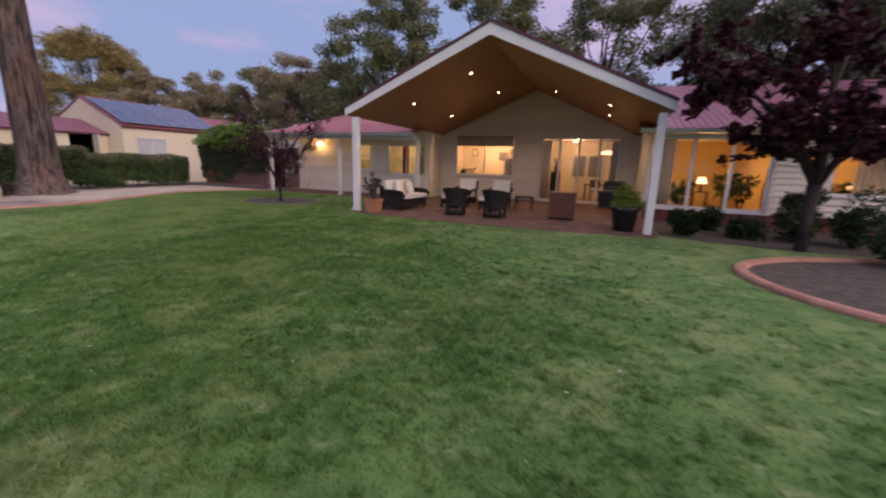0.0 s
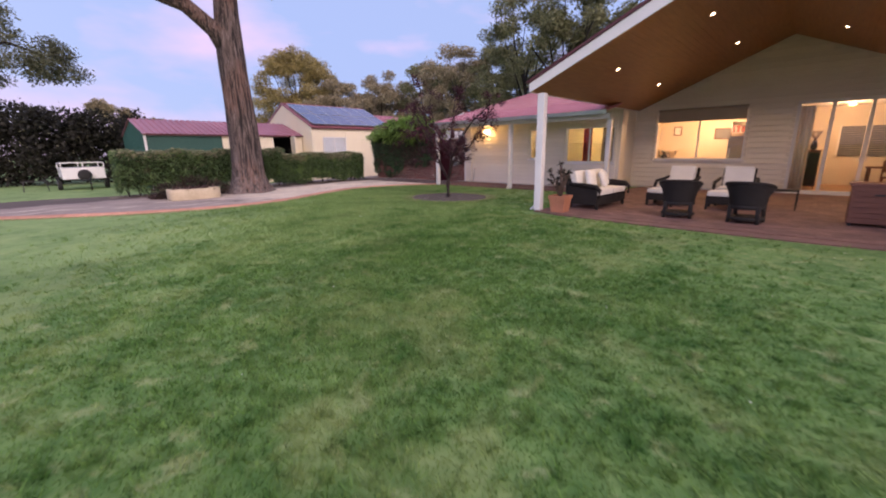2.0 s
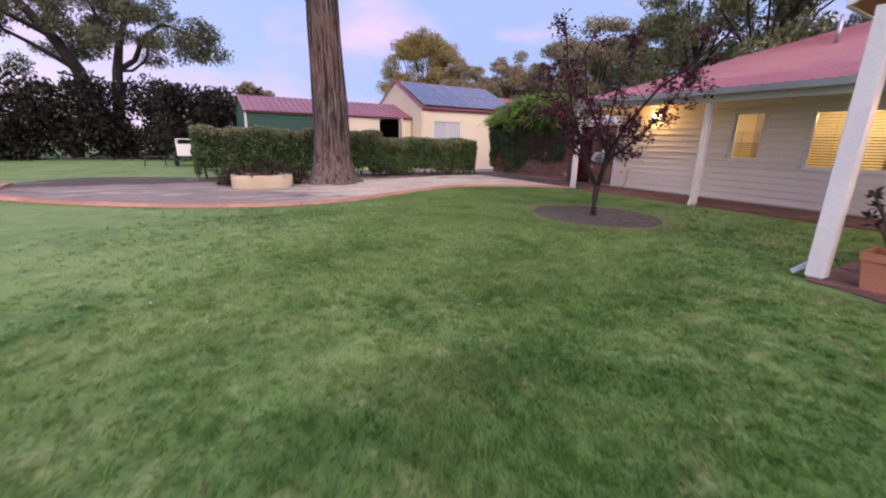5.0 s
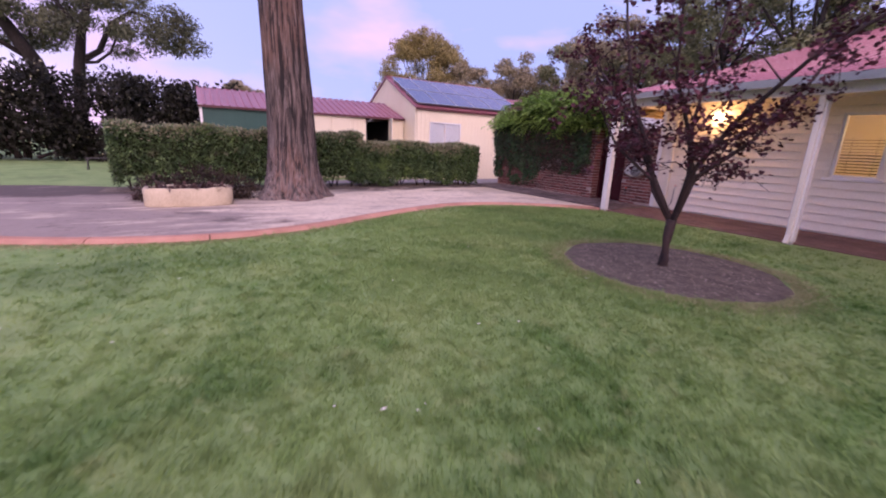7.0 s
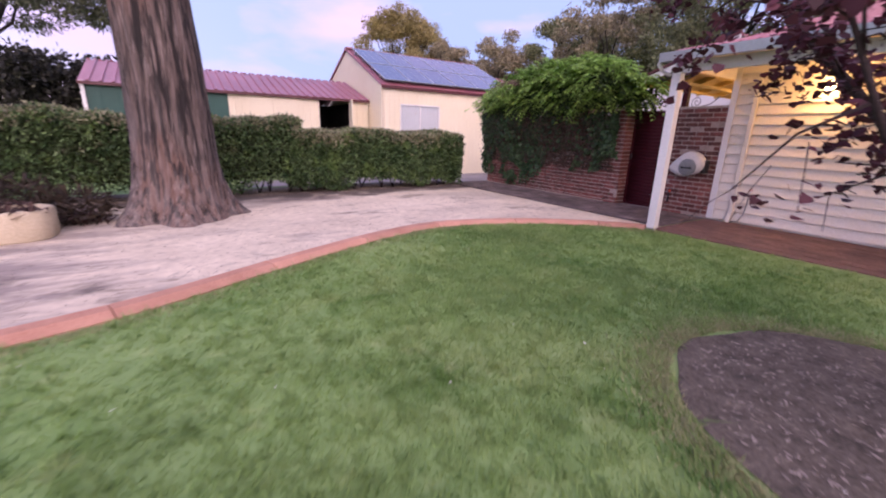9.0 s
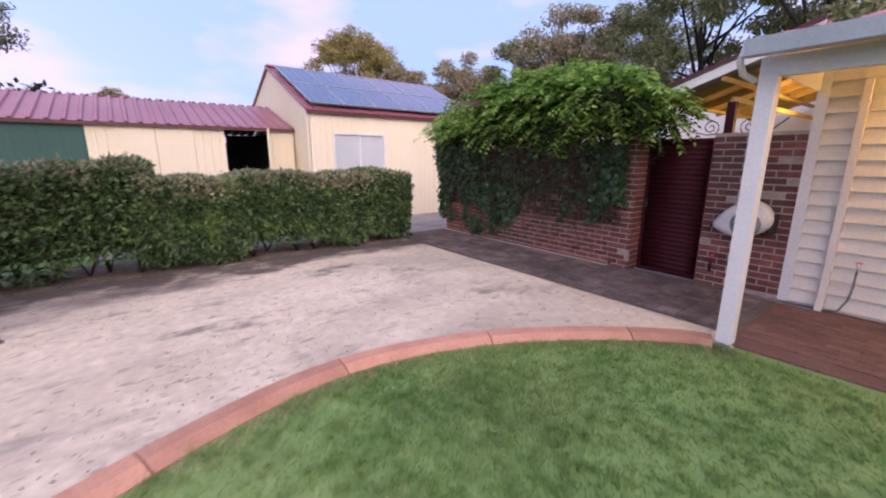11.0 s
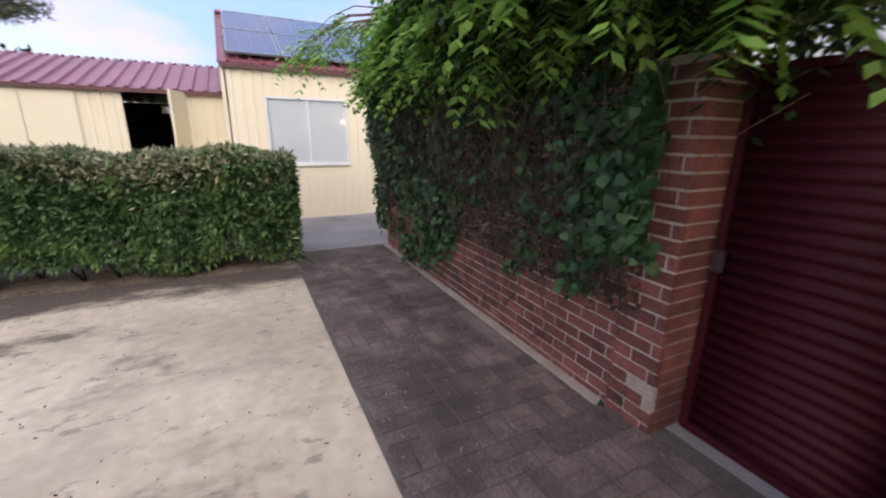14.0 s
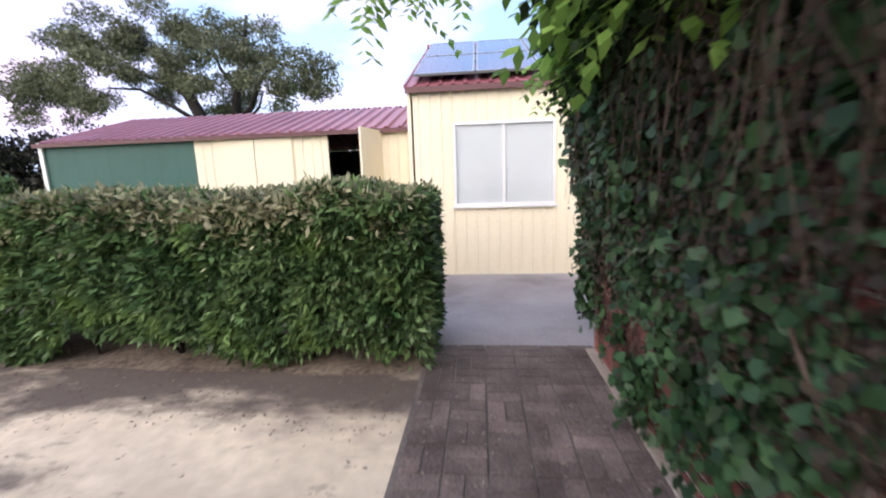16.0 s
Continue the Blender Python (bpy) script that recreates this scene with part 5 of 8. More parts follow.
def curtain(x, y, z, w, h, mat, label, folds=8, name="curtain"):
    t = thing(name, (x, y, z), label, "curtain", "curtains")
    bm = bmesh.new()
    n = folds * 8
    va = []
    for i in range(n + 1):
        s = i / n
        d = 0.035 * math.sin(s * folds * 2 * math.pi)
        va.append((bm.verts.new((s * w, d, 0)), bm.verts.new((s * w, d * 0.7, h))))
    for p, q in zip(va, va[1:]):
        bm.faces.new((p[0], q[0], q[1], p[1])).smooth = True
    g = bmesh.ops.extrude_face_region(bm, geom=bm.faces[:])
    bmesh.ops.translate(bm, verts=[v for v in g["geom"] if isinstance(v, bmesh.types.BMVert)], vec=(0, 0.006, 0))
    bmesh.ops.recalc_face_normals(bm, faces=bm.faces)
    part("cloth", bm, mat, t)
    part("rod", tube(bmesh.new(), [(-0.05, 0, h + 0.01), (w + 0.05, 0, h + 0.01)], [0.012, 0.012], 8), M_ALU, t)
    return t


curtain(-2.62, PY + 0.28, 0.06, 0.40, 2.6, M_CURTAIN, "cream curtain drawn aside at the patio doors", 4)
curtain(0.25, PY + 0.28, 0.06, 0.36, 2.6, M_TAUPE, "taupe curtain drawn aside at the patio doors", 4)
curtain(-8.95, WY + 0.5, 0.6, 0.34, 1.72, M_RED, "red curtain hanging in the wing room", 4)
curtain(-8.25, WY + 0.6, 0.6, 0.6, 1.72, M_CURTAIN, "patterned pale curtain in the wing room", 6)
curtain(1.55, RY + 0.35, 0.3, 0.45, 2.2, M_CURTAIN, "warm-lit cream curtain in the sun room", 4)
curtain(6.35, RY + 0.35, 0.5, 0.75, 1.75, M_CURTAIN, "cream curtain drawn aside in the lit window", 6)
curtain(7.95, RY + 0.35, 0.5, 0.55, 1.75, M_CURTAIN, "cream curtain drawn aside in the lit window", 5)


def table_lamp(x, y, z, watts):
    t = thing("table_lamp", (x, y, z), "lit table lamp with a cream cone shade", "lamp", "table lamps")
    part("base", lathe(bmesh.new(), [(0.09, 0), (0.09, 0.02), (0.03, 0.05), (0.05, 0.15), (0.02, 0.26)], (0, 0, 0), 16), M_CHEST, t)
    part("shade", lathe(bmesh.new(), [(0.17, 0.26), (0.10, 0.46)], (0, 0, 0), 20), M_SHADE, t, "glowing cream shade")
    bulb("table_lamp_light", (x, y, z + 0.62), watts, (1.0, 0.56, 0.14), 0.08)
    return t


def side_table(x, y, z, h, label="small wooden side table in the sun room"):
    t = thing("side_table", (x, y, z), label, "table", "side tables")
    part("tabletop", bx(-0.25, 0.25, -0.2, 0.2, h - 0.03, h, 0.008), M_CHEST, t)
    for q in ((-0.22, -0.17), (0.18, -0.17), (-0.22, 0.13), (0.18, 0.13)):
        part("leg", bx(q[0], q[0] + 0.04, q[1], q[1] + 0.04, 0, h - 0.03), M_CHEST, t)


for x, y, z in ((3.05, 15.6, 0.045), (5.6, 15.9, 0.045), (7.2, 16.2, 0.045)):
    side_table(x, y, z, 0.85)
    table_lamp(x, y, z + 0.85, 60)
t = thing("armchair", (2.0, 15.4, 0.045), "rounded fabric armchair in the sun room", "armchair")
part("seat", bx(-0.36, 0.36, -0.34, 0.3, 0.12, 0.45, 0.06), M_CUSHION, t)
part("backrest", bx(-0.38, 0.38, 0.22, 0.42, 0.3, 1.15, 0.09), M_CUSHION, t)
for s in (-1, 1):
    part("armrest", bx(s * 0.42 - 0.08, s * 0.42 + 0.08, -0.34, 0.35, 0.1, 0.66, 0.06), M_CUSHION, t)

t = thing("awning", (5.55, RY - 0.05, 2.02), "dark canvas awning rolled half down over the window", "awning")
part("cloth", prism([(0, -0.02, 0.55), (0, -0.36, 0.02), (0, -0.345, 0.01), (0, 0.0, 0.53)], (3.3, 0, 0)), M_POTDARK, t)
part("front_bar", tube(bmesh.new(), [(-0.02, -0.355, 0.015), (3.32, -0.355, 0.015)], [0.02, 0.02], 8), M_ALU, t)
part("roller", tube(bmesh.new(), [(-0.02, -0.05, 0.56), (3.32, -0.05, 0.56)], [0.05, 0.05], 10), M_POTDARK, t)

# ---- patio ----
for x, y in ((-5.95, 12.5), (-5.95, 16.0), (-4.05, 12.5), (-4.05, 15.95), (-1.9, 15.95), (0.0, 13.55), (0.0, 15.95)):
    zc = 4.73 - 0.445 * abs(x + 3.0) - 0.004
    t = thing("downlight", (x, y, zc), "small round lit downlight in the pine ceiling", "downlight", "patio downlights")
    t.matrix_basis = pose(x, y, zc, 0, (24 if x > -3.0 else -24), 0)
    part("bezel", lathe(bmesh.new(), [(0.05, -0.006), (0.065, -0.008), (0.07, 0.0), (0.06, 0.004)], (0, 0, 0), 20), M_WHITE, t)
    part("lens", lathe(bmesh.new(), [(0.030, -0.012), (0.034, -0.006)], (0, 0, 0), 16), M_DOWN, t, "glowing lens")
    d = bpy.data.lights.new("downlight_beam", "SPOT")
    d.energy, d.color, d.spot_size, d.spot_blend, d.shadow_soft_size = 58, (1.0, 0.68, 0.32), radians(125), 0.6, 0.04
    ob = new("downlight_beam", d)
    ob.location = (x, y, zc - 0.06)


def wicker_sofa(m):
    t = thing("wicker_sofa", (0, 0, 0), "dark wicker two-seat sofa with cream cushions", "sofa")
    part("base", bx(-0.78, 0.78, -0.38, 0.40, 0.10, 0.34, 0.03), M_WICKER, t)
    part("back_frame", bx(-0.80, 0.80, 0.32, 0.42, 0.34, 0.80, 0.04, Matrix.Rotation(radians(-8), 4, "X")), M_WICKER, t)
    for s in (-1, 1):
        bm = tube(bmesh.new(), [(s * 0.80, 0.36, 0.60), (s * 0.84, 0.0, 0.60), (s * 0.84, -0.36, 0.57), (s * 0.84, -0.46, 0.48), (s * 0.84, -0.45, 0.30)], [0.05, 0.055, 0.055, 0.05, 0.04], 10)
        part("armrest", bm, M_WICKER, t)
        part("arm_panel", bx(s * 0.82 - 0.02, s * 0.82 + 0.02, -0.38, 0.38, 0.12, 0.56, 0.01), M_WICKER, t)
    for x in (-0.74, 0.74):
        for y in (-0.36, 0.36):
            part("leg", bx(x - 0.03, x + 0.03, y - 0.03, y + 0.03, 0, 0.12), M_WICKER, t)
    for s in (-1, 1):
        part("seat_cushion", bx(s * 0.38 - 0.375, s * 0.38 + 0.375, -0.42, 0.30, 0.35, 0.49, 0.05), M_CUSHION, t)
        part("back_cushion", bx(s * 0.38 - 0.36, s * 0.38 + 0.36, -0.08, 0.08, 0, 0.46, 0.06, Matrix.Translation((0, 0.24, 0.48)) @ Matrix.Rotation(radians(-14), 4, "X")), M_CUSHION, t)
    t.matrix_basis = m
    return t


def throw_pillow(m, label="plump cream scatter cushion on the wicker sofa"):
    t = thing("scatter_cushion", (0, 0, 0), label, "cushion", "scatter cushions")
    bm = bmesh.new()
    n = 10
    for sg in (-1, 1):
        vs = [[bm.verts.new(((i / n - 0.5) * 0.46, sg * 0.09 * (max(0, 1 - (2 * i / n - 1) ** 4) * max(0, 1 - (2 * j / n - 1) ** 4)) ** 0.6, (j / n - 0.5) * 0.46)) for j in range(n + 1)] for i in range(n + 1)]
        for i in range(n):
            for j in range(n):
                bm.faces.new((vs[i][j], vs[i + 1][j], vs[i + 1][j + 1], vs[i][j + 1])).smooth = True
    bmesh.ops.remove_doubles(bm, verts=bm.verts, dist=0.001)
    bmesh.ops.recalc_face_normals(bm, faces=bm.faces)
    part("cover", bm, M_CUSHION, t)
    t.matrix_basis = m
    return t


SOFA = pose(-6.14, 12.28, 0.03, 0, 0, 86)
wicker_sofa(SOFA)
throw_pillow(SOFA @ pose(-0.35, 0.03, 0.72, -18, 10, 0))
throw_pillow(SOFA @ pose(0.25, -0.02, 0.70, -20, -8, 15))


def lounge_chair(m, first=None):
    if first:
        return copy_thing(first, m)
    t = thing("lounge_chair", (0, 0, 0), "wicker lounge chair with sage-cream cushions facing the garden", "chair", "wicker lounge chairs")
    part("base", bx(-0.38, 0.38, -0.40, 0.36, 0.10, 0.32, 0.03), M_WICKER, t)
    part("back_frame", bx(-0.36, 0.36, -0.035, 0.035, 0, 0.62, 0.03, Matrix.Translation((0, 0.36, 0.32)) @ Matrix.Rotation(radians(-16), 4, "X")), M_WICKER, t)
    sc = part("seat_cushion", bx(-0.35, 0.35, -0.44, 0.28, 0.33, 0.47, 0.05), M_CUSHION, t)
    part("piping", tube(bmesh.new(), [(-0.33, -0.43, 0.45), (0.33, -0.43, 0.45)], [0.008, 0.008], 6), M_TAUPE, sc)
    part("back_cushion", bx(-0.32, 0.32, -0.07, 0.07, 0, 0.52, 0.05, Matrix.Translation((0, 0.26, 0.46)) @ Matrix.Rotation(radians(-16), 4, "X")), M_CUSHION, t)
    for s in (-1, 1):
        part("armrest", tube(bmesh.new(), [(s * 0.40, 0.42, 0.66), (s * 0.43, 0.1, 0.60), (s * 0.44, -0.25, 0.58), (s * 0.43, -0.38, 0.46), (s * 0.41, -0.36, 0.30)], [0.04, 0.045, 0.045, 0.04, 0.035], 10), M_WICKER, t)
        for y in (-0.36, 0.32):
            part("leg", bx(s * 0.35 - 0.025, s * 0.35 + 0.025, y - 0.025, y + 0.025, 0, 0.12), M_WICKER, t)
    t.matrix_basis = m
    return t


l1 = lounge_chair(pose(-4.74, 14.3, 0.03, 0, 0, -8))
lounge_chair(pose(-3.40, 14.35, 0.03, 0, 0, 2), l1)


def footstool(m, first=None):
    if first:
        return copy_thing(first, m)
    t = thing("footstool", (0, 0, 0), "dark wicker footstool with a cream pad before a lounge chair", "footstool", "wicker footstools")
    part("base", bx(-0.33, 0.33, -0.28, 0.28, 0.14, 0.32, 0.025), M_WICKER, t)
    part("pad", bx(-0.32, 0.32, -0.27, 0.27, 0.325, 0.44, 0.045), M_CUSHION, t, "cream padded cushion")
    for x in (-0.30, 0.30):
        for y in (-0.25, 0.25):
            part("leg", bx(x - 0.028, x + 0.028, y - 0.028, y + 0.028, 0, 0.15), M_WICKER, t)
    t.matrix_basis = m
    return t


f1 = footstool(pose(-4.83, 13.40, 0.03, 0, 0, -6))
footstool(pose(-3.50, 13.36, 0.03, 0, 0, 3), f1)


def tub_chair(m, first=None):
    if first:
        return copy_thing(first, m)
    t = thing("tub_chair", (0, 0, 0), "black wicker tub chair seen with its rounded back", "chair", "black wicker tub chairs")
    bm = bmesh.new()
    rows3 = []
    for z, r, fl in ((0.29, 0.295, 0), (0.40, 0.305, 0), (0.56, 0.335, 0), (0.72, 0.38, 0.0), (0.80, 0.405, 0.0)):
        row = []
        for k in range(25):
            a = radians(-35 + 250 * k / 24)
            top = z if z < 0.7 else z - 0.16 * (abs(k - 12) / 12) ** 2.2
            row.append(bm.verts.new((math.cos(a) * r, math.sin(a) * r, top)))
        rows3.append(row)
    for a, b in zip(rows3, rows3[1:]):
        for k in range(24):
            bm.faces.new((a[k], a[k + 1], b[k + 1], b[k])).smooth = True
    g = bmesh.ops.extrude_face_region(bm, geom=bm.faces[:])
    for v in [v for v in g["geom"] if isinstance(v, bmesh.types.BMVert)]:
        v.co.x *= 0.88
        v.co.y *= 0.88
    bmesh.ops.recalc_face_normals(bm, faces=bm.faces)
    part("shell", bm, M_WICKER, t)
    pts = [(math.cos(radians(-35 + 250 * k / 24)) * 0.39, math.sin(radians(-35 + 250 * k / 24)) * 0.39, 0.80 - 0.16 * (abs(k - 12) / 12) ** 2.2) for k in range(25)]
    part("rim", tube(bmesh.new(), pts, [0.032] * 25, 8), M_WICKER, t)
    part("seat_cushion", lathe(bmesh.new(), [(0.2, 0.36), (0.29, 0.38), (0.30, 0.43), (0.26, 0.47)], (0, 0, 0), 24), M_CUSHION, t)
    part("seat_ring", lathe(bmesh.new(), [(0.30, 0.28), (0.31, 0.30), (0.31, 0.35), (0.28, 0.36)], (0, 0, 0), 24), M_WICKER, t)
    for a in (40, 140, 220, 320):
        x, y = math.cos(radians(a)), math.sin(radians(a))
        part("leg", tube(bmesh.new(), [(x * 0.32, y * 0.32, 0.0), (x * 0.30, y * 0.30, 0.34)], [0.035, 0.045], 8), M_WICKER, t)
    part("skirt_rail", lathe(bmesh.new(), [(0.305, 0.06), (0.32, 0.07), (0.32, 0.11), (0.305, 0.12)], (0, 0, 0), 24), M_WICKER, t)
    t.matrix_basis = m
    return t


c1 = tub_chair(pose(-4.05, 11.54, 0.03, 0, 0, 190))
tub_chair(pose(-2.84, 11.58, 0.03, 0, 0, 172), c1)
t = thing("coffee_table", (-2.45, 14.15, 0.024), "low dark metal-framed side table on the patio", "table")
part("tabletop", bx(-0.3, 0.3, -0.22, 0.22, 0.44, 0.47, 0.006), M_WICKER, t)
for q in ((-0.29, -0.21), (0.26, -0.21), (-0.29, 0.18), (0.26, 0.18)):
    part("leg", bx(q[0], q[0] + 0.03, q[1], q[1] + 0.03, 0, 0.44), M_WICKER, t)

t = thing("storage_chest", (-1.02, 12.45, 0.024), "red-brown slatted wooden chest on the patio", "chest")
cb = part("body", bx(-0.36, 0.36, -0.25, 0.25, 0.06, 0.74, 0.01), M_CHEST, t)
for i in range(7):
    part("slat", bx(-0.365, 0.365, -0.268, -0.252, 0.075 + i * 0.098, 0.16 + i * 0.098, 0.003), M_CHEST, cb)
part("lid", bx(-0.40, 0.40, -0.29, 0.28, 0.74, 0.80, 0.012), M_CHEST, t)
part("handle", bx(-0.07, 0.07, -0.285, -0.268, 0.58, 0.61, 0.004), M_BLACK, t)
for q in ((-0.34, -0.23), (0.29, -0.23), (-0.34, 0.18), (0.29, 0.18)):
    part("foot", bx(q[0], q[0] + 0.05, q[1], q[1] + 0.05, 0, 0.06), M_BLACK, t)

t = thing("barbecue", (0.45, 16.6, 0.024), "black hooded barbecue on a trolley by the doors", "barbecue")
part("trolley", bx(-0.5, 0.5, -0.26, 0.26, 0.10, 0.66, 0.01), M_BLACK, t)
hood = part("hood", bx(-0.38, 0.38, -0.27, 0.27, 0.76, 1.06, 0.09), M_BLACK, t)
part("firebox", bx(-0.40, 0.40, -0.28, 0.28, 0.66, 0.78, 0.01), M_HOSEDARK, t)
part("side_shelf", bx(-0.78, -0.42, -0.22, 0.22, 0.72, 0.75, 0.006), M_HOSE, t, "pale side shelf")
part("handle", tube(bmesh.new(), [(-0.28, -0.33, 0.86), (0.28, -0.33, 0.86)], [0.014, 0.014], 8), M_ALU, hood)
for s in (-1, 1):
    part("wheel", lathe(bmesh.new(), [(0.05, -0.02), (0.09, -0.02), (0.09, 0.02), (0.05, 0.02)], (s * 0.46, 0, 0.09), 16, Matrix.Rotation(radians(90), 4, "Y")), M_RUBBER, t)
t = thing("white_stool", (0.75, 14.6, 0.024), "small pale padded stool on the patio", "stool")
part("seat", bx(-0.2, 0.2, -0.2, 0.2, 0.36, 0.46, 0.03), M_CUSHION, t)
for q in ((-0.17, -0.17), (0.14, -0.17), (-0.17, 0.14), (0.14, 0.14)):
    part("leg", bx(q[0], q[0] + 0.03, q[1], q[1] + 0.03, 0, 0.36), M_WICKER, t)


def pot(name, at, r, h, mat, label, square=False):
    t = thing(name, at, label, "pot")
    if square:
        bm = bmesh.new()
        vs = []
        for z, s in ((0, r * 0.78), (h * 0.8, r * 0.97), (h * 0.8, r * 1.05), (h, r * 1.07), (h, r * 0.93), (h - 0.06, r * 0.92)):
            vs.append([bm.verts.new((x * s, y * s, z)) for x, y in ((-1, -1), (1, -1), (1, 1), (-1, 1))])
        for a, b in zip(vs, vs[1:]):
            for k in range(4):
                bm.faces.new((a[k], a[(k + 1) % 4], b[(k + 1) % 4], b[k]))
        bm.faces.new(vs[0][::-1])
        bm.faces.new(vs[-1])
        part("body", bm, mat, t)
    else:
        part("body", lathe(bmesh.new(), [(r * 0.72, 0), (r * 0.95, h * 0.82), (r * 1.04, h * 0.84), (r * 1.05, h), (r * 0.9, h), (r * 0.9, h - 0.05)], (0, 0, 0), 24), mat, t)
    part("soil", lathe(bmesh.new(), [(r * 0.6, h - 0.07), (r * 0.88, h - 0.065), (r * 0.5, h - 0.045)], (0, 0, 0), 16), M_SOIL, t, "dark potting soil")
    return t


pot("terracotta_pot", (-6.42, 10.72, 0.03), 0.20, 0.40, M_TERRA, "square terracotta pot holding a succulent", True)
pot("black_planter", (0.62, 10.98, 0.024), 0.33, 0.62, M_POTDARK, "tall black planter holding a lime shrub")

# ---- trailer and trough at the far side ----
t = thing("box_trailer", (-30.6, 4.55, -0.13), "white caged box trailer parked on the grass", "trailer")
part("tray", bx(-0.9, 0.9, -0.85, 0.85, 0.55, 1.12, 0.02), M_WHITE, t)
part("tray_load", bx(-0.84, 0.84, -0.79, 0.79, 1.10, 1.128), M_HOSEDARK, t, "dark canvas over the load")
bm = bmesh.new()
for z in (1.36,):
    for y in (-0.84, 0.84):
        box(bm, -0.9, 0.9, y - 0.015, y + 0.015, z - 0.015, z + 0.015)
    for x in (-0.89, 0.89):
        box(bm, x - 0.015, x + 0.015, -0.84, 0.84, z - 0.015, z + 0.015)
part("cage_rails", bm, M_WHITE, t)
for y in (-0.84, 0.0, 0.84):
    for x in (-0.89, 0.89):
        part("cage_post", bx(x - 0.018, x + 0.018, y - 0.018, y + 0.018, 1.1, 1.37), M_WHITE, t)
for s in (-1, 1):
    wh = part("wheel", lathe(bmesh.new(), [(0.12, -0.08), (0.28, -0.09), (0.30, -0.05), (0.30, 0.05), (0.28, 0.09), (0.12, 0.08)], (0, s * 0.95, 0.30), 20, Matrix.Rotation(radians(90), 4, "X")), M_RUBBER, t)
    part("rim", lathe(bmesh.new(), [(0.06, -0.07), (0.15, -0.095), (0.15, 0.095), (0.06, 0.07)], (0, s * 0.95, 0.30), 16, Matrix.Rotation(radians(90), 4, "X")), M_ALU, wh, "steel wheel rim")
    part("guard", bx(-0.38, 0.38, s * 0.95 - 0.12, s * 0.95 + 0.12, 0.62, 0.66, 0.01), M_BLACK, t)
    part("drawbar", beam((0.9, s * 0.5, 0.52), (1.9, 0, 0.52), 0.06, 0.06), M_BLACK, t)
part("spare_wheel", lathe(bmesh.new(), [(0.10, -0.08), (0.27, -0.09), (0.29, 0), (0.27, 0.09), (0.10, 0.08)], (1.02, 0, 0.74), 20, Matrix.Rotation(radians(90), 4, "Y")), M_RUBBER, t)
part("jockey_wheel", tube(bmesh.new(), [(1.75, 0.08, 0), (1.75, 0.08, 0.62)], [0.035, 0.03], 8), M_BLACK, t)
t = thing("saw_horse", (-30.4, 2.7, -0.13), "low dark metal trestle on the grass", "trestle")
part("top_rail", beam((-0.1, -0.5, 0.5), (-0.1, 0.5, 0.5), 0.05, 0.05), M_BLACK, t)
for y in (-0.45, 0.45):
    for x in (-0.25, 0.05):
        part("leg", beam((x, y, 0.0), (-0.1, y * 0.9, 0.5), 0.03, 0.03), M_BLACK, t)

# half-round stone trough with dry plants
tr = thing("stone_trough", (-18.25, 6.2, 0.0), "pale weathered stone trough with a chipped rim", "trough")
bm = bmesh.new()
outl = []
for k in range(28):
    a = math.pi * 2 * k / 28
    outl.append((math.copysign(abs(math.cos(a)) ** 0.55, math.cos(a)) * 0.42, math.copysign(abs(math.sin(a)) ** 0.55, math.sin(a)) * 0.82))
levels = []
for z, s in ((0, 0.97), (0.03, 1.0), (0.2, 1.0), (0.36, 1.0), (0.385, 0.97), (0.38, 0.86), (0.28, 0.85)):
    levels.append([bm.verts.new((x * (s if s > 0.9 else s - 0.06), y * s, z + (0.035 * noise.noise(Vector((x * 4, y * 5, 3))) if z > 0.3 else 0))) for x, y in outl])
for a, b in zip(levels, levels[1:]):
    for k in range(28):
        bm.faces.new((a[k], a[(k + 1) % 28], b[(k + 1) % 28], b[k])).smooth = True
bm.faces.new(levels[0][::-1])
bm.faces.new(levels[-1])
part("body", bm, M_STONE, tr)
part("soil", bx(-0.32, 0.32, -0.66, 0.66, 0.2, 0.32, 0.02), M_SOIL, tr, "dry dark soil")

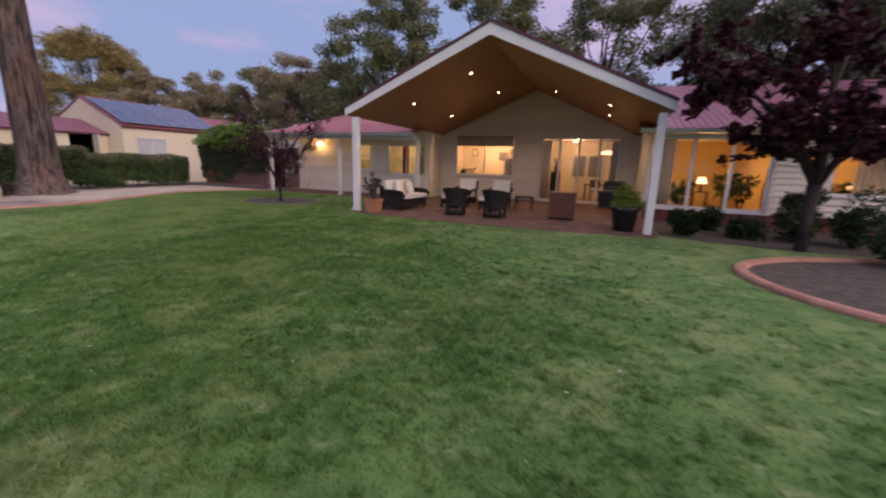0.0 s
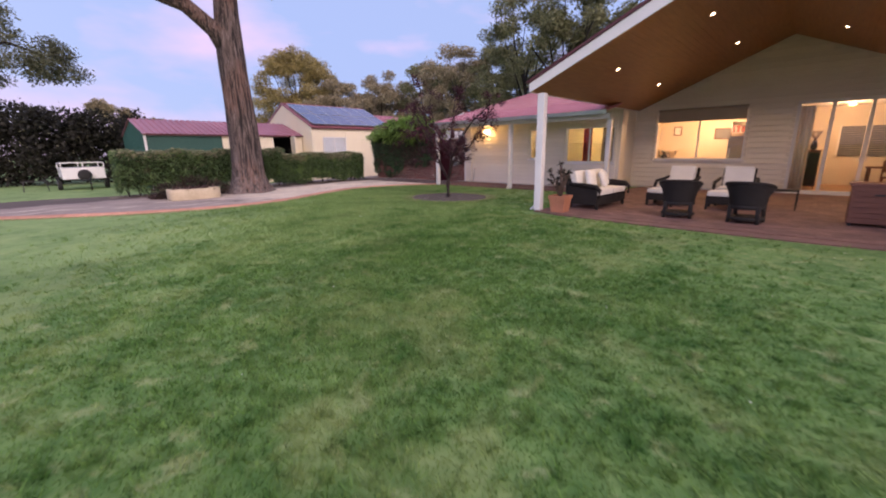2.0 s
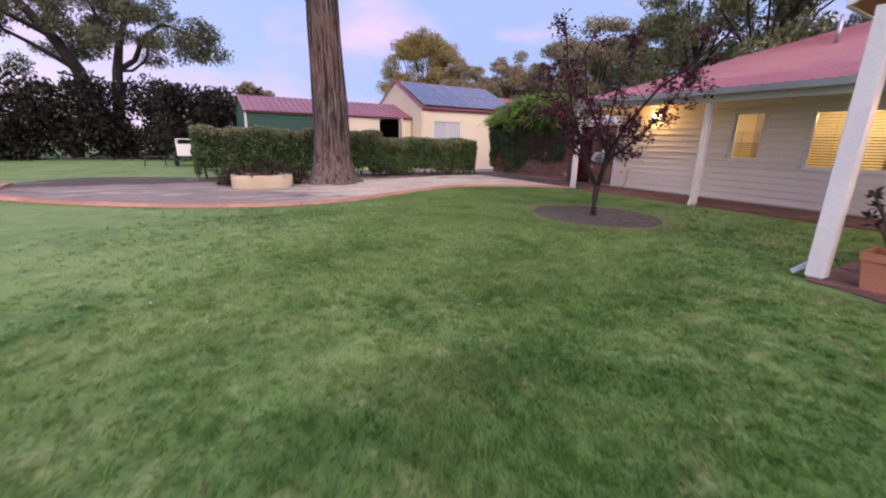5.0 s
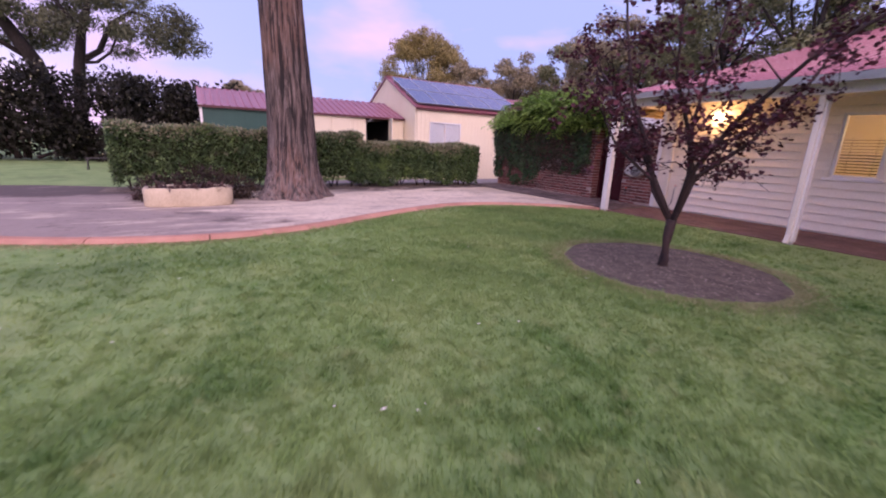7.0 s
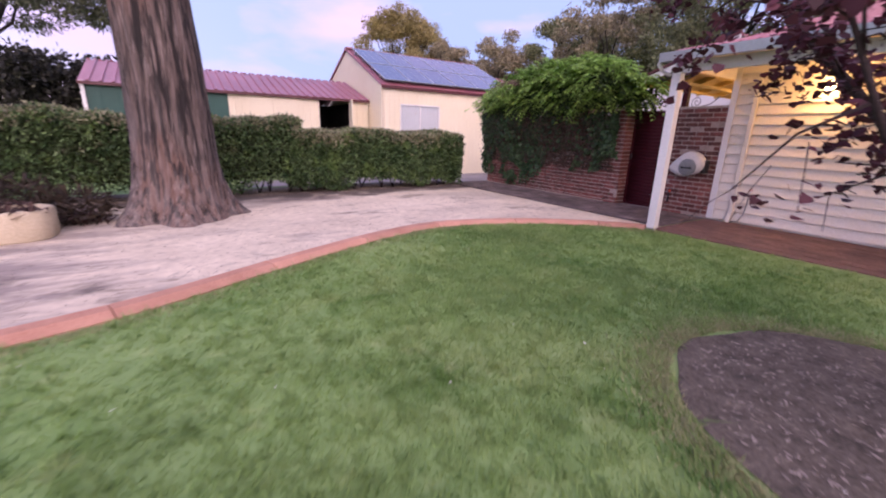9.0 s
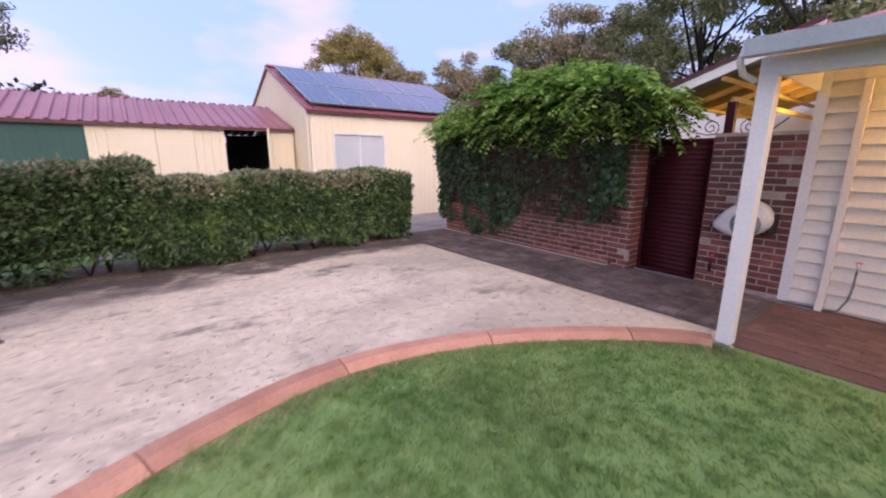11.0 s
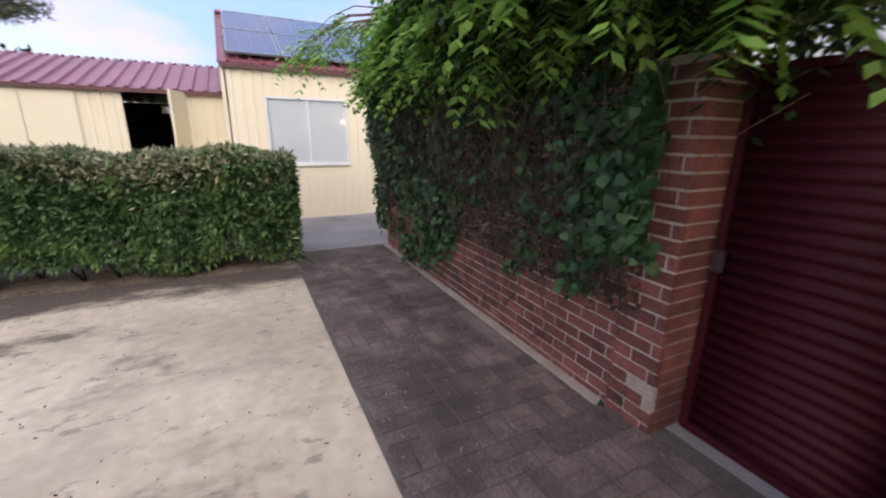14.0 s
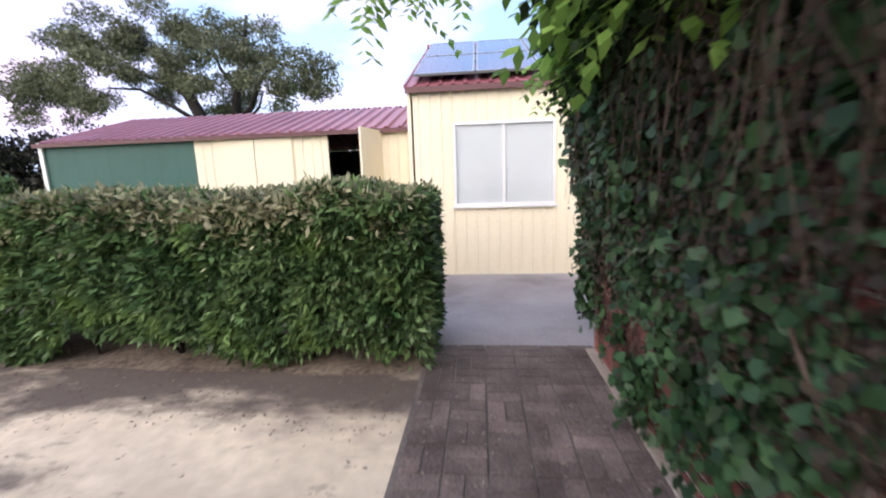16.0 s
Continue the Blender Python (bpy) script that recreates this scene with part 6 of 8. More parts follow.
# ---- plants ----
def hedge(name, x0, x1, y0, y1, top, seed, label, count, z0=0.0):
    rng = np.random.default_rng(seed)
    t = thing(name, ((x0 + x1) / 2, (y0 + y1) / 2, fall((x0 + x1) / 2)), label, "hedge")
    # near-black block added inside, standing in for shade between the leaves
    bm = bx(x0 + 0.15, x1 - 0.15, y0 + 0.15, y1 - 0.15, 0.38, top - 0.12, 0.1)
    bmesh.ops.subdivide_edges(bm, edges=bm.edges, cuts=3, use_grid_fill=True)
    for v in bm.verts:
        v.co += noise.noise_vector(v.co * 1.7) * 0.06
    shade_core = part("shade_core", bm, M_HEDGECORE, t)
    shade_core.matrix_parent_inverse = t.matrix_basis.inverted()
    # leaf points over front, back, ends and top, bulging with noise
    areas = [(y1 - y0) * top, (y1 - y0) * top * 0.5, (x1 - x0) * top, (x1 - x0) * top, (x1 - x0) * (y1 - y0)]
    k = rng.choice(5, count, p=np.array(areas) / sum(areas))
    u, v, w = rng.random(count), rng.random(count), rng.random(count)
    inward = np.abs(rng.normal(size=count)) * 0.07
    P = np.zeros((count, 3))
    N = np.zeros((count, 3))
    P[:, 1] = y0 + u * (y1 - y0)
    foot = 0.20 + 0.09 * np.sin(P[:, 1] * 2.1 + seed) + 0.06 * np.sin(P[:, 1] * 5.7)
    P[:, 2] = z0 + foot + (top - foot) * v ** 0.85
    P[:, 0] = x0 + w * (x1 - x0)
    N[:, 2] = 0.2
    for f, ax, val, sg in ((0, 0, x1, 1), (1, 0, x0, -1), (2, 1, y0, -1), (3, 1, y1, 1), (4, 2, top, 1)):
        s = k == f
        P[s, ax] = val - sg * inward[s]
        N[s, ax] += sg
    P[:, 2] += 0.04 * np.sin(P[:, 1] * 3.1) + 0.03 * np.sin(P[:, 1] * 7.7 + 1)
    bulge = 0.05 * np.sin(P[:, 1] * 2.3 + P[:, 2] * 3) + np.array([0.10 * noise.noise(Vector((b * 2.6, c * 3.4, seed))) + 0.07 * noise.noise(Vector((b * 7.0, c * 8.0, seed))) for b, c in zip(P[:, 1], P[:, 2])])
    taper = np.clip(0.45 - P[:, 2], 0, 1) * 0.35
    P[:, 0] += np.where(N[:, 0] > 0.5, bulge - taper, 0)
    Q = leaf_quads(rng, P, 0.105, 0.038, 0.85, 0, N)
    ob = fast_mesh("leaves", Q, 4, M_HEDGE, t)
    ob.matrix_parent_inverse = t.matrix_basis.inverted()
    ob["kind"] = "stuff"
    m = count // 7
    T = np.stack([rng.uniform(x0, x1 + 0.02, m), rng.uniform(y0, y1, m), np.full(m, top) + rng.normal(size=m) * 0.03], 1)
    face = rng.random(m) < 0.35
    T[face, 0] = x1 + rng.normal(size=int(face.sum())) * 0.04
    T[face, 2] -= np.abs(rng.normal(size=int(face.sum()))) * 0.12
    T[:, 2] += 0.04 * np.sin(T[:, 1] * 3.1) + 0.03 * np.sin(T[:, 1] * 7.7 + 1)
    ob = fast_mesh("clipped_tip_growth", leaf_quads(rng, T, 0.09, 0.03, -0.3), 4, M_DRYTIP, t)
    ob.matrix_parent_inverse = t.matrix_basis.inverted()
    ob["kind"] = "stuff"
    # stems
    bm = bmesh.new()
    for i in range(int((y1 - y0) / 0.35)):
        y = y0 + 0.2 + i * 0.35 + rng.uniform(-0.1, 0.1)
        x = (x0 + x1) / 2 + rng.uniform(-0.2, 0.25)
        for _ in range(3):
            tube(bm, [(x, y, z0), (x + rng.uniform(-0.15, 0.15), y + rng.uniform(-0.15, 0.15), 0.3), (x + rng.uniform(-0.25, 0.25), y + rng.uniform(-0.25, 0.25), 0.6)], [0.018, 0.014, 0.008], 5)
    st = part("stem_tangle", bm, M_TWIG, t)
    st.matrix_parent_inverse = t.matrix_basis.inverted()
    return t


hedge("tall_hedge", -21.75, -20.75, 4.55, 10.95, 1.66, 11, "tall clipped dark green hedge beside the sand", 34000)
hedge("clipped_hedge", -21.75, -20.72, 10.75, 15.45, 1.43, 12, "lower clipped green hedge ending at the brick path", 68000)


def tree(name, base, trunk, limbs, crown, leaf, count, size, seed, label, bark=None, flat=0.0, droop=0.5, hollow=0.35, sides=9, wob=0.1):
    """trunk: points and radii; limbs: lists of points with two radii; crown: blobs (centre, radii)."""
    rng = np.random.default_rng(seed)
    t = thing(name, base, label, "tree")
    bm = tube(bmesh.new(), trunk[0], trunk[1], sides, wob)
    part("trunk", bm, bark or M_GUMLIMB, t)
    for pts, r0, r1 in limbs:
        k = len(pts)
        part("limb", tube(bmesh.new(), pts, [r0 + (r1 - r0) * i / (k - 1) for i in range(k)], 7, 0.08), bark or M_GUMLIMB, t)
    if count:
        P, U = blob_points(rng, crown, count, hollow)
        Q = leaf_quads(rng, P, size[0], size[1], droop, flat)
        ob = fast_mesh("crown", Q, 4, leaf, t)
        ob["kind"] = "stuff"
    return t


def gum(name, x, y, h, spread, seed, leaf, label, count=9000, leafsize=(0.42, 0.2), trunk_r=0.35, clumps=26, bare=0.35):
    """A far eucalypt: forking trunk, limbs out to separate clumps of leaves with sky between."""
    rng = np.random.default_rng(seed)
    trunk = [[(0, 0, -0.2), (rng.uniform(-0.3, 0.3), rng.uniform(-0.3, 0.3), h * 0.3), (rng.uniform(-0.6, 0.6), rng.uniform(-0.6, 0.6), h * 0.6)], [trunk_r, trunk_r * 0.75, trunk_r * 0.4]]
    crown, limbs = [], []
    for i in range(clumps):
        a = rng.uniform(0, 2 * math.pi)
        zz = rng.uniform(bare, 1.0)
        rr = spread * math.sqrt(rng.uniform(0.02, 1)) * math.sin(min(1, (zz - bare * 0.6) / (1 - bare * 0.6)) * 2.4 + 0.35)
        c = (math.cos(a) * rr, math.sin(a) * rr, zz * h)
        r = spread * rng.uniform(0.12, 0.27)
        crown.append((c, (r, r, r * rng.uniform(0.55, 0.8))))
        if i % 4 == 0:
            s = rng.uniform(0.25, 0.55)
            st = Vector(trunk[0][1]).lerp(Vector(trunk[0][2]), min(1, max(0, (s - 0.3) / 0.3)))
            mid = st.lerp(Vector(c), 0.55) + Vector((rng.uniform(-0.6, 0.6), rng.uniform(-0.6, 0.6), rng.uniform(-0.2, 0.8)))
            limbs.append(([st, mid, c], trunk_r * 0.35, trunk_r * 0.08))
    return tree(name, (x, y, 0), trunk, limbs, crown, leaf, count, leafsize, seed, label)


# the big gum in the sand: flared base, one heavy limb, a second fork out of sight
gx, gy = -19.0, 8.45
rng = np.random.default_rng(5)
bt = thing("gum_tree", (gx, gy, 0), "massive old gum tree with ridged grey-brown bark rising from the sand", "tree")
bm = bmesh.new()
prof = [(-0.15, 1.02), (0.0, 0.88), (0.12, 0.78), (0.3, 0.69), (0.6, 0.62), (1.0, 0.575), (1.6, 0.545), (2.4, 0.525), (3.4, 0.50), (4.6, 0.47), (5.6, 0.45), (6.6, 0.40), (8, 0.36), (10, 0.3), (13, 0.18)]
prof2 = []
for (za, ra), (zb, rb) in zip(prof, prof[1:]):
    kk = max(1, int((zb - za) / 0.22))
    prof2 += [(za + (zb - za) * i / kk, ra + (rb - ra) * i / kk) for i in range(kk)]
rings = []
for z, r in prof2:
    ring = []
    for k in range(168):
        a = 2 * math.pi * k / 168
        lobes = 1 + 0.20 * max(0, 1 - z / 0.9) * (math.sin(a * 5 + 0.7) * 0.6 + math.sin(a * 8 + 2) * 0.4)
        ridge = 1 + 0.045 * noise.noise(Vector((math.cos(a) * 5.0, math.sin(a) * 5.0, z * 0.5))) + 0.055 * abs(noise.noise(Vector((math.cos(a) * 11, math.sin(a) * 11, z * 0.7)))) + 0.05 * abs(noise.noise(Vector((math.cos(a) * 24, math.sin(a) * 24, z * 0.9))))
        lean = Vector((0.0, 0.05 * math.sin(z * 0.9), 0))
        ring.append(bm.verts.new(Vector((math.cos(a), math.sin(a), 0)) * r * lobes * ridge + Vector((0, 0, z)) + lean))
    rings.append(ring)
for a, b in zip(rings, rings[1:]):
    for k in range(168):
        bm.faces.new((a[k], a[(k + 1) % 168], b[(k + 1) % 168], b[k])).smooth = True
part("trunk", bm, M_BARK, bt)
limb = [(0.0, -0.1, 5.35), (0.0, -0.55, 6.0), (0.0, -1.4, 6.62), (0.1, -2.5, 6.8), (0.2, -3.6, 6.9), (0.2, -5.5, 7.5)]
part("limb", tube(bmesh.new(), limb, [0.36, 0.29, 0.25, 0.22, 0.19, 0.1], 14, 0.12), M_BARK, bt)
# unseen crown above the view, thickened to shade the tall hedge and sand
P, U = blob_points(rng, [((rng.uniform(-5, 5), rng.uniform(-7, 5), rng.uniform(11.2, 14.8)), rng.uniform(1.2, 2.2)) for i in range(26)], 24000, 0.3)
fast_mesh("crown", leaf_quads(rng, P, 0.3, 0.1, 0.6), 4, M_GUM, bt)["kind"] = "stuff"

FAR = [
    # x, y, height, spread, leaf, count, clumps, bare
    (-62, 34.6, 16.4, 6.4, M_GUMGOLD, 34000, 90, 0.05), (-54, 36, 11, 4.5, M_PALEGUM, 8000, 26, 0.3), (-48, 40, 11.5, 5, M_PALEGUM, 8000, 26, 0.3),
    (-41, 42, 12, 5, M_GUM, 9000, 30, 0.25), (-35, 40, 12.5, 5.5, M_PALEGUM, 9000, 30, 0.25), (-30, 46, 15, 6, M_GUM, 9000, 30, 0.3), (-24, 38, 15, 5.5, M_GUM, 11000, 32, 0.3),
    (-18, 34, 15.5, 5.5, M_GUM, 12000, 34, 0.3), (-12, 40, 17, 6, M_GUM, 11000, 32, 0.3), (-7, 34, 15, 5, M_GUM, 10000, 30, 0.3), (-1, 40, 16, 6, M_GUM, 10000, 30, 0.3),
    (5, 36, 14.5, 5.5, M_GUM, 10000, 30, 0.3), (9, 30, 14.5, 5, M_GUMDARK, 11000, 34, 0.2), (14.5, 29, 15.5, 5, M_GUMDARK, 11000, 34, 0.2), (11, 40, 17, 6.5, M_GUM, 11000, 32, 0.3), (17, 34, 17, 6, M_GUM, 11000, 32, 0.25), (25, 32, 16, 6, M_GUM, 9000, 30, 0.25),
    (-58, 44, 10.5, 5, M_PALEGUM, 8000, 30, 0.2), (-52, 46, 11, 5, M_PALEGUM, 8000, 30, 0.2), (-45, 47, 11.5, 5, M_PALEGUM, 8000, 30, 0.2), (-44, 36, 9.6, 4.5, M_PALEGUM, 9000, 30, 0.2),
    (-38, 47, 12, 5.5, M_PALEGUM, 9000, 30, 0.2), (-50, 33, 9.2, 4.5, M_PALEGUM, 9000, 30, 0.2), (-32, 43, 12.5, 5.5, M_GUM, 10000, 32, 0.2), (-62, 10.9, 7.2, 3.3, M_PALEGUM, 9000, 34, 0.05), (-63, 15.4, 5.7, 2.5, M_GUM, 5000, 20, 0.05),
]
for i, (x, y, h, sp, leaf, cnt, cl, bare) in enumerate(FAR):
    gum("gum_tree", x, y, h, sp, 100 + i, leaf, {"golden_gum_leaf": "tall gum tree with golden-green crown behind the shed", "pale_gum_leaf": "pale dry gum tree beyond the sheds"}.get(leaf.name, "tall dark green gum tree with airy crown behind the roofs"), int(cnt * 1.9), (0.34, 0.12), 0.28, int(cl * 1.7), bare * 0.75)

# the wide twin-trunked gum over the boundary bushes
rng = np.random.default_rng(210)
A = [(0, 0.2, 0), (0, 0.1, 2.6), (0, -0.6, 5.6), (-0.1, -1.6, 7.6), (0, -3.0, 9.6), (0, -4.6, 11.5)]
B = [(0, 0.8, 0.2), (0, 1.2, 3.0), (0, 1.5, 5.8), (0.2, 1.9, 7.6), (0.3, 2.6, 9.6), (0.1, 3.0, 12.0)]
crown, limbs = [], [(B, 0.44, 0.10), ([A[3], (0.2, -3.4, 8.6), (0.3, -5.6, 9.6), (0.2, -8.0, 9.9)], 0.18, 0.05), ([A[2], (0.4, -2.6, 7.0), (0.5, -4.4, 8.0), (0.5, -6.6, 8.2)], 0.16, 0.05),
                    ([B[2], (0, 2.6, 6.6), (0, 3.4, 8.3), (0.1, 4.6, 9.2), (0.2, 6.0, 8.8), (0.1, 7.4, 8.5), (0, 8.6, 8.9)], 0.2, 0.02), ([B[2], (0.1, 2.4, 5.9), (0.1, 3.2, 6.6), (0.1, 3.6, 7.6)], 0.12, 0.05),
                    ([B[3], (0.2, 1.0, 9.0), (0.1, 0.2, 11.0)], 0.15, 0.05)]
for i in range(96):
    a = rng.uniform(0, 6.28)
    q = math.sqrt(rng.random())
    c = (math.cos(a) * q * 4.5, math.sin(a) * q * 10.5 - 2.6, 8.3 + 4.8 * (1 - q * q) * rng.uniform(0.0, 1.0) + rng.uniform(-2.2, 0.8) * q)
    crown.append((c, (rng.uniform(0.7, 1.3), rng.uniform(0.8, 1.5), rng.uniform(0.5, 0.95))))
tree("gum_tree", (-43.4, -1.2, -0.13), [A, [0.62, 0.5, 0.42, 0.34, 0.24, 0.1]], limbs, crown, M_GUMDARK, 58000, (0.27, 0.085), 211, "wide old gum tree with heavy dark limbs above the boundary bushes")


def bush(name, x, y, blobs, leaf, count, size, seed, label, category="bush", z=0.0, droop=0.2, stems=4, height=0.5):
    rng = np.random.default_rng(seed)
    t = thing(name, (x, y, z), label, category)
    P, U = blob_points(rng, blobs, count, 0.5)
    fast_mesh("foliage", leaf_quads(rng, P, size[0], size[1], droop, 0, U * 0.6), 4, leaf, t)["kind"] = "stuff"
    bm = bmesh.new()
    for i in range(stems):
        c = blobs[i % len(blobs)][0]
        tube(bm, [(c[0] * 0.2, c[1] * 0.2, 0), (c[0] * 0.7 + rng.uniform(-.1, .1) * height, c[1] * 0.7, c[2] * 0.5), tuple(c)], [0.03 * height + 0.01, 0.02 * height + 0.008, 0.01], 6)
    part("stem_tangle", bm, M_TWIG, t)["kind"] = "stuff"
    if category == "bush":
        P, U = blob_points(rng, blobs, 260, 0.95)
        fast_mesh("blossom", leaf_quads(rng, P, 0.13, 0.10, 0.0), 4, M_DRYTIP, t)["kind"] = "stuff"
    return t


rng = np.random.default_rng(40)
for i in range(9):
    y = -16 + i * 2.9
    x = -37.5 + rng.uniform(-1, 1)
    bl = [((rng.uniform(-1.6, 1.6), rng.uniform(-1.8, 1.8), rng.uniform(0.6, 4.0)), rng.uniform(0.8, 1.4)) for k in range(16)]
    bush("tall_bush", x, y, bl, M_BUSH, 7000, (0.26, 0.15), 400 + i, "tall dense dark bush along the boundary", stems=6, height=3)

bush("dry_bush", -18.95, 6.35, [((0, -0.7, 0.28), (0.28, 0.5, 0.26)), ((0, 0.1, 0.40), (0.3, 0.6, 0.32)), ((0.05, 0.8, 0.26), (0.28, 0.5, 0.24))], M_DRYBROWN, 1500, (0.20, 0.035), 71, "tangle of dry red-brown stems behind the stone trough", "shrub", 0.0, -0.2, 14, 0.3)

# ---- ivy and wisteria over the garden wall ----
def lobed(rng, P, N, size, n=6):
    """Five-pointed flat-lying leaves facing along N."""
    k = len(P)
    N = unit(N + rng.normal(size=(k, 3)) * 0.42)
    U = unit(np.cross(N, rng.normal(size=(k, 3)) * 0.5 + (0, 0, -1)))
    D = np.cross(N, U)
    D *= np.sign(-D[:, 2:3] + 1e-6)
    S = size * rng.uniform(0.55, 1.3, (k, 1))
    shape = [(0.0, -0.30), (0.46, -0.34), (0.52, 0.12), (0.0, 0.72), (-0.52, 0.12), (-0.46, -0.34)]
    return np.stack([P + (U * a + D * b + N * (-0.14 * abs(a))) * S for a, b in shape], 1)


rng = np.random.default_rng(77)
ivy = thing("ivy", (-18.9, 16.8, 0.0), "dark green ivy climbing and hanging over the brick wall", "ivy")
count = 19000
x = rng.uniform(-21.35, -16.6, count)
z = 0.08 + 1.95 * rng.random(count) ** 0.72
cov = np.array([noise.noise(Vector((a * 0.9, b * 1.1, 4.2))) + 0.6 * noise.noise(Vector((a * 2.6, b * 2.2, 9.1))) for a, b in zip(x, z)])
hang = 0.55 + 0.45 * np.sin(x * 1.9 + 0.6) * 0.6
low_limit = np.interp(x, [-21.3, -20.4, -20.0, -19.4, -19.1, -18.0, -17.3, -16.7], [0.45, 0.45, 0.12, 0.14, 0.60, 0.78, 0.80, 0.55]) + 0.13 * np.sin(x * 5.7)
keep = (z > low_limit + rng.normal(size=count) * 0.12) & (cov > -0.22 + np.clip(1.15 - z, 0, 1) * 0.3 + np.where((x > -18.7) & (z < 1.1), 0.15, 0) - np.where(z > 1.15, 0.35, 0))
keep &= rng.random(count) < np.interp(x, [-21.3, -20.6, -19.9, -19.2, -18.6, -17.5, -17.1, -16.6], [0.9, 0.6, 0.95, 0.65, 0.30, 0.26, 0.9, 1.0]) * np.where((z > 1.2) & (x < -17.2) & (x > -20.8), 0.34, 1.0)
x, z, cov = x[keep], z[keep], cov[keep]
y = 16.85 - 0.03 - np.abs(rng.normal(size=len(x))) * 0.06 - np.clip(z - 1.1, 0, 1) * 0.16 - np.clip(cov, 0, 1) * 0.16
P = np.stack([x, y, z], 1) - np.array([-18.9, 16.8, 0.0])
N = np.tile([0.0, -1.0, 0.35], (len(P), 1))
fast_mesh("ivy_leaves", lobed(rng, P, N, 0.064), 6, M_IVY, ivy)["kind"] = "stuff"
# the far end of the wall and its corner
n2 = 1600
P2 = np.stack([-21.22 - np.abs(rng.normal(size=n2)) * 0.07, rng.uniform(16.72, 17.1, n2), 0.3 + 1.7 * rng.random(n2)], 1) - np.array([-18.9, 16.8, 0.0])
fast_mesh("corner_leaves", lobed(rng, P2, np.tile([-1.0, -0.3, 0.3], (n2, 1)), 0.056), 6, M_IVY, ivy)["kind"] = "stuff"
n3 = 7500
x3, z3 = rng.uniform(-21.2, -16.65, n3), 0.75 + 1.2 * rng.random(n3)
P3 = np.stack([x3, 16.80 - np.abs(rng.normal(size=n3)) * 0.07 - np.clip(z3 - 1.1, 0, 1) * 0.12, z3], 1) - np.array([-18.9, 16.8, 0.0])
fast_mesh("dead_leaves", lobed(rng, P3, np.tile([0.0, -1.0, 0.1], (n3, 1)), 0.028), 6, M_DRYBROWN, ivy)["kind"] = "stuff"
bm = bmesh.new()
for i in range(420):
    xa = rng.uniform(-21.1, -16.8)
    pts, zz, xx = [], (rng.uniform(0.0, 0.4) if i % 5 == 0 else rng.uniform(0.6, 1.2)), xa
    while zz < 1.95:
        pts.append((xx + 18.9, 16.825 - rng.uniform(0, 0.09) * (zz > 0.8) - 16.8, zz))
        zz += rng.uniform(0.12, 0.25)
        xx += rng.normal() * 0.12
    if len(pts) > 2:
        tube(bm, pts, [(0.008 if i % 9 == 0 else 0.003) * (1 - 0.6 * j / len(pts)) for j in range(len(pts))], 5)
part("stem_tangle", bm, M_STEM, ivy)["kind"] = "stuff"

wis = thing("wisteria", (-18.9, 16.8, 1.95), "bright green wisteria mounded on top of the garden wall", "vine")


def pinnate(rng, starts, dirs, length, pairs, leaf, width):
    """Compound leaves: drooping midribs with leaflets in pairs."""
    out = []
    k = len(starts)
    d = unit(dirs)
    L = length * rng.uniform(0.65, 1.25, (k, 1))
    side = unit(np.cross(d, (0, 0, 1.0)) + 1e-4)
    for j in range(pairs):
        s = (j + 1) / pairs
        p = starts + d * L * s + np.array([0, 0, -1.0]) * L * 0.55 * s * s
        tang = unit(d + np.array([0, 0, -1.1]) * s)
        for sg in (-1, 1):
            v = unit(side * sg + tang * 0.55 + (0, 0, -0.25) + rng.normal(size=(k, 3)) * 0.12)
            w = np.cross(v, unit(np.cross(v, (0, 0, 1.0)) + rng.normal(size=(k, 3)) * 0.25))
            w = unit(np.cross(v, w))
            ll = leaf * rng.uniform(0.8, 1.15, (k, 1)) * (1 - 0.25 * abs(s - 0.5))
            out.append(np.stack([p, p + v * ll * 0.4 + w * width / 2, p + v * ll, p + v * ll * 0.4 - w * width / 2], 1))
    return np.concatenate(out)


WBLOBS = [((-2.45, 0.2, 0.32), (0.42, 0.36, 0.36)), ((-1.85, 0.2, 0.50), (0.6, 0.45, 0.5)), ((-0.9, 0.1, 0.64), (0.8, 0.58, 0.58)), ((0.1, 0.1, 0.74), (0.85, 0.62, 0.60)),
          ((1.1, 0.1, 0.76), (0.8, 0.62, 0.56)), ((1.85, 0.1, 0.62), (0.62, 0.55, 0.48)), ((2.5, 0.1, 0.46), (0.45, 0.42, 0.30)), ((0.8, 0.5, 0.92), (1.0, 0.5, 0.42)),
          ((-0.2, -0.25, 0.40), (0.9, 0.34, 0.28)), ((1.2, -0.3, 0.46), (0.9, 0.36, 0.28)), ((-1.5, -0.05, 0.32), (0.65, 0.28, 0.26)), ((0.3, 0.0, 0.18), (1.6, 0.2, 0.18)), ((1.0, -0.3, 0.85), (1.0, 0.38, 0.32)), ((2.0, -0.5, 0.72), (0.75, 0.42, 0.28))]
P, U = blob_points(rng, WBLOBS, 4800, 0.62)
high = P[:, 2] > np.where(P[:, 1] < 0.1, 0.30, 0.05) + 0.06 * np.sin(P[:, 0] * 4.1)
P, U = P[high], U[high]
# low and downward leaves get the darkened copy: shade painted into colour
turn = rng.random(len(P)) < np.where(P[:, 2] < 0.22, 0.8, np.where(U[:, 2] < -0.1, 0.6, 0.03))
fast_mesh("shaded_leaves", pinnate(rng, P[turn], U[turn] + (0, 0, 0.1), 0.24, 5, 0.095, 0.040), 4, M_SHADELEAF, wis)["kind"] = "stuff"
P, U = P[~turn], U[~turn]
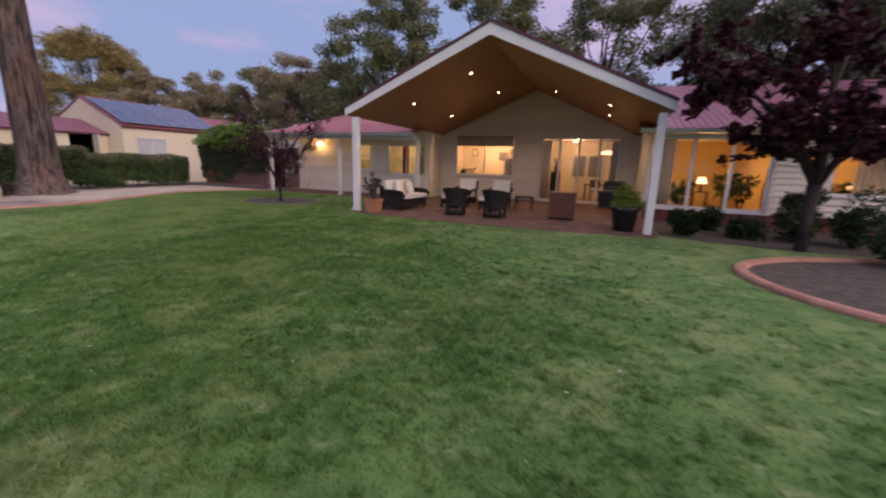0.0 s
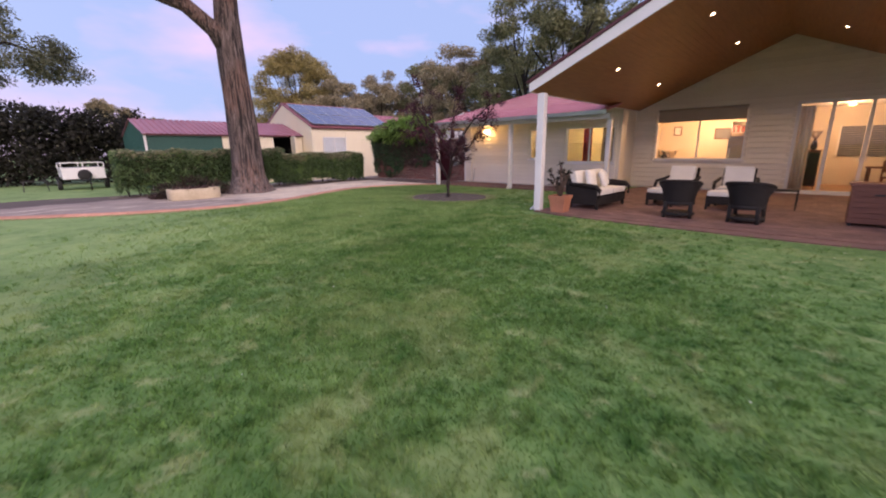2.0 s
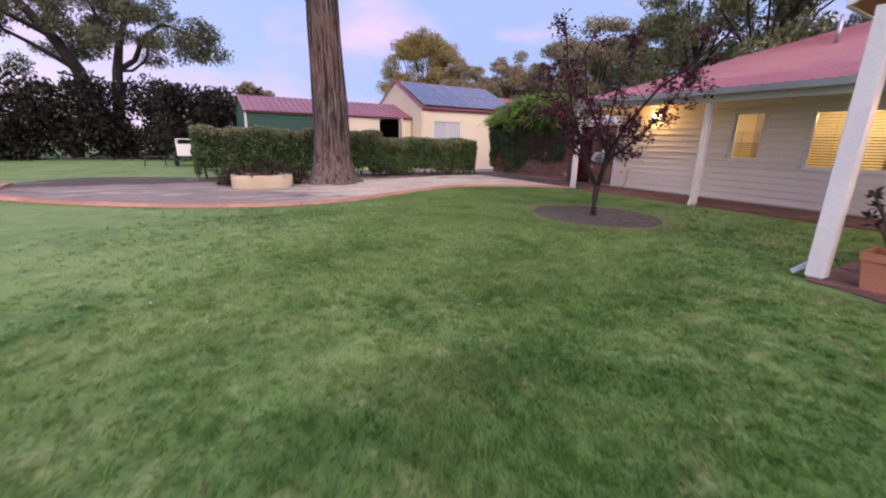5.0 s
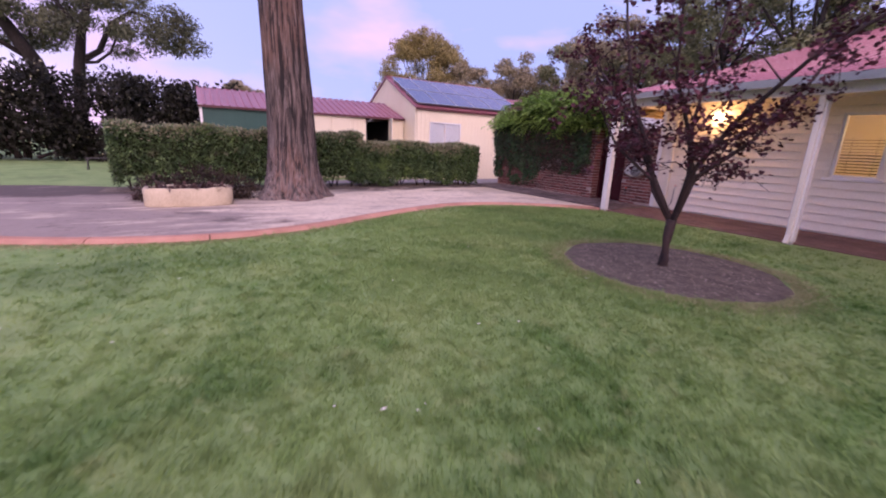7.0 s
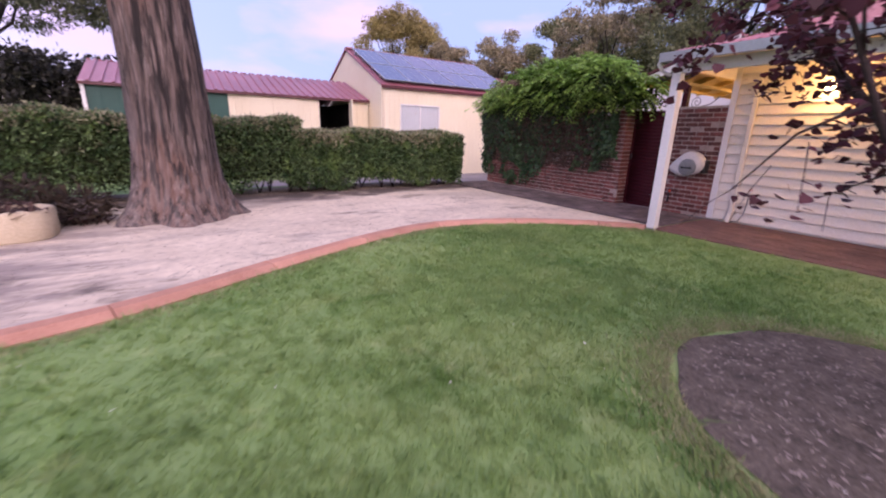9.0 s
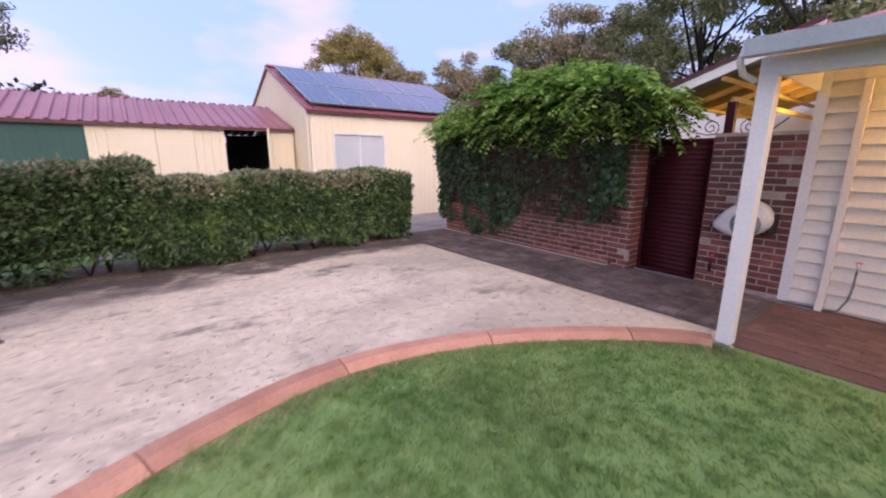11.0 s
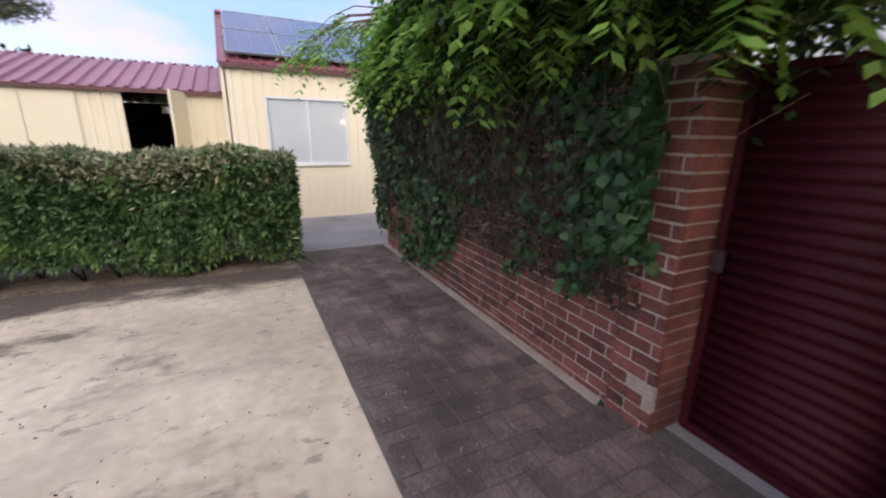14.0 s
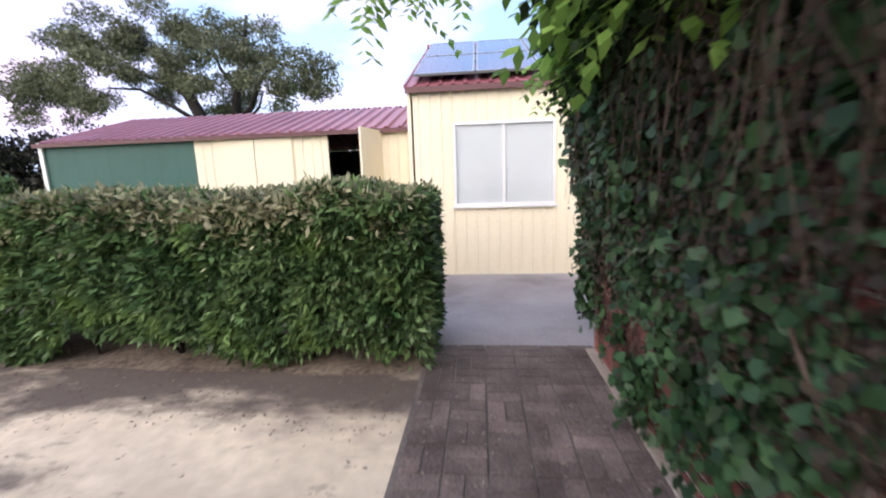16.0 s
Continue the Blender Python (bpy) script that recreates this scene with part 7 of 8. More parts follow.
fast_mesh("leaves", pinnate(rng, P, U + (0, 0, 0.25), 0.28, 6, 0.128, 0.050), 4, M_WISTERIA, wis)["kind"] = "stuff"
# inner leaves in the same darkened colour paint the hollow's shade
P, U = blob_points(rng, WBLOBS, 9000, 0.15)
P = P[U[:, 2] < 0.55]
fast_mesh("inner_leaves", leaf_quads(rng, P, 0.12, 0.065, 0.4), 4, M_SHADELEAF, wis)["kind"] = "stuff"
# long trailing shoots against the sky
bm = bmesh.new()
tips = []
for i in range(26):
    c, r = WBLOBS[i % 9]
    a = Vector(c) + Vector((rng.uniform(-.4, .4), rng.uniform(-.5, .2), r[2] * 0.6))
    dirv = Vector((rng.uniform(-0.7, 0.5), rng.uniform(-0.5, 0.1), rng.uniform(0.1, 0.6)))
    pts = [a + dirv * s * 0.62 + Vector((0, 0, -0.35 * s * s)) for s in (0, 0.33, 0.66, 1.0)]
    tube(bm, pts, [0.008, 0.007, 0.005, 0.003], 5)
    tips += [tuple(p) for p in pts[1:]]
T = np.array(tips)
part("shoot_spray", bm, M_STEM, wis)["kind"] = "stuff"
fast_mesh("shoot_leaves", pinnate(rng, T, rng.normal(size=(len(T), 3)) + (-0.3, -0.4, 0.1), 0.26, 5, 0.10, 0.046), 4, M_WISTERIA, wis)["kind"] = "stuff"
# shoots arching out over the path with hanging compound leaves
bm = bmesh.new()
tips = []
for i in range(12):
    e = Vector((-0.5 - 0.06 * i + rng.uniform(-0.08, 0.08), rng.uniform(-1.45, -0.9), rng.uniform(0.30, 0.60)))
    a = Vector((e.x * 0.6 + 0.1, -0.35, 0.75))
    m = a.lerp(e, 0.55) + Vector((0, 0, 0.22))
    pts = [a, a.lerp(m, 0.5) + Vector((0, 0, 0.06)), m, m.lerp(e, 0.5) + Vector((0, 0, 0.05)), e]
    tube(bm, pts, [0.008, 0.007, 0.006, 0.004, 0.002], 5)
    tips += [tuple(m.lerp(e, v)) for v in (0.15, 0.4, 0.65, 0.85, 1.0)]
part("shoot_arch", bm, M_STEM, wis)["kind"] = "stuff"
T = np.array(tips)
fast_mesh("arch_leaves", pinnate(rng, T, rng.normal(size=(len(T), 3)) * (1, 1, 0.3) + (-0.2, -0.5, -0.1), 0.22, 5, 0.082, 0.032), 4, M_WISTERIA, wis)["kind"] = "stuff"
bm = bmesh.new()
for i in range(260):
    xa, ya = rng.uniform(-2.3, 2.2), rng.uniform(-0.28, -0.02)
    drop = rng.uniform(0.3, 0.95)
    tube(bm, [(xa, ya, 0.25), (xa + rng.normal() * 0.06, ya + rng.normal() * 0.03, 0.25 - drop * 0.5), (xa + rng.normal() * 0.10, ya + rng.normal() * 0.03, 0.25 - drop)], [0.0032, 0.0026, 0.0015], 4)
part("twig_fringe", bm, M_STEM, wis, "dry brown hanging twigs")["kind"] = "stuff"
for i in range(7):
    xa = -2.6 + i * 0.65
    part("stem", tube(bmesh.new(), [(xa, 0.0, -0.4), (xa + rng.uniform(-.2, .2), -0.08, 0.05), (xa + rng.uniform(-.5, .5), -0.2, 0.4)], [0.03, 0.025, 0.012], 6), M_STEM, wis)


# ---- plum-leaved trees ----
def plum_tree(name, at, forks, seed, label, leaves, leafsize, spread, spray=5, tiers=3, bark=M_TWIG, trunk_h=0.62, trunk_r=0.075):
    """A small spreading tree: limbs that split into sprays of twigs with leaves along them."""
    rng = np.random.default_rng(seed)
    t = thing(name, at, label, "tree")
    part("trunk", tube(bmesh.new(), [(0, 0, -0.05), (0.01, 0, 0.08), (0.0, 0.0, trunk_h * 0.6), (0.02, 0, trunk_h)], [trunk_r * 1.5, trunk_r * 1.08, trunk_r, trunk_r * 1.1], 12, 0.1), bark, t)
    pts = []
    twigs = bmesh.new()
    for path, r0 in forks:
        p = [Vector((0.02, 0, trunk_h - 0.05))] + [Vector(q) for q in path]
        part("limb", tube(bmesh.new(), p, [r0 * (1 - 0.72 * i / (len(p) - 1)) for i in range(len(p))], 9, 0.1), bark, t)
        for i in range(2, len(p)):
            for s in range(spray):
                a = p[i - 1].lerp(p[i], (s + rng.uniform(0.2, 0.9)) / spray)
                out = Vector((a.x, a.y, 0))
                out = out.normalized() if out.length > 0.05 else Vector((1, 0, 0))
                dv = (out * 0.7 + Vector(rng.normal(size=3)) * 0.75 + Vector((0, 0, 0.35))).normalized()
                ln = spread * rng.uniform(0.5, 1.1)
                q = [a, a + dv * ln * 0.5 + Vector((0, 0, 0.06)), a + dv * ln + Vector((0, 0, -0.05))]
                if q[2].z < trunk_h + 0.4:
                    continue
                tube(twigs, q, [0.010, 0.007, 0.003], 5)
                for _ in range(tiers):
                    u = rng.uniform(0.35, 0.95)
                    b = q[0].lerp(q[2], u)
                    dv2 = (dv * 0.6 + Vector(rng.normal(size=3)) * 0.7).normalized()
                    e = b + dv2 * ln * 0.55 + Vector((0, 0, -0.04))
                    tube(twigs, [b, b.lerp(e, 0.5) + Vector((0, 0, 0.02)), e], [0.0032, 0.0026, 0.0015], 4)
                    pts += [tuple(b.lerp(e, v)) for v in (0.35, 0.6, 0.8, 1.0)]
                pts += [tuple(q[2]), tuple(q[1])]
    part("twig_spray", twigs, bark, t)["kind"] = "stuff"
    pts = np.array(pts)
    keep = pts[:, 2] > trunk_h + 0.35 + 0.5 * rng.random(len(pts))
    pts = pts[keep]
    P = pts[rng.integers(0, len(pts), leaves)] + rng.normal(size=(leaves, 3)) * 0.05
    N = np.tile([0.0, 0.0, 1.0], (leaves, 1)) + rng.normal(size=(leaves, 3)) * 0.5
    fast_mesh("leaves", lobed(rng, P, N, leafsize), 6, M_PLUM, t)["kind"] = "stuff"
    return t


plum_tree("plum_maple", (-10.93, 11.66, 0.01), [
    ([(-0.25, -0.05, 0.95), (-0.35, -0.15, 1.45), (-0.62, -0.25, 2.1), (-0.8, -0.3, 2.9), (-1.0, -0.2, 3.6)], 0.042),
    ([(0.12, 0.05, 0.98), (0.18, 0.0, 1.25), (0.55, -0.05, 1.8), (1.1, -0.1, 2.35), (1.9, -0.25, 2.8)], 0.046),
    ([(0.1, 0.05, 1.2), (-0.05, 0.2, 1.8), (0.0, 0.3, 2.6), (0.1, 0.35, 3.5)], 0.034),
    ([(-0.3, -0.1, 1.2), (-0.8, 0.1, 1.75), (-1.4, 0.25, 2.4), (-2.0, 0.3, 3.0)], 0.04),
    ([(0.16, 0.0, 1.25), (0.3, -0.5, 1.7), (0.35, -0.95, 2.2), (0.5, -1.3, 2.9)], 0.035),
    ([(0.15, 0.1, 1.15), (0.5, 0.5, 1.6), (0.8, 0.9, 2.3), (1.0, 1.2, 3.0)], 0.035),
    ([(-0.28, -0.1, 1.1), (-0.5, -0.6, 1.5), (-0.75, -0.9, 2.2)], 0.03),
], 61, "small plum-leaved maple with forked trunk in a round soil bed", 6800, 0.046, 0.58, 4, 3, M_TWIG, 0.62, 0.056)
plum_tree("plum_maple", (3.95, 10.3, 0.0), [
    ([(-0.1, 0, 1.6), (-0.5, -0.1, 2.4), (-1.3, -0.3, 3.0), (-2.4, -0.4, 3.4)], 0.09),
    ([(0.2, 0, 1.7), (0.7, 0.1, 2.5), (1.6, 0.1, 3.1), (2.8, 0.0, 3.5)], 0.09),
    ([(0.0, 0.1, 1.9), (0.0, 0.1, 3.0), (0.2, 0.1, 4.4)], 0.08),
    ([(0.0, -0.2, 1.8), (-0.3, -0.7, 2.8), (-0.6, -1.3, 3.8)], 0.07),
    ([(0.1, 0.2, 1.8), (0.6, 0.8, 2.8), (1.0, 1.5, 3.6)], 0.07),
    ([(0.2, -0.2, 1.8), (1.0, -0.8, 2.7), (2.0, -1.2, 3.6)], 0.07),
    ([(-0.2, 0.2, 1.8), (-0.9, 0.8, 2.8), (-1.8, 1.2, 3.9)], 0.07),
], 62, "dark plum-leaved tree spreading over the garden bed beside the patio", 17000, 0.115, 1.0, 5, 3, M_TWIG, 1.35, 0.11)

# ---- garden bed by the sun room ----
BED = spline([(4.9, 9.65), (3.4, 9.0), (2.45, 8.15), (2.2, 7.2), (2.6, 6.1), (3.6, 5.3), (6, 4.6), (10, 4.4)], 6)
sheet("garden_bed", [(p.x, p.y) for p in BED] + [(12, 5), (12, 9.9)], 0.012, M_SOIL, "dark mulched island bed with a brick-red edge", "soil")
sheet("house_bed", [(1.42, 13.9), (1.42, 10.9), (2.2, 10.5), (4, 10.2), (7, 10.4), (12, 10.6), (12, 13.9)], 0.013, M_SOIL, "dark mulched bed along the sun room wall", "soil")
bed_edge = tagged(new("bed_edging"), "curved terracotta-coloured concrete edge of the garden bed", "edging", kind="structure")
for i in range(0, len(BED) - 3, 3):
    bm = bmesh.new()
    rings = []
    for k in range(4):
        p = BED[i + k]
        d = (BED[min(i + k + 1, len(BED) - 1)] - BED[max(i + k - 1, 0)]).normalized()
        sd = Vector((d.y, -d.x, 0))
        rings.append([bm.verts.new(p + sd * u + Vector((0, 0, zz))) for u, zz in ((-0.10, -0.04), (-0.10, 0.05), (-0.07, 0.07), (0.06, 0.07), (0.09, 0.04), (0.09, -0.04))])
    for a, b in zip(rings, rings[1:]):
        for k in range(6):
            bm.faces.new((a[k], a[(k + 1) % 6], b[(k + 1) % 6], b[k]))
    bm.faces.new(rings[0][::-1])
    bm.faces.new(rings[-1])
    bmesh.ops.recalc_face_normals(bm, faces=bm.faces)
    part("edging_length", bm, M_EDGING, bed_edge)
for i, (x, y, r, h) in enumerate([(1.9, 11.3, 0.35, 0.5), (2.6, 12.6, 0.4, 0.5), (3.4, 11.6, 0.42, 0.4), (4.4, 11.8, 0.55, 0.8), (5.2, 11.2, 0.55, 0.75), (6.1, 11.7, 0.7, 1.0), (5.3, 9.2, 0.6, 0.7), (6.4, 8.4, 0.8, 1.0), (7.6, 9.8, 0.9, 1.2), (7.4, 7.2, 0.7, 0.8), (4.8, 13.2, 0.45, 1.2)]):
    rr = np.random.default_rng(700 + i)
    bl = [((rr.uniform(-r, r) * 0.7, rr.uniform(-r, r) * 0.7, rr.uniform(0.3, 0.9) * h), r * rr.uniform(0.4, 0.65)) for k in range(6)]
    bush("garden_shrub", x, y, bl, M_SHRUB, 1500, (0.11, 0.05), 720 + i, "leafy dark green garden shrub in the mulched bed", "shrub")
bush("lime_shrub", 0.62, 10.98, [((0.05, 0, 0.10), (0.40, 0.36, 0.14)), ((-0.12, 0.05, 0.30), 0.18), ((0.10, -0.05, 0.26), 0.17), ((-0.05, 0, 0.46), 0.12)], M_LIME, 1500, (0.10, 0.035), 740, "lime green shrub in the black planter", "shrub", z=0.60, stems=4)

for i, (x, y, h) in enumerate([(2.35, 14.75, 1.0), (3.55, 14.8, 1.35), (4.05, 15.1, 1.2), (6.4, 14.9, 1.1)]):
    pot("indoor_pot", (x, y, 0.045), 0.17, 0.3, M_POTDARK, "dark pot with a house plant inside the window")
    bush("house_plant", x, y, [((0.0, 0.0, 0.5 * h), 0.24), ((-0.14, 0.05, 0.7 * h), 0.2), ((0.15, -0.05, 0.8 * h), 0.2)], M_SHRUB, 420, (0.16, 0.05), 760 + i, "leafy house plant silhouetted in the lit sun room", "plant", z=0.29, stems=3)

# succulent in the terracotta pot
rr = np.random.default_rng(50)
t = thing("succulent", (-6.42, 10.72, 0.372), "branching grey-green succulent in a terracotta pot", "plant")
bm = bmesh.new()
tip = []
for k in range(12):
    a = rr.uniform(0, 6.28)
    e = Vector((math.cos(a) * rr.uniform(0.1, 0.34), math.sin(a) * rr.uniform(0.1, 0.34), rr.uniform(0.40, 0.80)))
    part("stem", tube(bmesh.new(), [(0, 0, 0), e * 0.5 + Vector((0, 0, 0.05)), e], [0.026, 0.02, 0.014], 7), M_STEM, t)
    tip += [tuple(e), tuple(e * 0.8)]
T = np.repeat(np.array(tip), 11, 0)
fast_mesh("leaves", leaf_quads(rr, T, 0.10, 0.04, -0.5), 4, M_BUSH, t)["kind"] = "stuff"

# dry bromeliads in the trough and behind it
for i, (x, y, z, n) in enumerate([(-18.25, 5.8, 0.30, 60), (-18.25, 6.25, 0.30, 70), (-18.25, 6.65, 0.30, 60), (-19.3, 5.3, 0.0, 80), (-19.4, 6.1, 0.0, 90), (-19.5, 6.9, 0.0, 80), (-19.0, 7.2, 0.0, 70), (-19.7, 5.7, 0.0, 80)]):
    rr = np.random.default_rng(800 + i)
    t = thing("bromeliad", (x, y, z), "clump of dry reddish bromeliad leaves", "plant", "dry bromeliads")
    a = rr.uniform(0, 6.28, n)
    lift = rr.uniform(0.25, 1.1, n)
    d = np.stack([np.cos(a), np.sin(a), lift], 1)
    P = rr.normal(size=(n, 3)) * (0.13, 0.13, 0.0) + (0, 0, 0.02)
    L = rr.uniform(0.18, 0.40, (n, 1))
    d = unit(d)
    s = unit(np.cross(d, (0, 0, 1.0)))
    mid = P + d * L * 0.6
    end = P + d * L + np.array([0, 0, -0.10])
    fast_mesh("leaves", np.concatenate([np.stack([P - s * 0.018, P + s * 0.018, mid + s * 0.02, mid - s * 0.02], 1), np.stack([mid - s * 0.02, mid + s * 0.02, end + s * 0.003, end - s * 0.003], 1)]), 4, M_DEADLEAF, t)

# ---- litter on the sand and in the tree circle ----
def litter(name, xs, ys, n, seed, z, mat, size, label, test=None):
    rr = np.random.default_rng(seed)
    P = np.stack([rr.uniform(*xs, n), rr.uniform(*ys, n), np.full(n, z)], 1)
    if test is not None:
        P = P[test(P)]
    a = rr.uniform(0, 6.28, len(P))
    d = np.stack([np.cos(a), np.sin(a), rr.uniform(-0.02, 0.25, len(P))], 1)
    s = np.stack([-np.sin(a), np.cos(a), rr.uniform(-0.2, 0.2, len(P))], 1)
    L = size * rr.uniform(0.4, 1.4, (len(P), 1))
    Q = np.stack([P, P + d * L * 0.5 + s * L * 0.18, P + d * L, P + d * L * 0.5 - s * L * 0.18], 1)
    return tagged(fast_mesh(name, Q, 4, mat), label, "leaf litter", kind="stuff")


edge_y = np.array([p.y for p in EDGE[30:]])
edge_x = np.array([p.x for p in EDGE[30:]])


def on_sand(P):
    return (P[:, 0] < np.interp(P[:, 1], edge_y, edge_x) - 0.15) & (np.random.default_rng(3).random(len(P)) < np.where(P[:, 0] < -19.9, 0.9, 0.07 + 0.55 * np.clip((13.7 - P[:, 1]) / 2.2, 0, 1) * (0.5 + 0.5 * np.sin(P[:, 0] * 2.3 + P[:, 1] * 1.4))))


litter("leaf_litter", (-21.8, -14.8), (4.5, 15.35), 16000, 31, 0.014, M_DEADLEAF, 0.028, "scattered dry brown leaves and twigs on the sand", on_sand)
litter("hedge_litter", (-21.0, -19.75), (4.6, 15.35), 2600, 34, 0.016, M_LITTER, 0.04, "drift of dead leaves along the foot of the hedge", lambda P: np.random.default_rng(8).random(len(P)) < np.clip((-20.0 - P[:, 0]) / 0.8, 0, 1) ** 2)
litter("bark_chips", (-12.1, -9.7), (10.55, 12.7), 1500, 32, 0.014, M_GREYSAND, 0.042, "pale bark chips on the dark soil circle", lambda P: ((P[:, 0] + 10.9) / 1.2) ** 2 + ((P[:, 1] - 11.62) / 1.05) ** 2 < 1)
litter("path_litter", (-21.2, -14.7), (15.45, 16.8), 420, 33, 0.040, M_GREYSAND, 0.03, "small pale leaves and grit on the brick path")

litter("fallen_petals", (-15, 1), (0, 12), 130, 35, 0.03, M_CUSHION, 0.035, "few fallen white petals on the lawn", lambda P: (P[:, 0] > np.interp(P[:, 1], edge_y, edge_x) + 0.2) & ~((P[:, 0] > -7.1) & (P[:, 1] > 10.0)))

# dry grass fringe round the soil circle and along the edging
rr = np.random.default_rng(19)
k = 26000
a = rr.uniform(0, 6.28, k)
q = 1.0 + np.abs(rr.normal(size=k)) * 0.10
C = np.stack([-10.9 + 1.34 * q * np.cos(a), 11.66 + 1.22 * q * np.sin(a)], 1)
j = rr.integers(30, len(EDGE), 16000)
E2 = np.array([(EDGE[i].x + 0.13, EDGE[i].y) for i in j]) + np.stack([np.abs(rr.normal(size=16000)) * 0.10, rr.normal(size=16000) * 0.15], 1)
E2 = E2[(E2[:, 0] > np.interp(E2[:, 1], edge_y, edge_x) + 0.13) & (E2[:, 1] < 15.0)]
P = np.concatenate([C, E2])
k = len(P)
P = np.concatenate([P, np.zeros((k, 1))], 1)
a = rr.uniform(0, 6.28, k)
s = np.stack([np.cos(a), np.sin(a), np.zeros(k)], 1) * 0.004
tipd = np.concatenate([rr.normal(size=(k, 2)) * 0.8, np.ones((k, 1))], 1) * 0.03 * rr.uniform(0.5, 1.3, (k, 1))
tagged(fast_mesh("dry_grass", np.stack([P - s, P + s, P + tipd], 1), 3, M_STRAW), "pale dry grass fringing the soil and the edging", "grass", kind="stuff")

# ---- grass blades near the walk ----
rr = np.random.default_rng(9)
spine = np.array([(0.3, -0.3), (-2.0, 1.7), (-5.0, 4.5), (-8.0, 6.5), (-11.0, 8.6), (-13.8, 11.2), (-15.2, 13.5)])
seg = rr.integers(0, len(spine) - 1, 560000)
tt = rr.random((560000, 1))
P = spine[seg] * (1 - tt) + spine[seg + 1] * tt
off = rr.normal(size=(560000, 2)) * 2.4
P = P + off + (-0.6, 0.8)
ok = ~((P[:, 0] < -16.5) & (P[:, 1] < 3)) & (P[:, 0] > np.interp(P[:, 1], edge_y, edge_x) + 0.13) & (P[:, 1] < 15.05) & ~((P[:, 0] > -7.02) & (P[:, 1] > 10.15)) & (((P[:, 0] + 10.9) / 1.34) ** 2 + ((P[:, 1] - 11.66) / 1.22) ** 2 > 1)
P = P[ok]
k = len(P)
P = np.concatenate([P, np.zeros((k, 1))], 1)
a = rr.uniform(0, 6.28, k)
h = 0.040 * rr.uniform(0.5, 1.25, (k, 1)) * (0.8 + 0.35 * np.sin(P[:, :1] * 1.7) * np.sin(P[:, 1:2] * 1.3))
s = np.stack([np.cos(a), np.sin(a), np.zeros(k)], 1) * 0.0042
tipd = np.concatenate([rr.normal(size=(k, 2)) * 0.55, np.ones((k, 1))], 1) * h
# denser, longer tufts standing out of the mown sward
q = P[rr.integers(0, k, 14000)]
q = np.repeat(q, 14, 0) + np.concatenate([rr.normal(size=(len(q) * 14, 2)) * 0.022, np.zeros((len(q) * 14, 1))], 1)
a = rr.uniform(0, 6.28, len(q))
s2 = np.stack([np.cos(a), np.sin(a), np.zeros(len(q))], 1) * 0.0045
tip2 = np.concatenate([rr.normal(size=(len(q), 2)) * 0.8, np.ones((len(q), 1))], 1) * rr.uniform(0.03, 0.068, (len(q), 1))
P, s, tipd = np.concatenate([P, q]), np.concatenate([s, s2]), np.concatenate([tipd, tip2])
tagged(fast_mesh("lawn_grass", np.stack([P - s, P + s, P + tipd], 1), 3, M_BLADE), "short green grass blades of the mown lawn", "grass", kind="stuff")

# ---- bricks and pavers ----
def brick_mesh(w, h, d, mat, bevel=0.006):
    bm = bx(-w / 2, w / 2, -d / 2, d / 2, -h / 2, h / 2)
    for v in bm.verts:
        v.co.x *= 1 - bevel / w if v.co.y < 0 else 1
        v.co.z *= 1 - bevel / h if v.co.y < 0 else 1
    me = bpy.data.meshes.new("brick")
    bm.to_mesh(me)
    bm.free()
    me.materials.append(mat)
    return me


def lay_bricks(wall, length, height, seed, single_from=0.0, soldier=False):
    """Stretcher bond over the -y face of a wall; bricks past single_from are parts, the rest one mesh."""
    rr = random.Random(seed)
    meshes = {}
    rest = bmesh.new()
    course, L = 0.086, 0.24
    n = int(height / course)
    for r in range(n):
        z = (r + 0.5) * course
        s = -L / 2 if r % 2 else 0.0
        while s < length - 0.01:
            a = s + 0.006 if s > 0.0 else -0.012
            b = s + L - 0.006 if s + L < length else length + 0.012
            s += L
            if b - a < 0.05:
                continue
            w = round(b - a, 3)
            y = 0.009 - rr.uniform(0, 0.005)
            if (a + b) / 2 >= single_from:
                pale = rr.random() < 0.035
                if (w, pale) not in meshes:
                    meshes[w, pale] = brick_mesh(w, 0.074, 0.03, M_PALEBRICK if pale else M_BRICK)
                ob = new("brick", meshes[w, pale])
                ob.parent = wall
                ob.matrix_basis = pose((a + b) / 2, y, z, 0, rr.uniform(-0.6, 0.6), rr.uniform(-0.5, 0.5))
            else:
                box(rest, a, b, y - 0.015, y + 0.015, z - 0.037, z + 0.037)
    if len(rest.verts):
        ob = part("bricks_beyond", rest, M_BRICK_S, wall)
        ob["kind"] = "stuff"
    else:
        rest.free()


lay_bricks(wallR, 0.96, 2.08, 1)
lay_bricks(pierL, 0.29, 2.08, 2)
lay_bricks(wallL, 4.38, 1.96, 3, 1.55)
part("footing", bx(0, 4.36, -0.09, 0.0, 0.0, 0.045, 0.012), M_MORTAR, wallL, "rough mortar footing ledge")
# the ends of pier and wall that face the gate
for wall, s, d, h in ((pierL, 0.29, 0.34, 2.08), (wallR, 0.0, 0.2, 2.08)):
    me = brick_mesh(d - 0.02, 0.074, 0.02, M_BRICK)
    for r in range(int(h / 0.086)):
        ob = new("brick", me)
        ob.parent = wall
        ob.matrix_basis = pose(s, d / 2, (r + 0.5) * 0.086, 0, 0, 90 if s > 0.1 else -90)

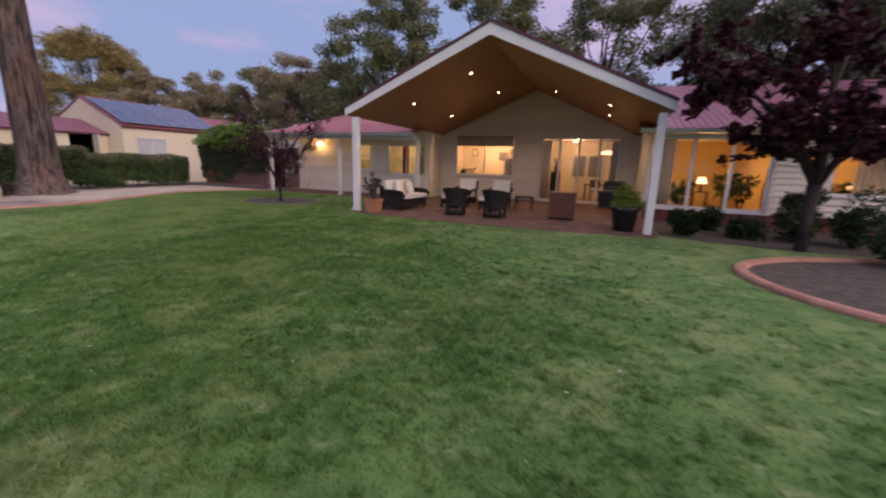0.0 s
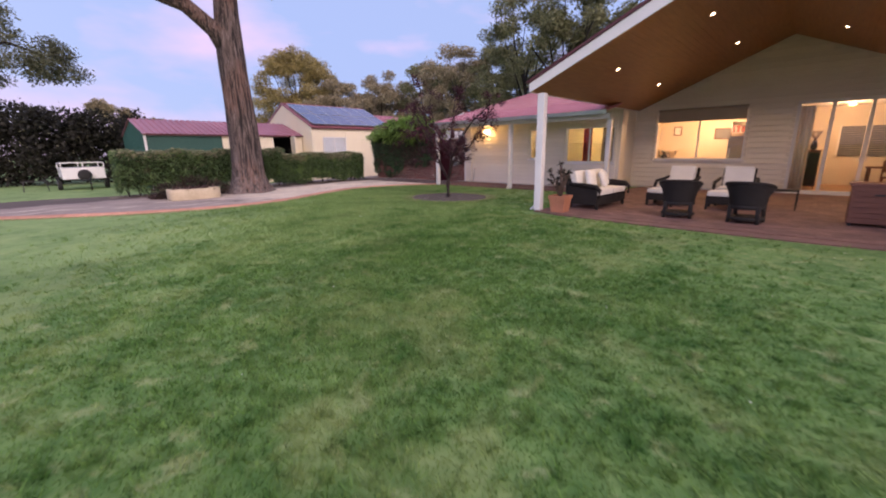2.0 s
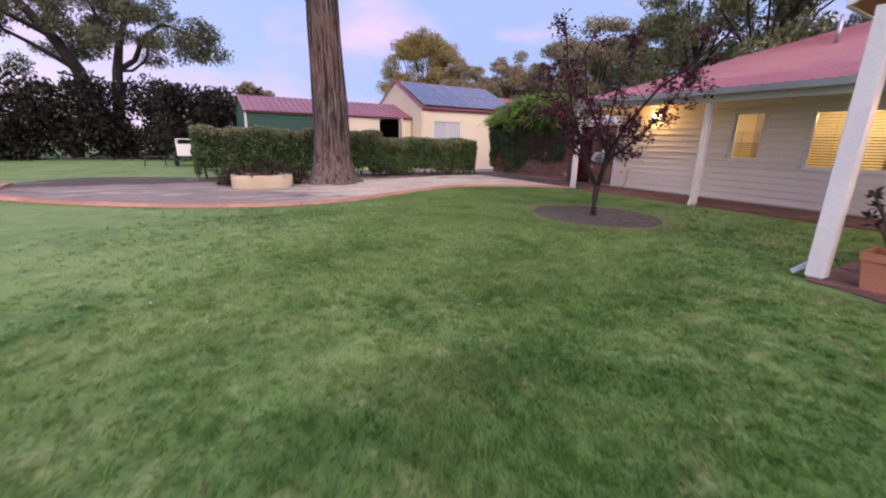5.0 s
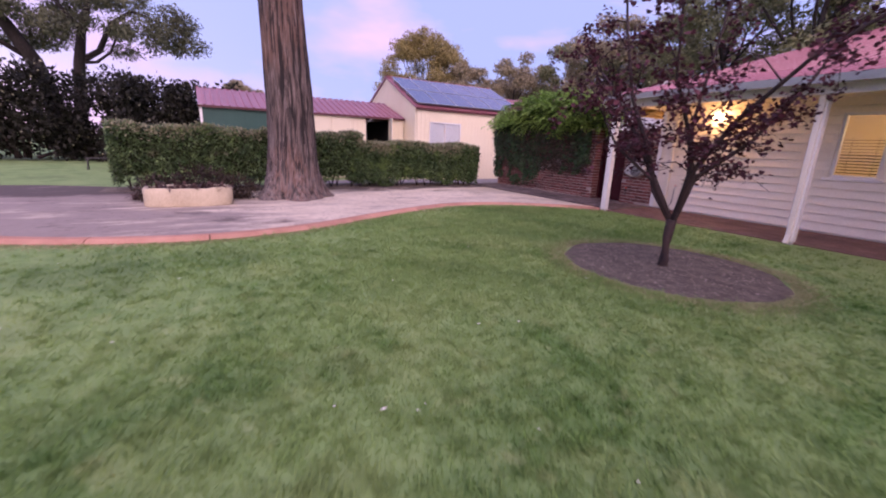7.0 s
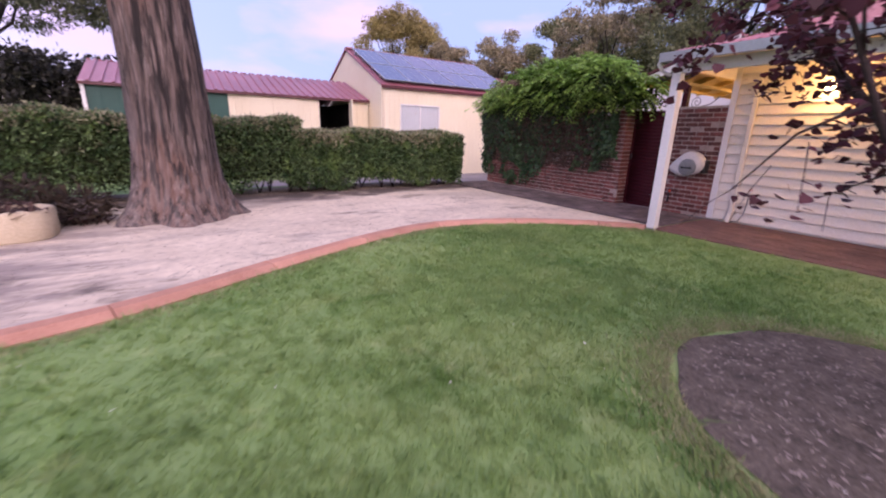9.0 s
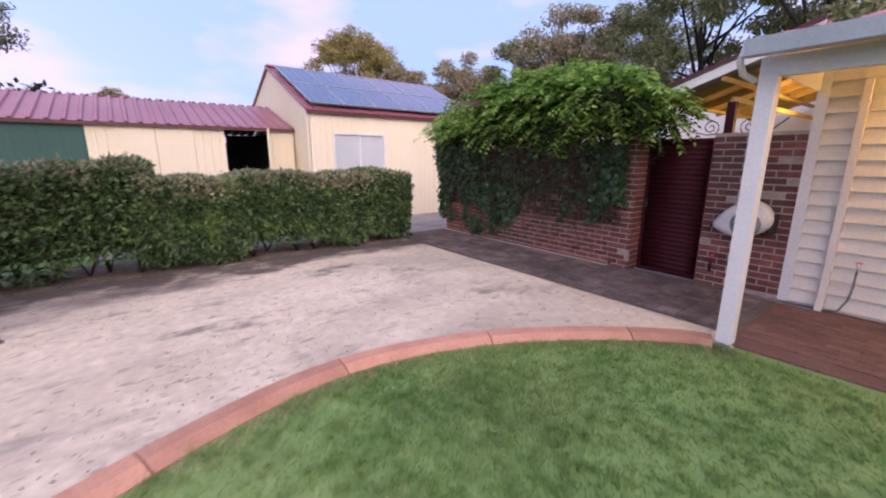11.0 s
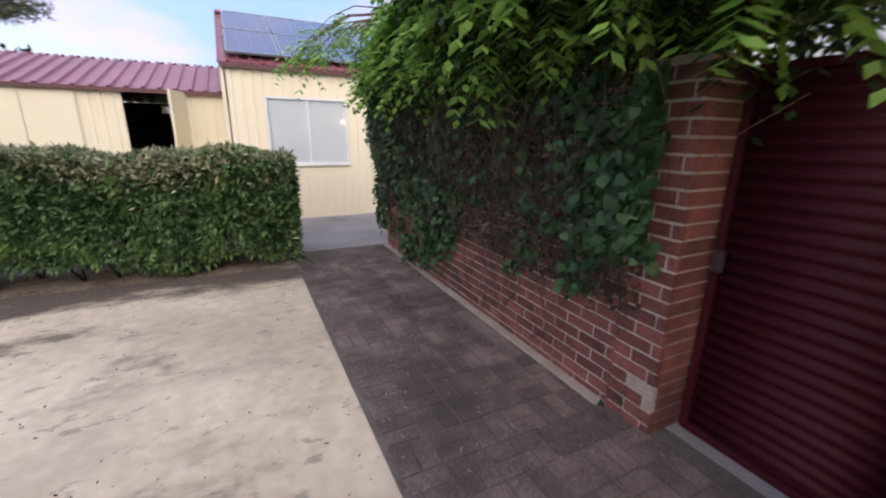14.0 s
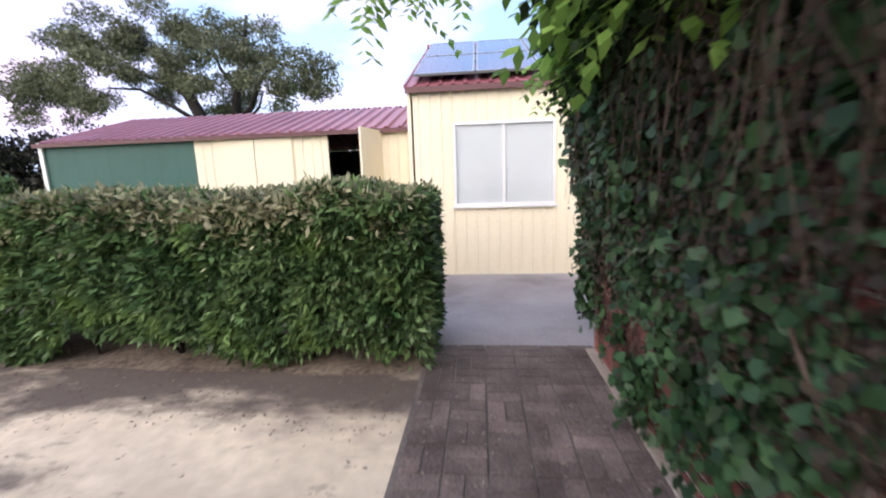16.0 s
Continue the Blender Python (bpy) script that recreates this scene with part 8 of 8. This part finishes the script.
paths = tagged(new("brick_path"), "weathered dark red brick path laid in basket weave", "path", kind="structure")
me = brick_mesh(0.227, 0.112, 0.05, M_PAVER, 0.006)
rr = random.Random(4)
cell = 0.234
rest = bmesh.new()
made = 0
for i in range(28):
    for j in range(6):
        cx, cy = -14.72 - (i + 0.5) * cell, 15.43 + (j + 0.5) * 0.238
        for k in (-1, 1):
            turn = (i + j) % 2
            x, y = (cx, cy + k * 0.059) if turn else (cx + k * 0.059, cy)
            m = pose(x, y, 0.011 + rr.uniform(0, 0.003), -90, 0, 0) if turn else pose(x, y, 0.011 + rr.uniform(0, 0.003), 0, 0, 90) @ pose(0, 0, 0, -90, 0, 0)
            if made < 300:
                ob = new("paver", me)
                ob.parent = paths
                ob.matrix_basis = m @ pose(0, 0, 0, rr.uniform(-0.8, 0.8), 0, rr.uniform(-1.2, 1.2))
                made += 1
            else:
                box(rest, -0.111, 0.111, -0.025, 0.025, -0.053, 0.053, 0, m)
part("pavers_beyond", rest, M_PAVER, paths)["kind"] = "stuff"


def paver_field(name, x0, x1, y0, y1, z, label):
    rr = np.random.default_rng(12)
    L, W = 0.236, 0.118
    q = []
    for j in range(int((y1 - y0) / W)):
        s = x0 - (L / 2 if j % 2 else 0)
        while s < x1 - 0.02:
            a, b = max(s, x0) + 0.004, min(s + L, x1) - 0.004
            s += L
            if b - a > 0.02:
                q.append((a, b, y0 + j * W + 0.004, y0 + (j + 1) * W - 0.004))
    q = np.array(q)
    zt = z + rr.uniform(0, 0.004, len(q))
    zb = np.full(len(q), z - 0.02)
    c = lambda ix, iy, zz: np.stack([q[:, ix], q[:, iy], zz], 1)
    top = np.stack([c(0, 2, zt), c(1, 2, zt), c(1, 3, zt), c(0, 3, zt)], 1)
    front = np.stack([c(0, 2, zb), c(1, 2, zb), c(1, 2, zt), c(0, 2, zt)], 1)
    return tagged(fast_mesh(name, np.concatenate([top, front]), 4, M_PAVER_S), label, "paving", kind="stuff")


paver_field("patio_pavers", -6.98, 1.33, 10.44, 18.35, 0.030, "red clay pavers of the patio in stretcher bond")
paver_field("verandah_pavers", -14.55, -7.0, 15.38, 17.0, 0.028, "red clay pavers of the verandah in stretcher bond")
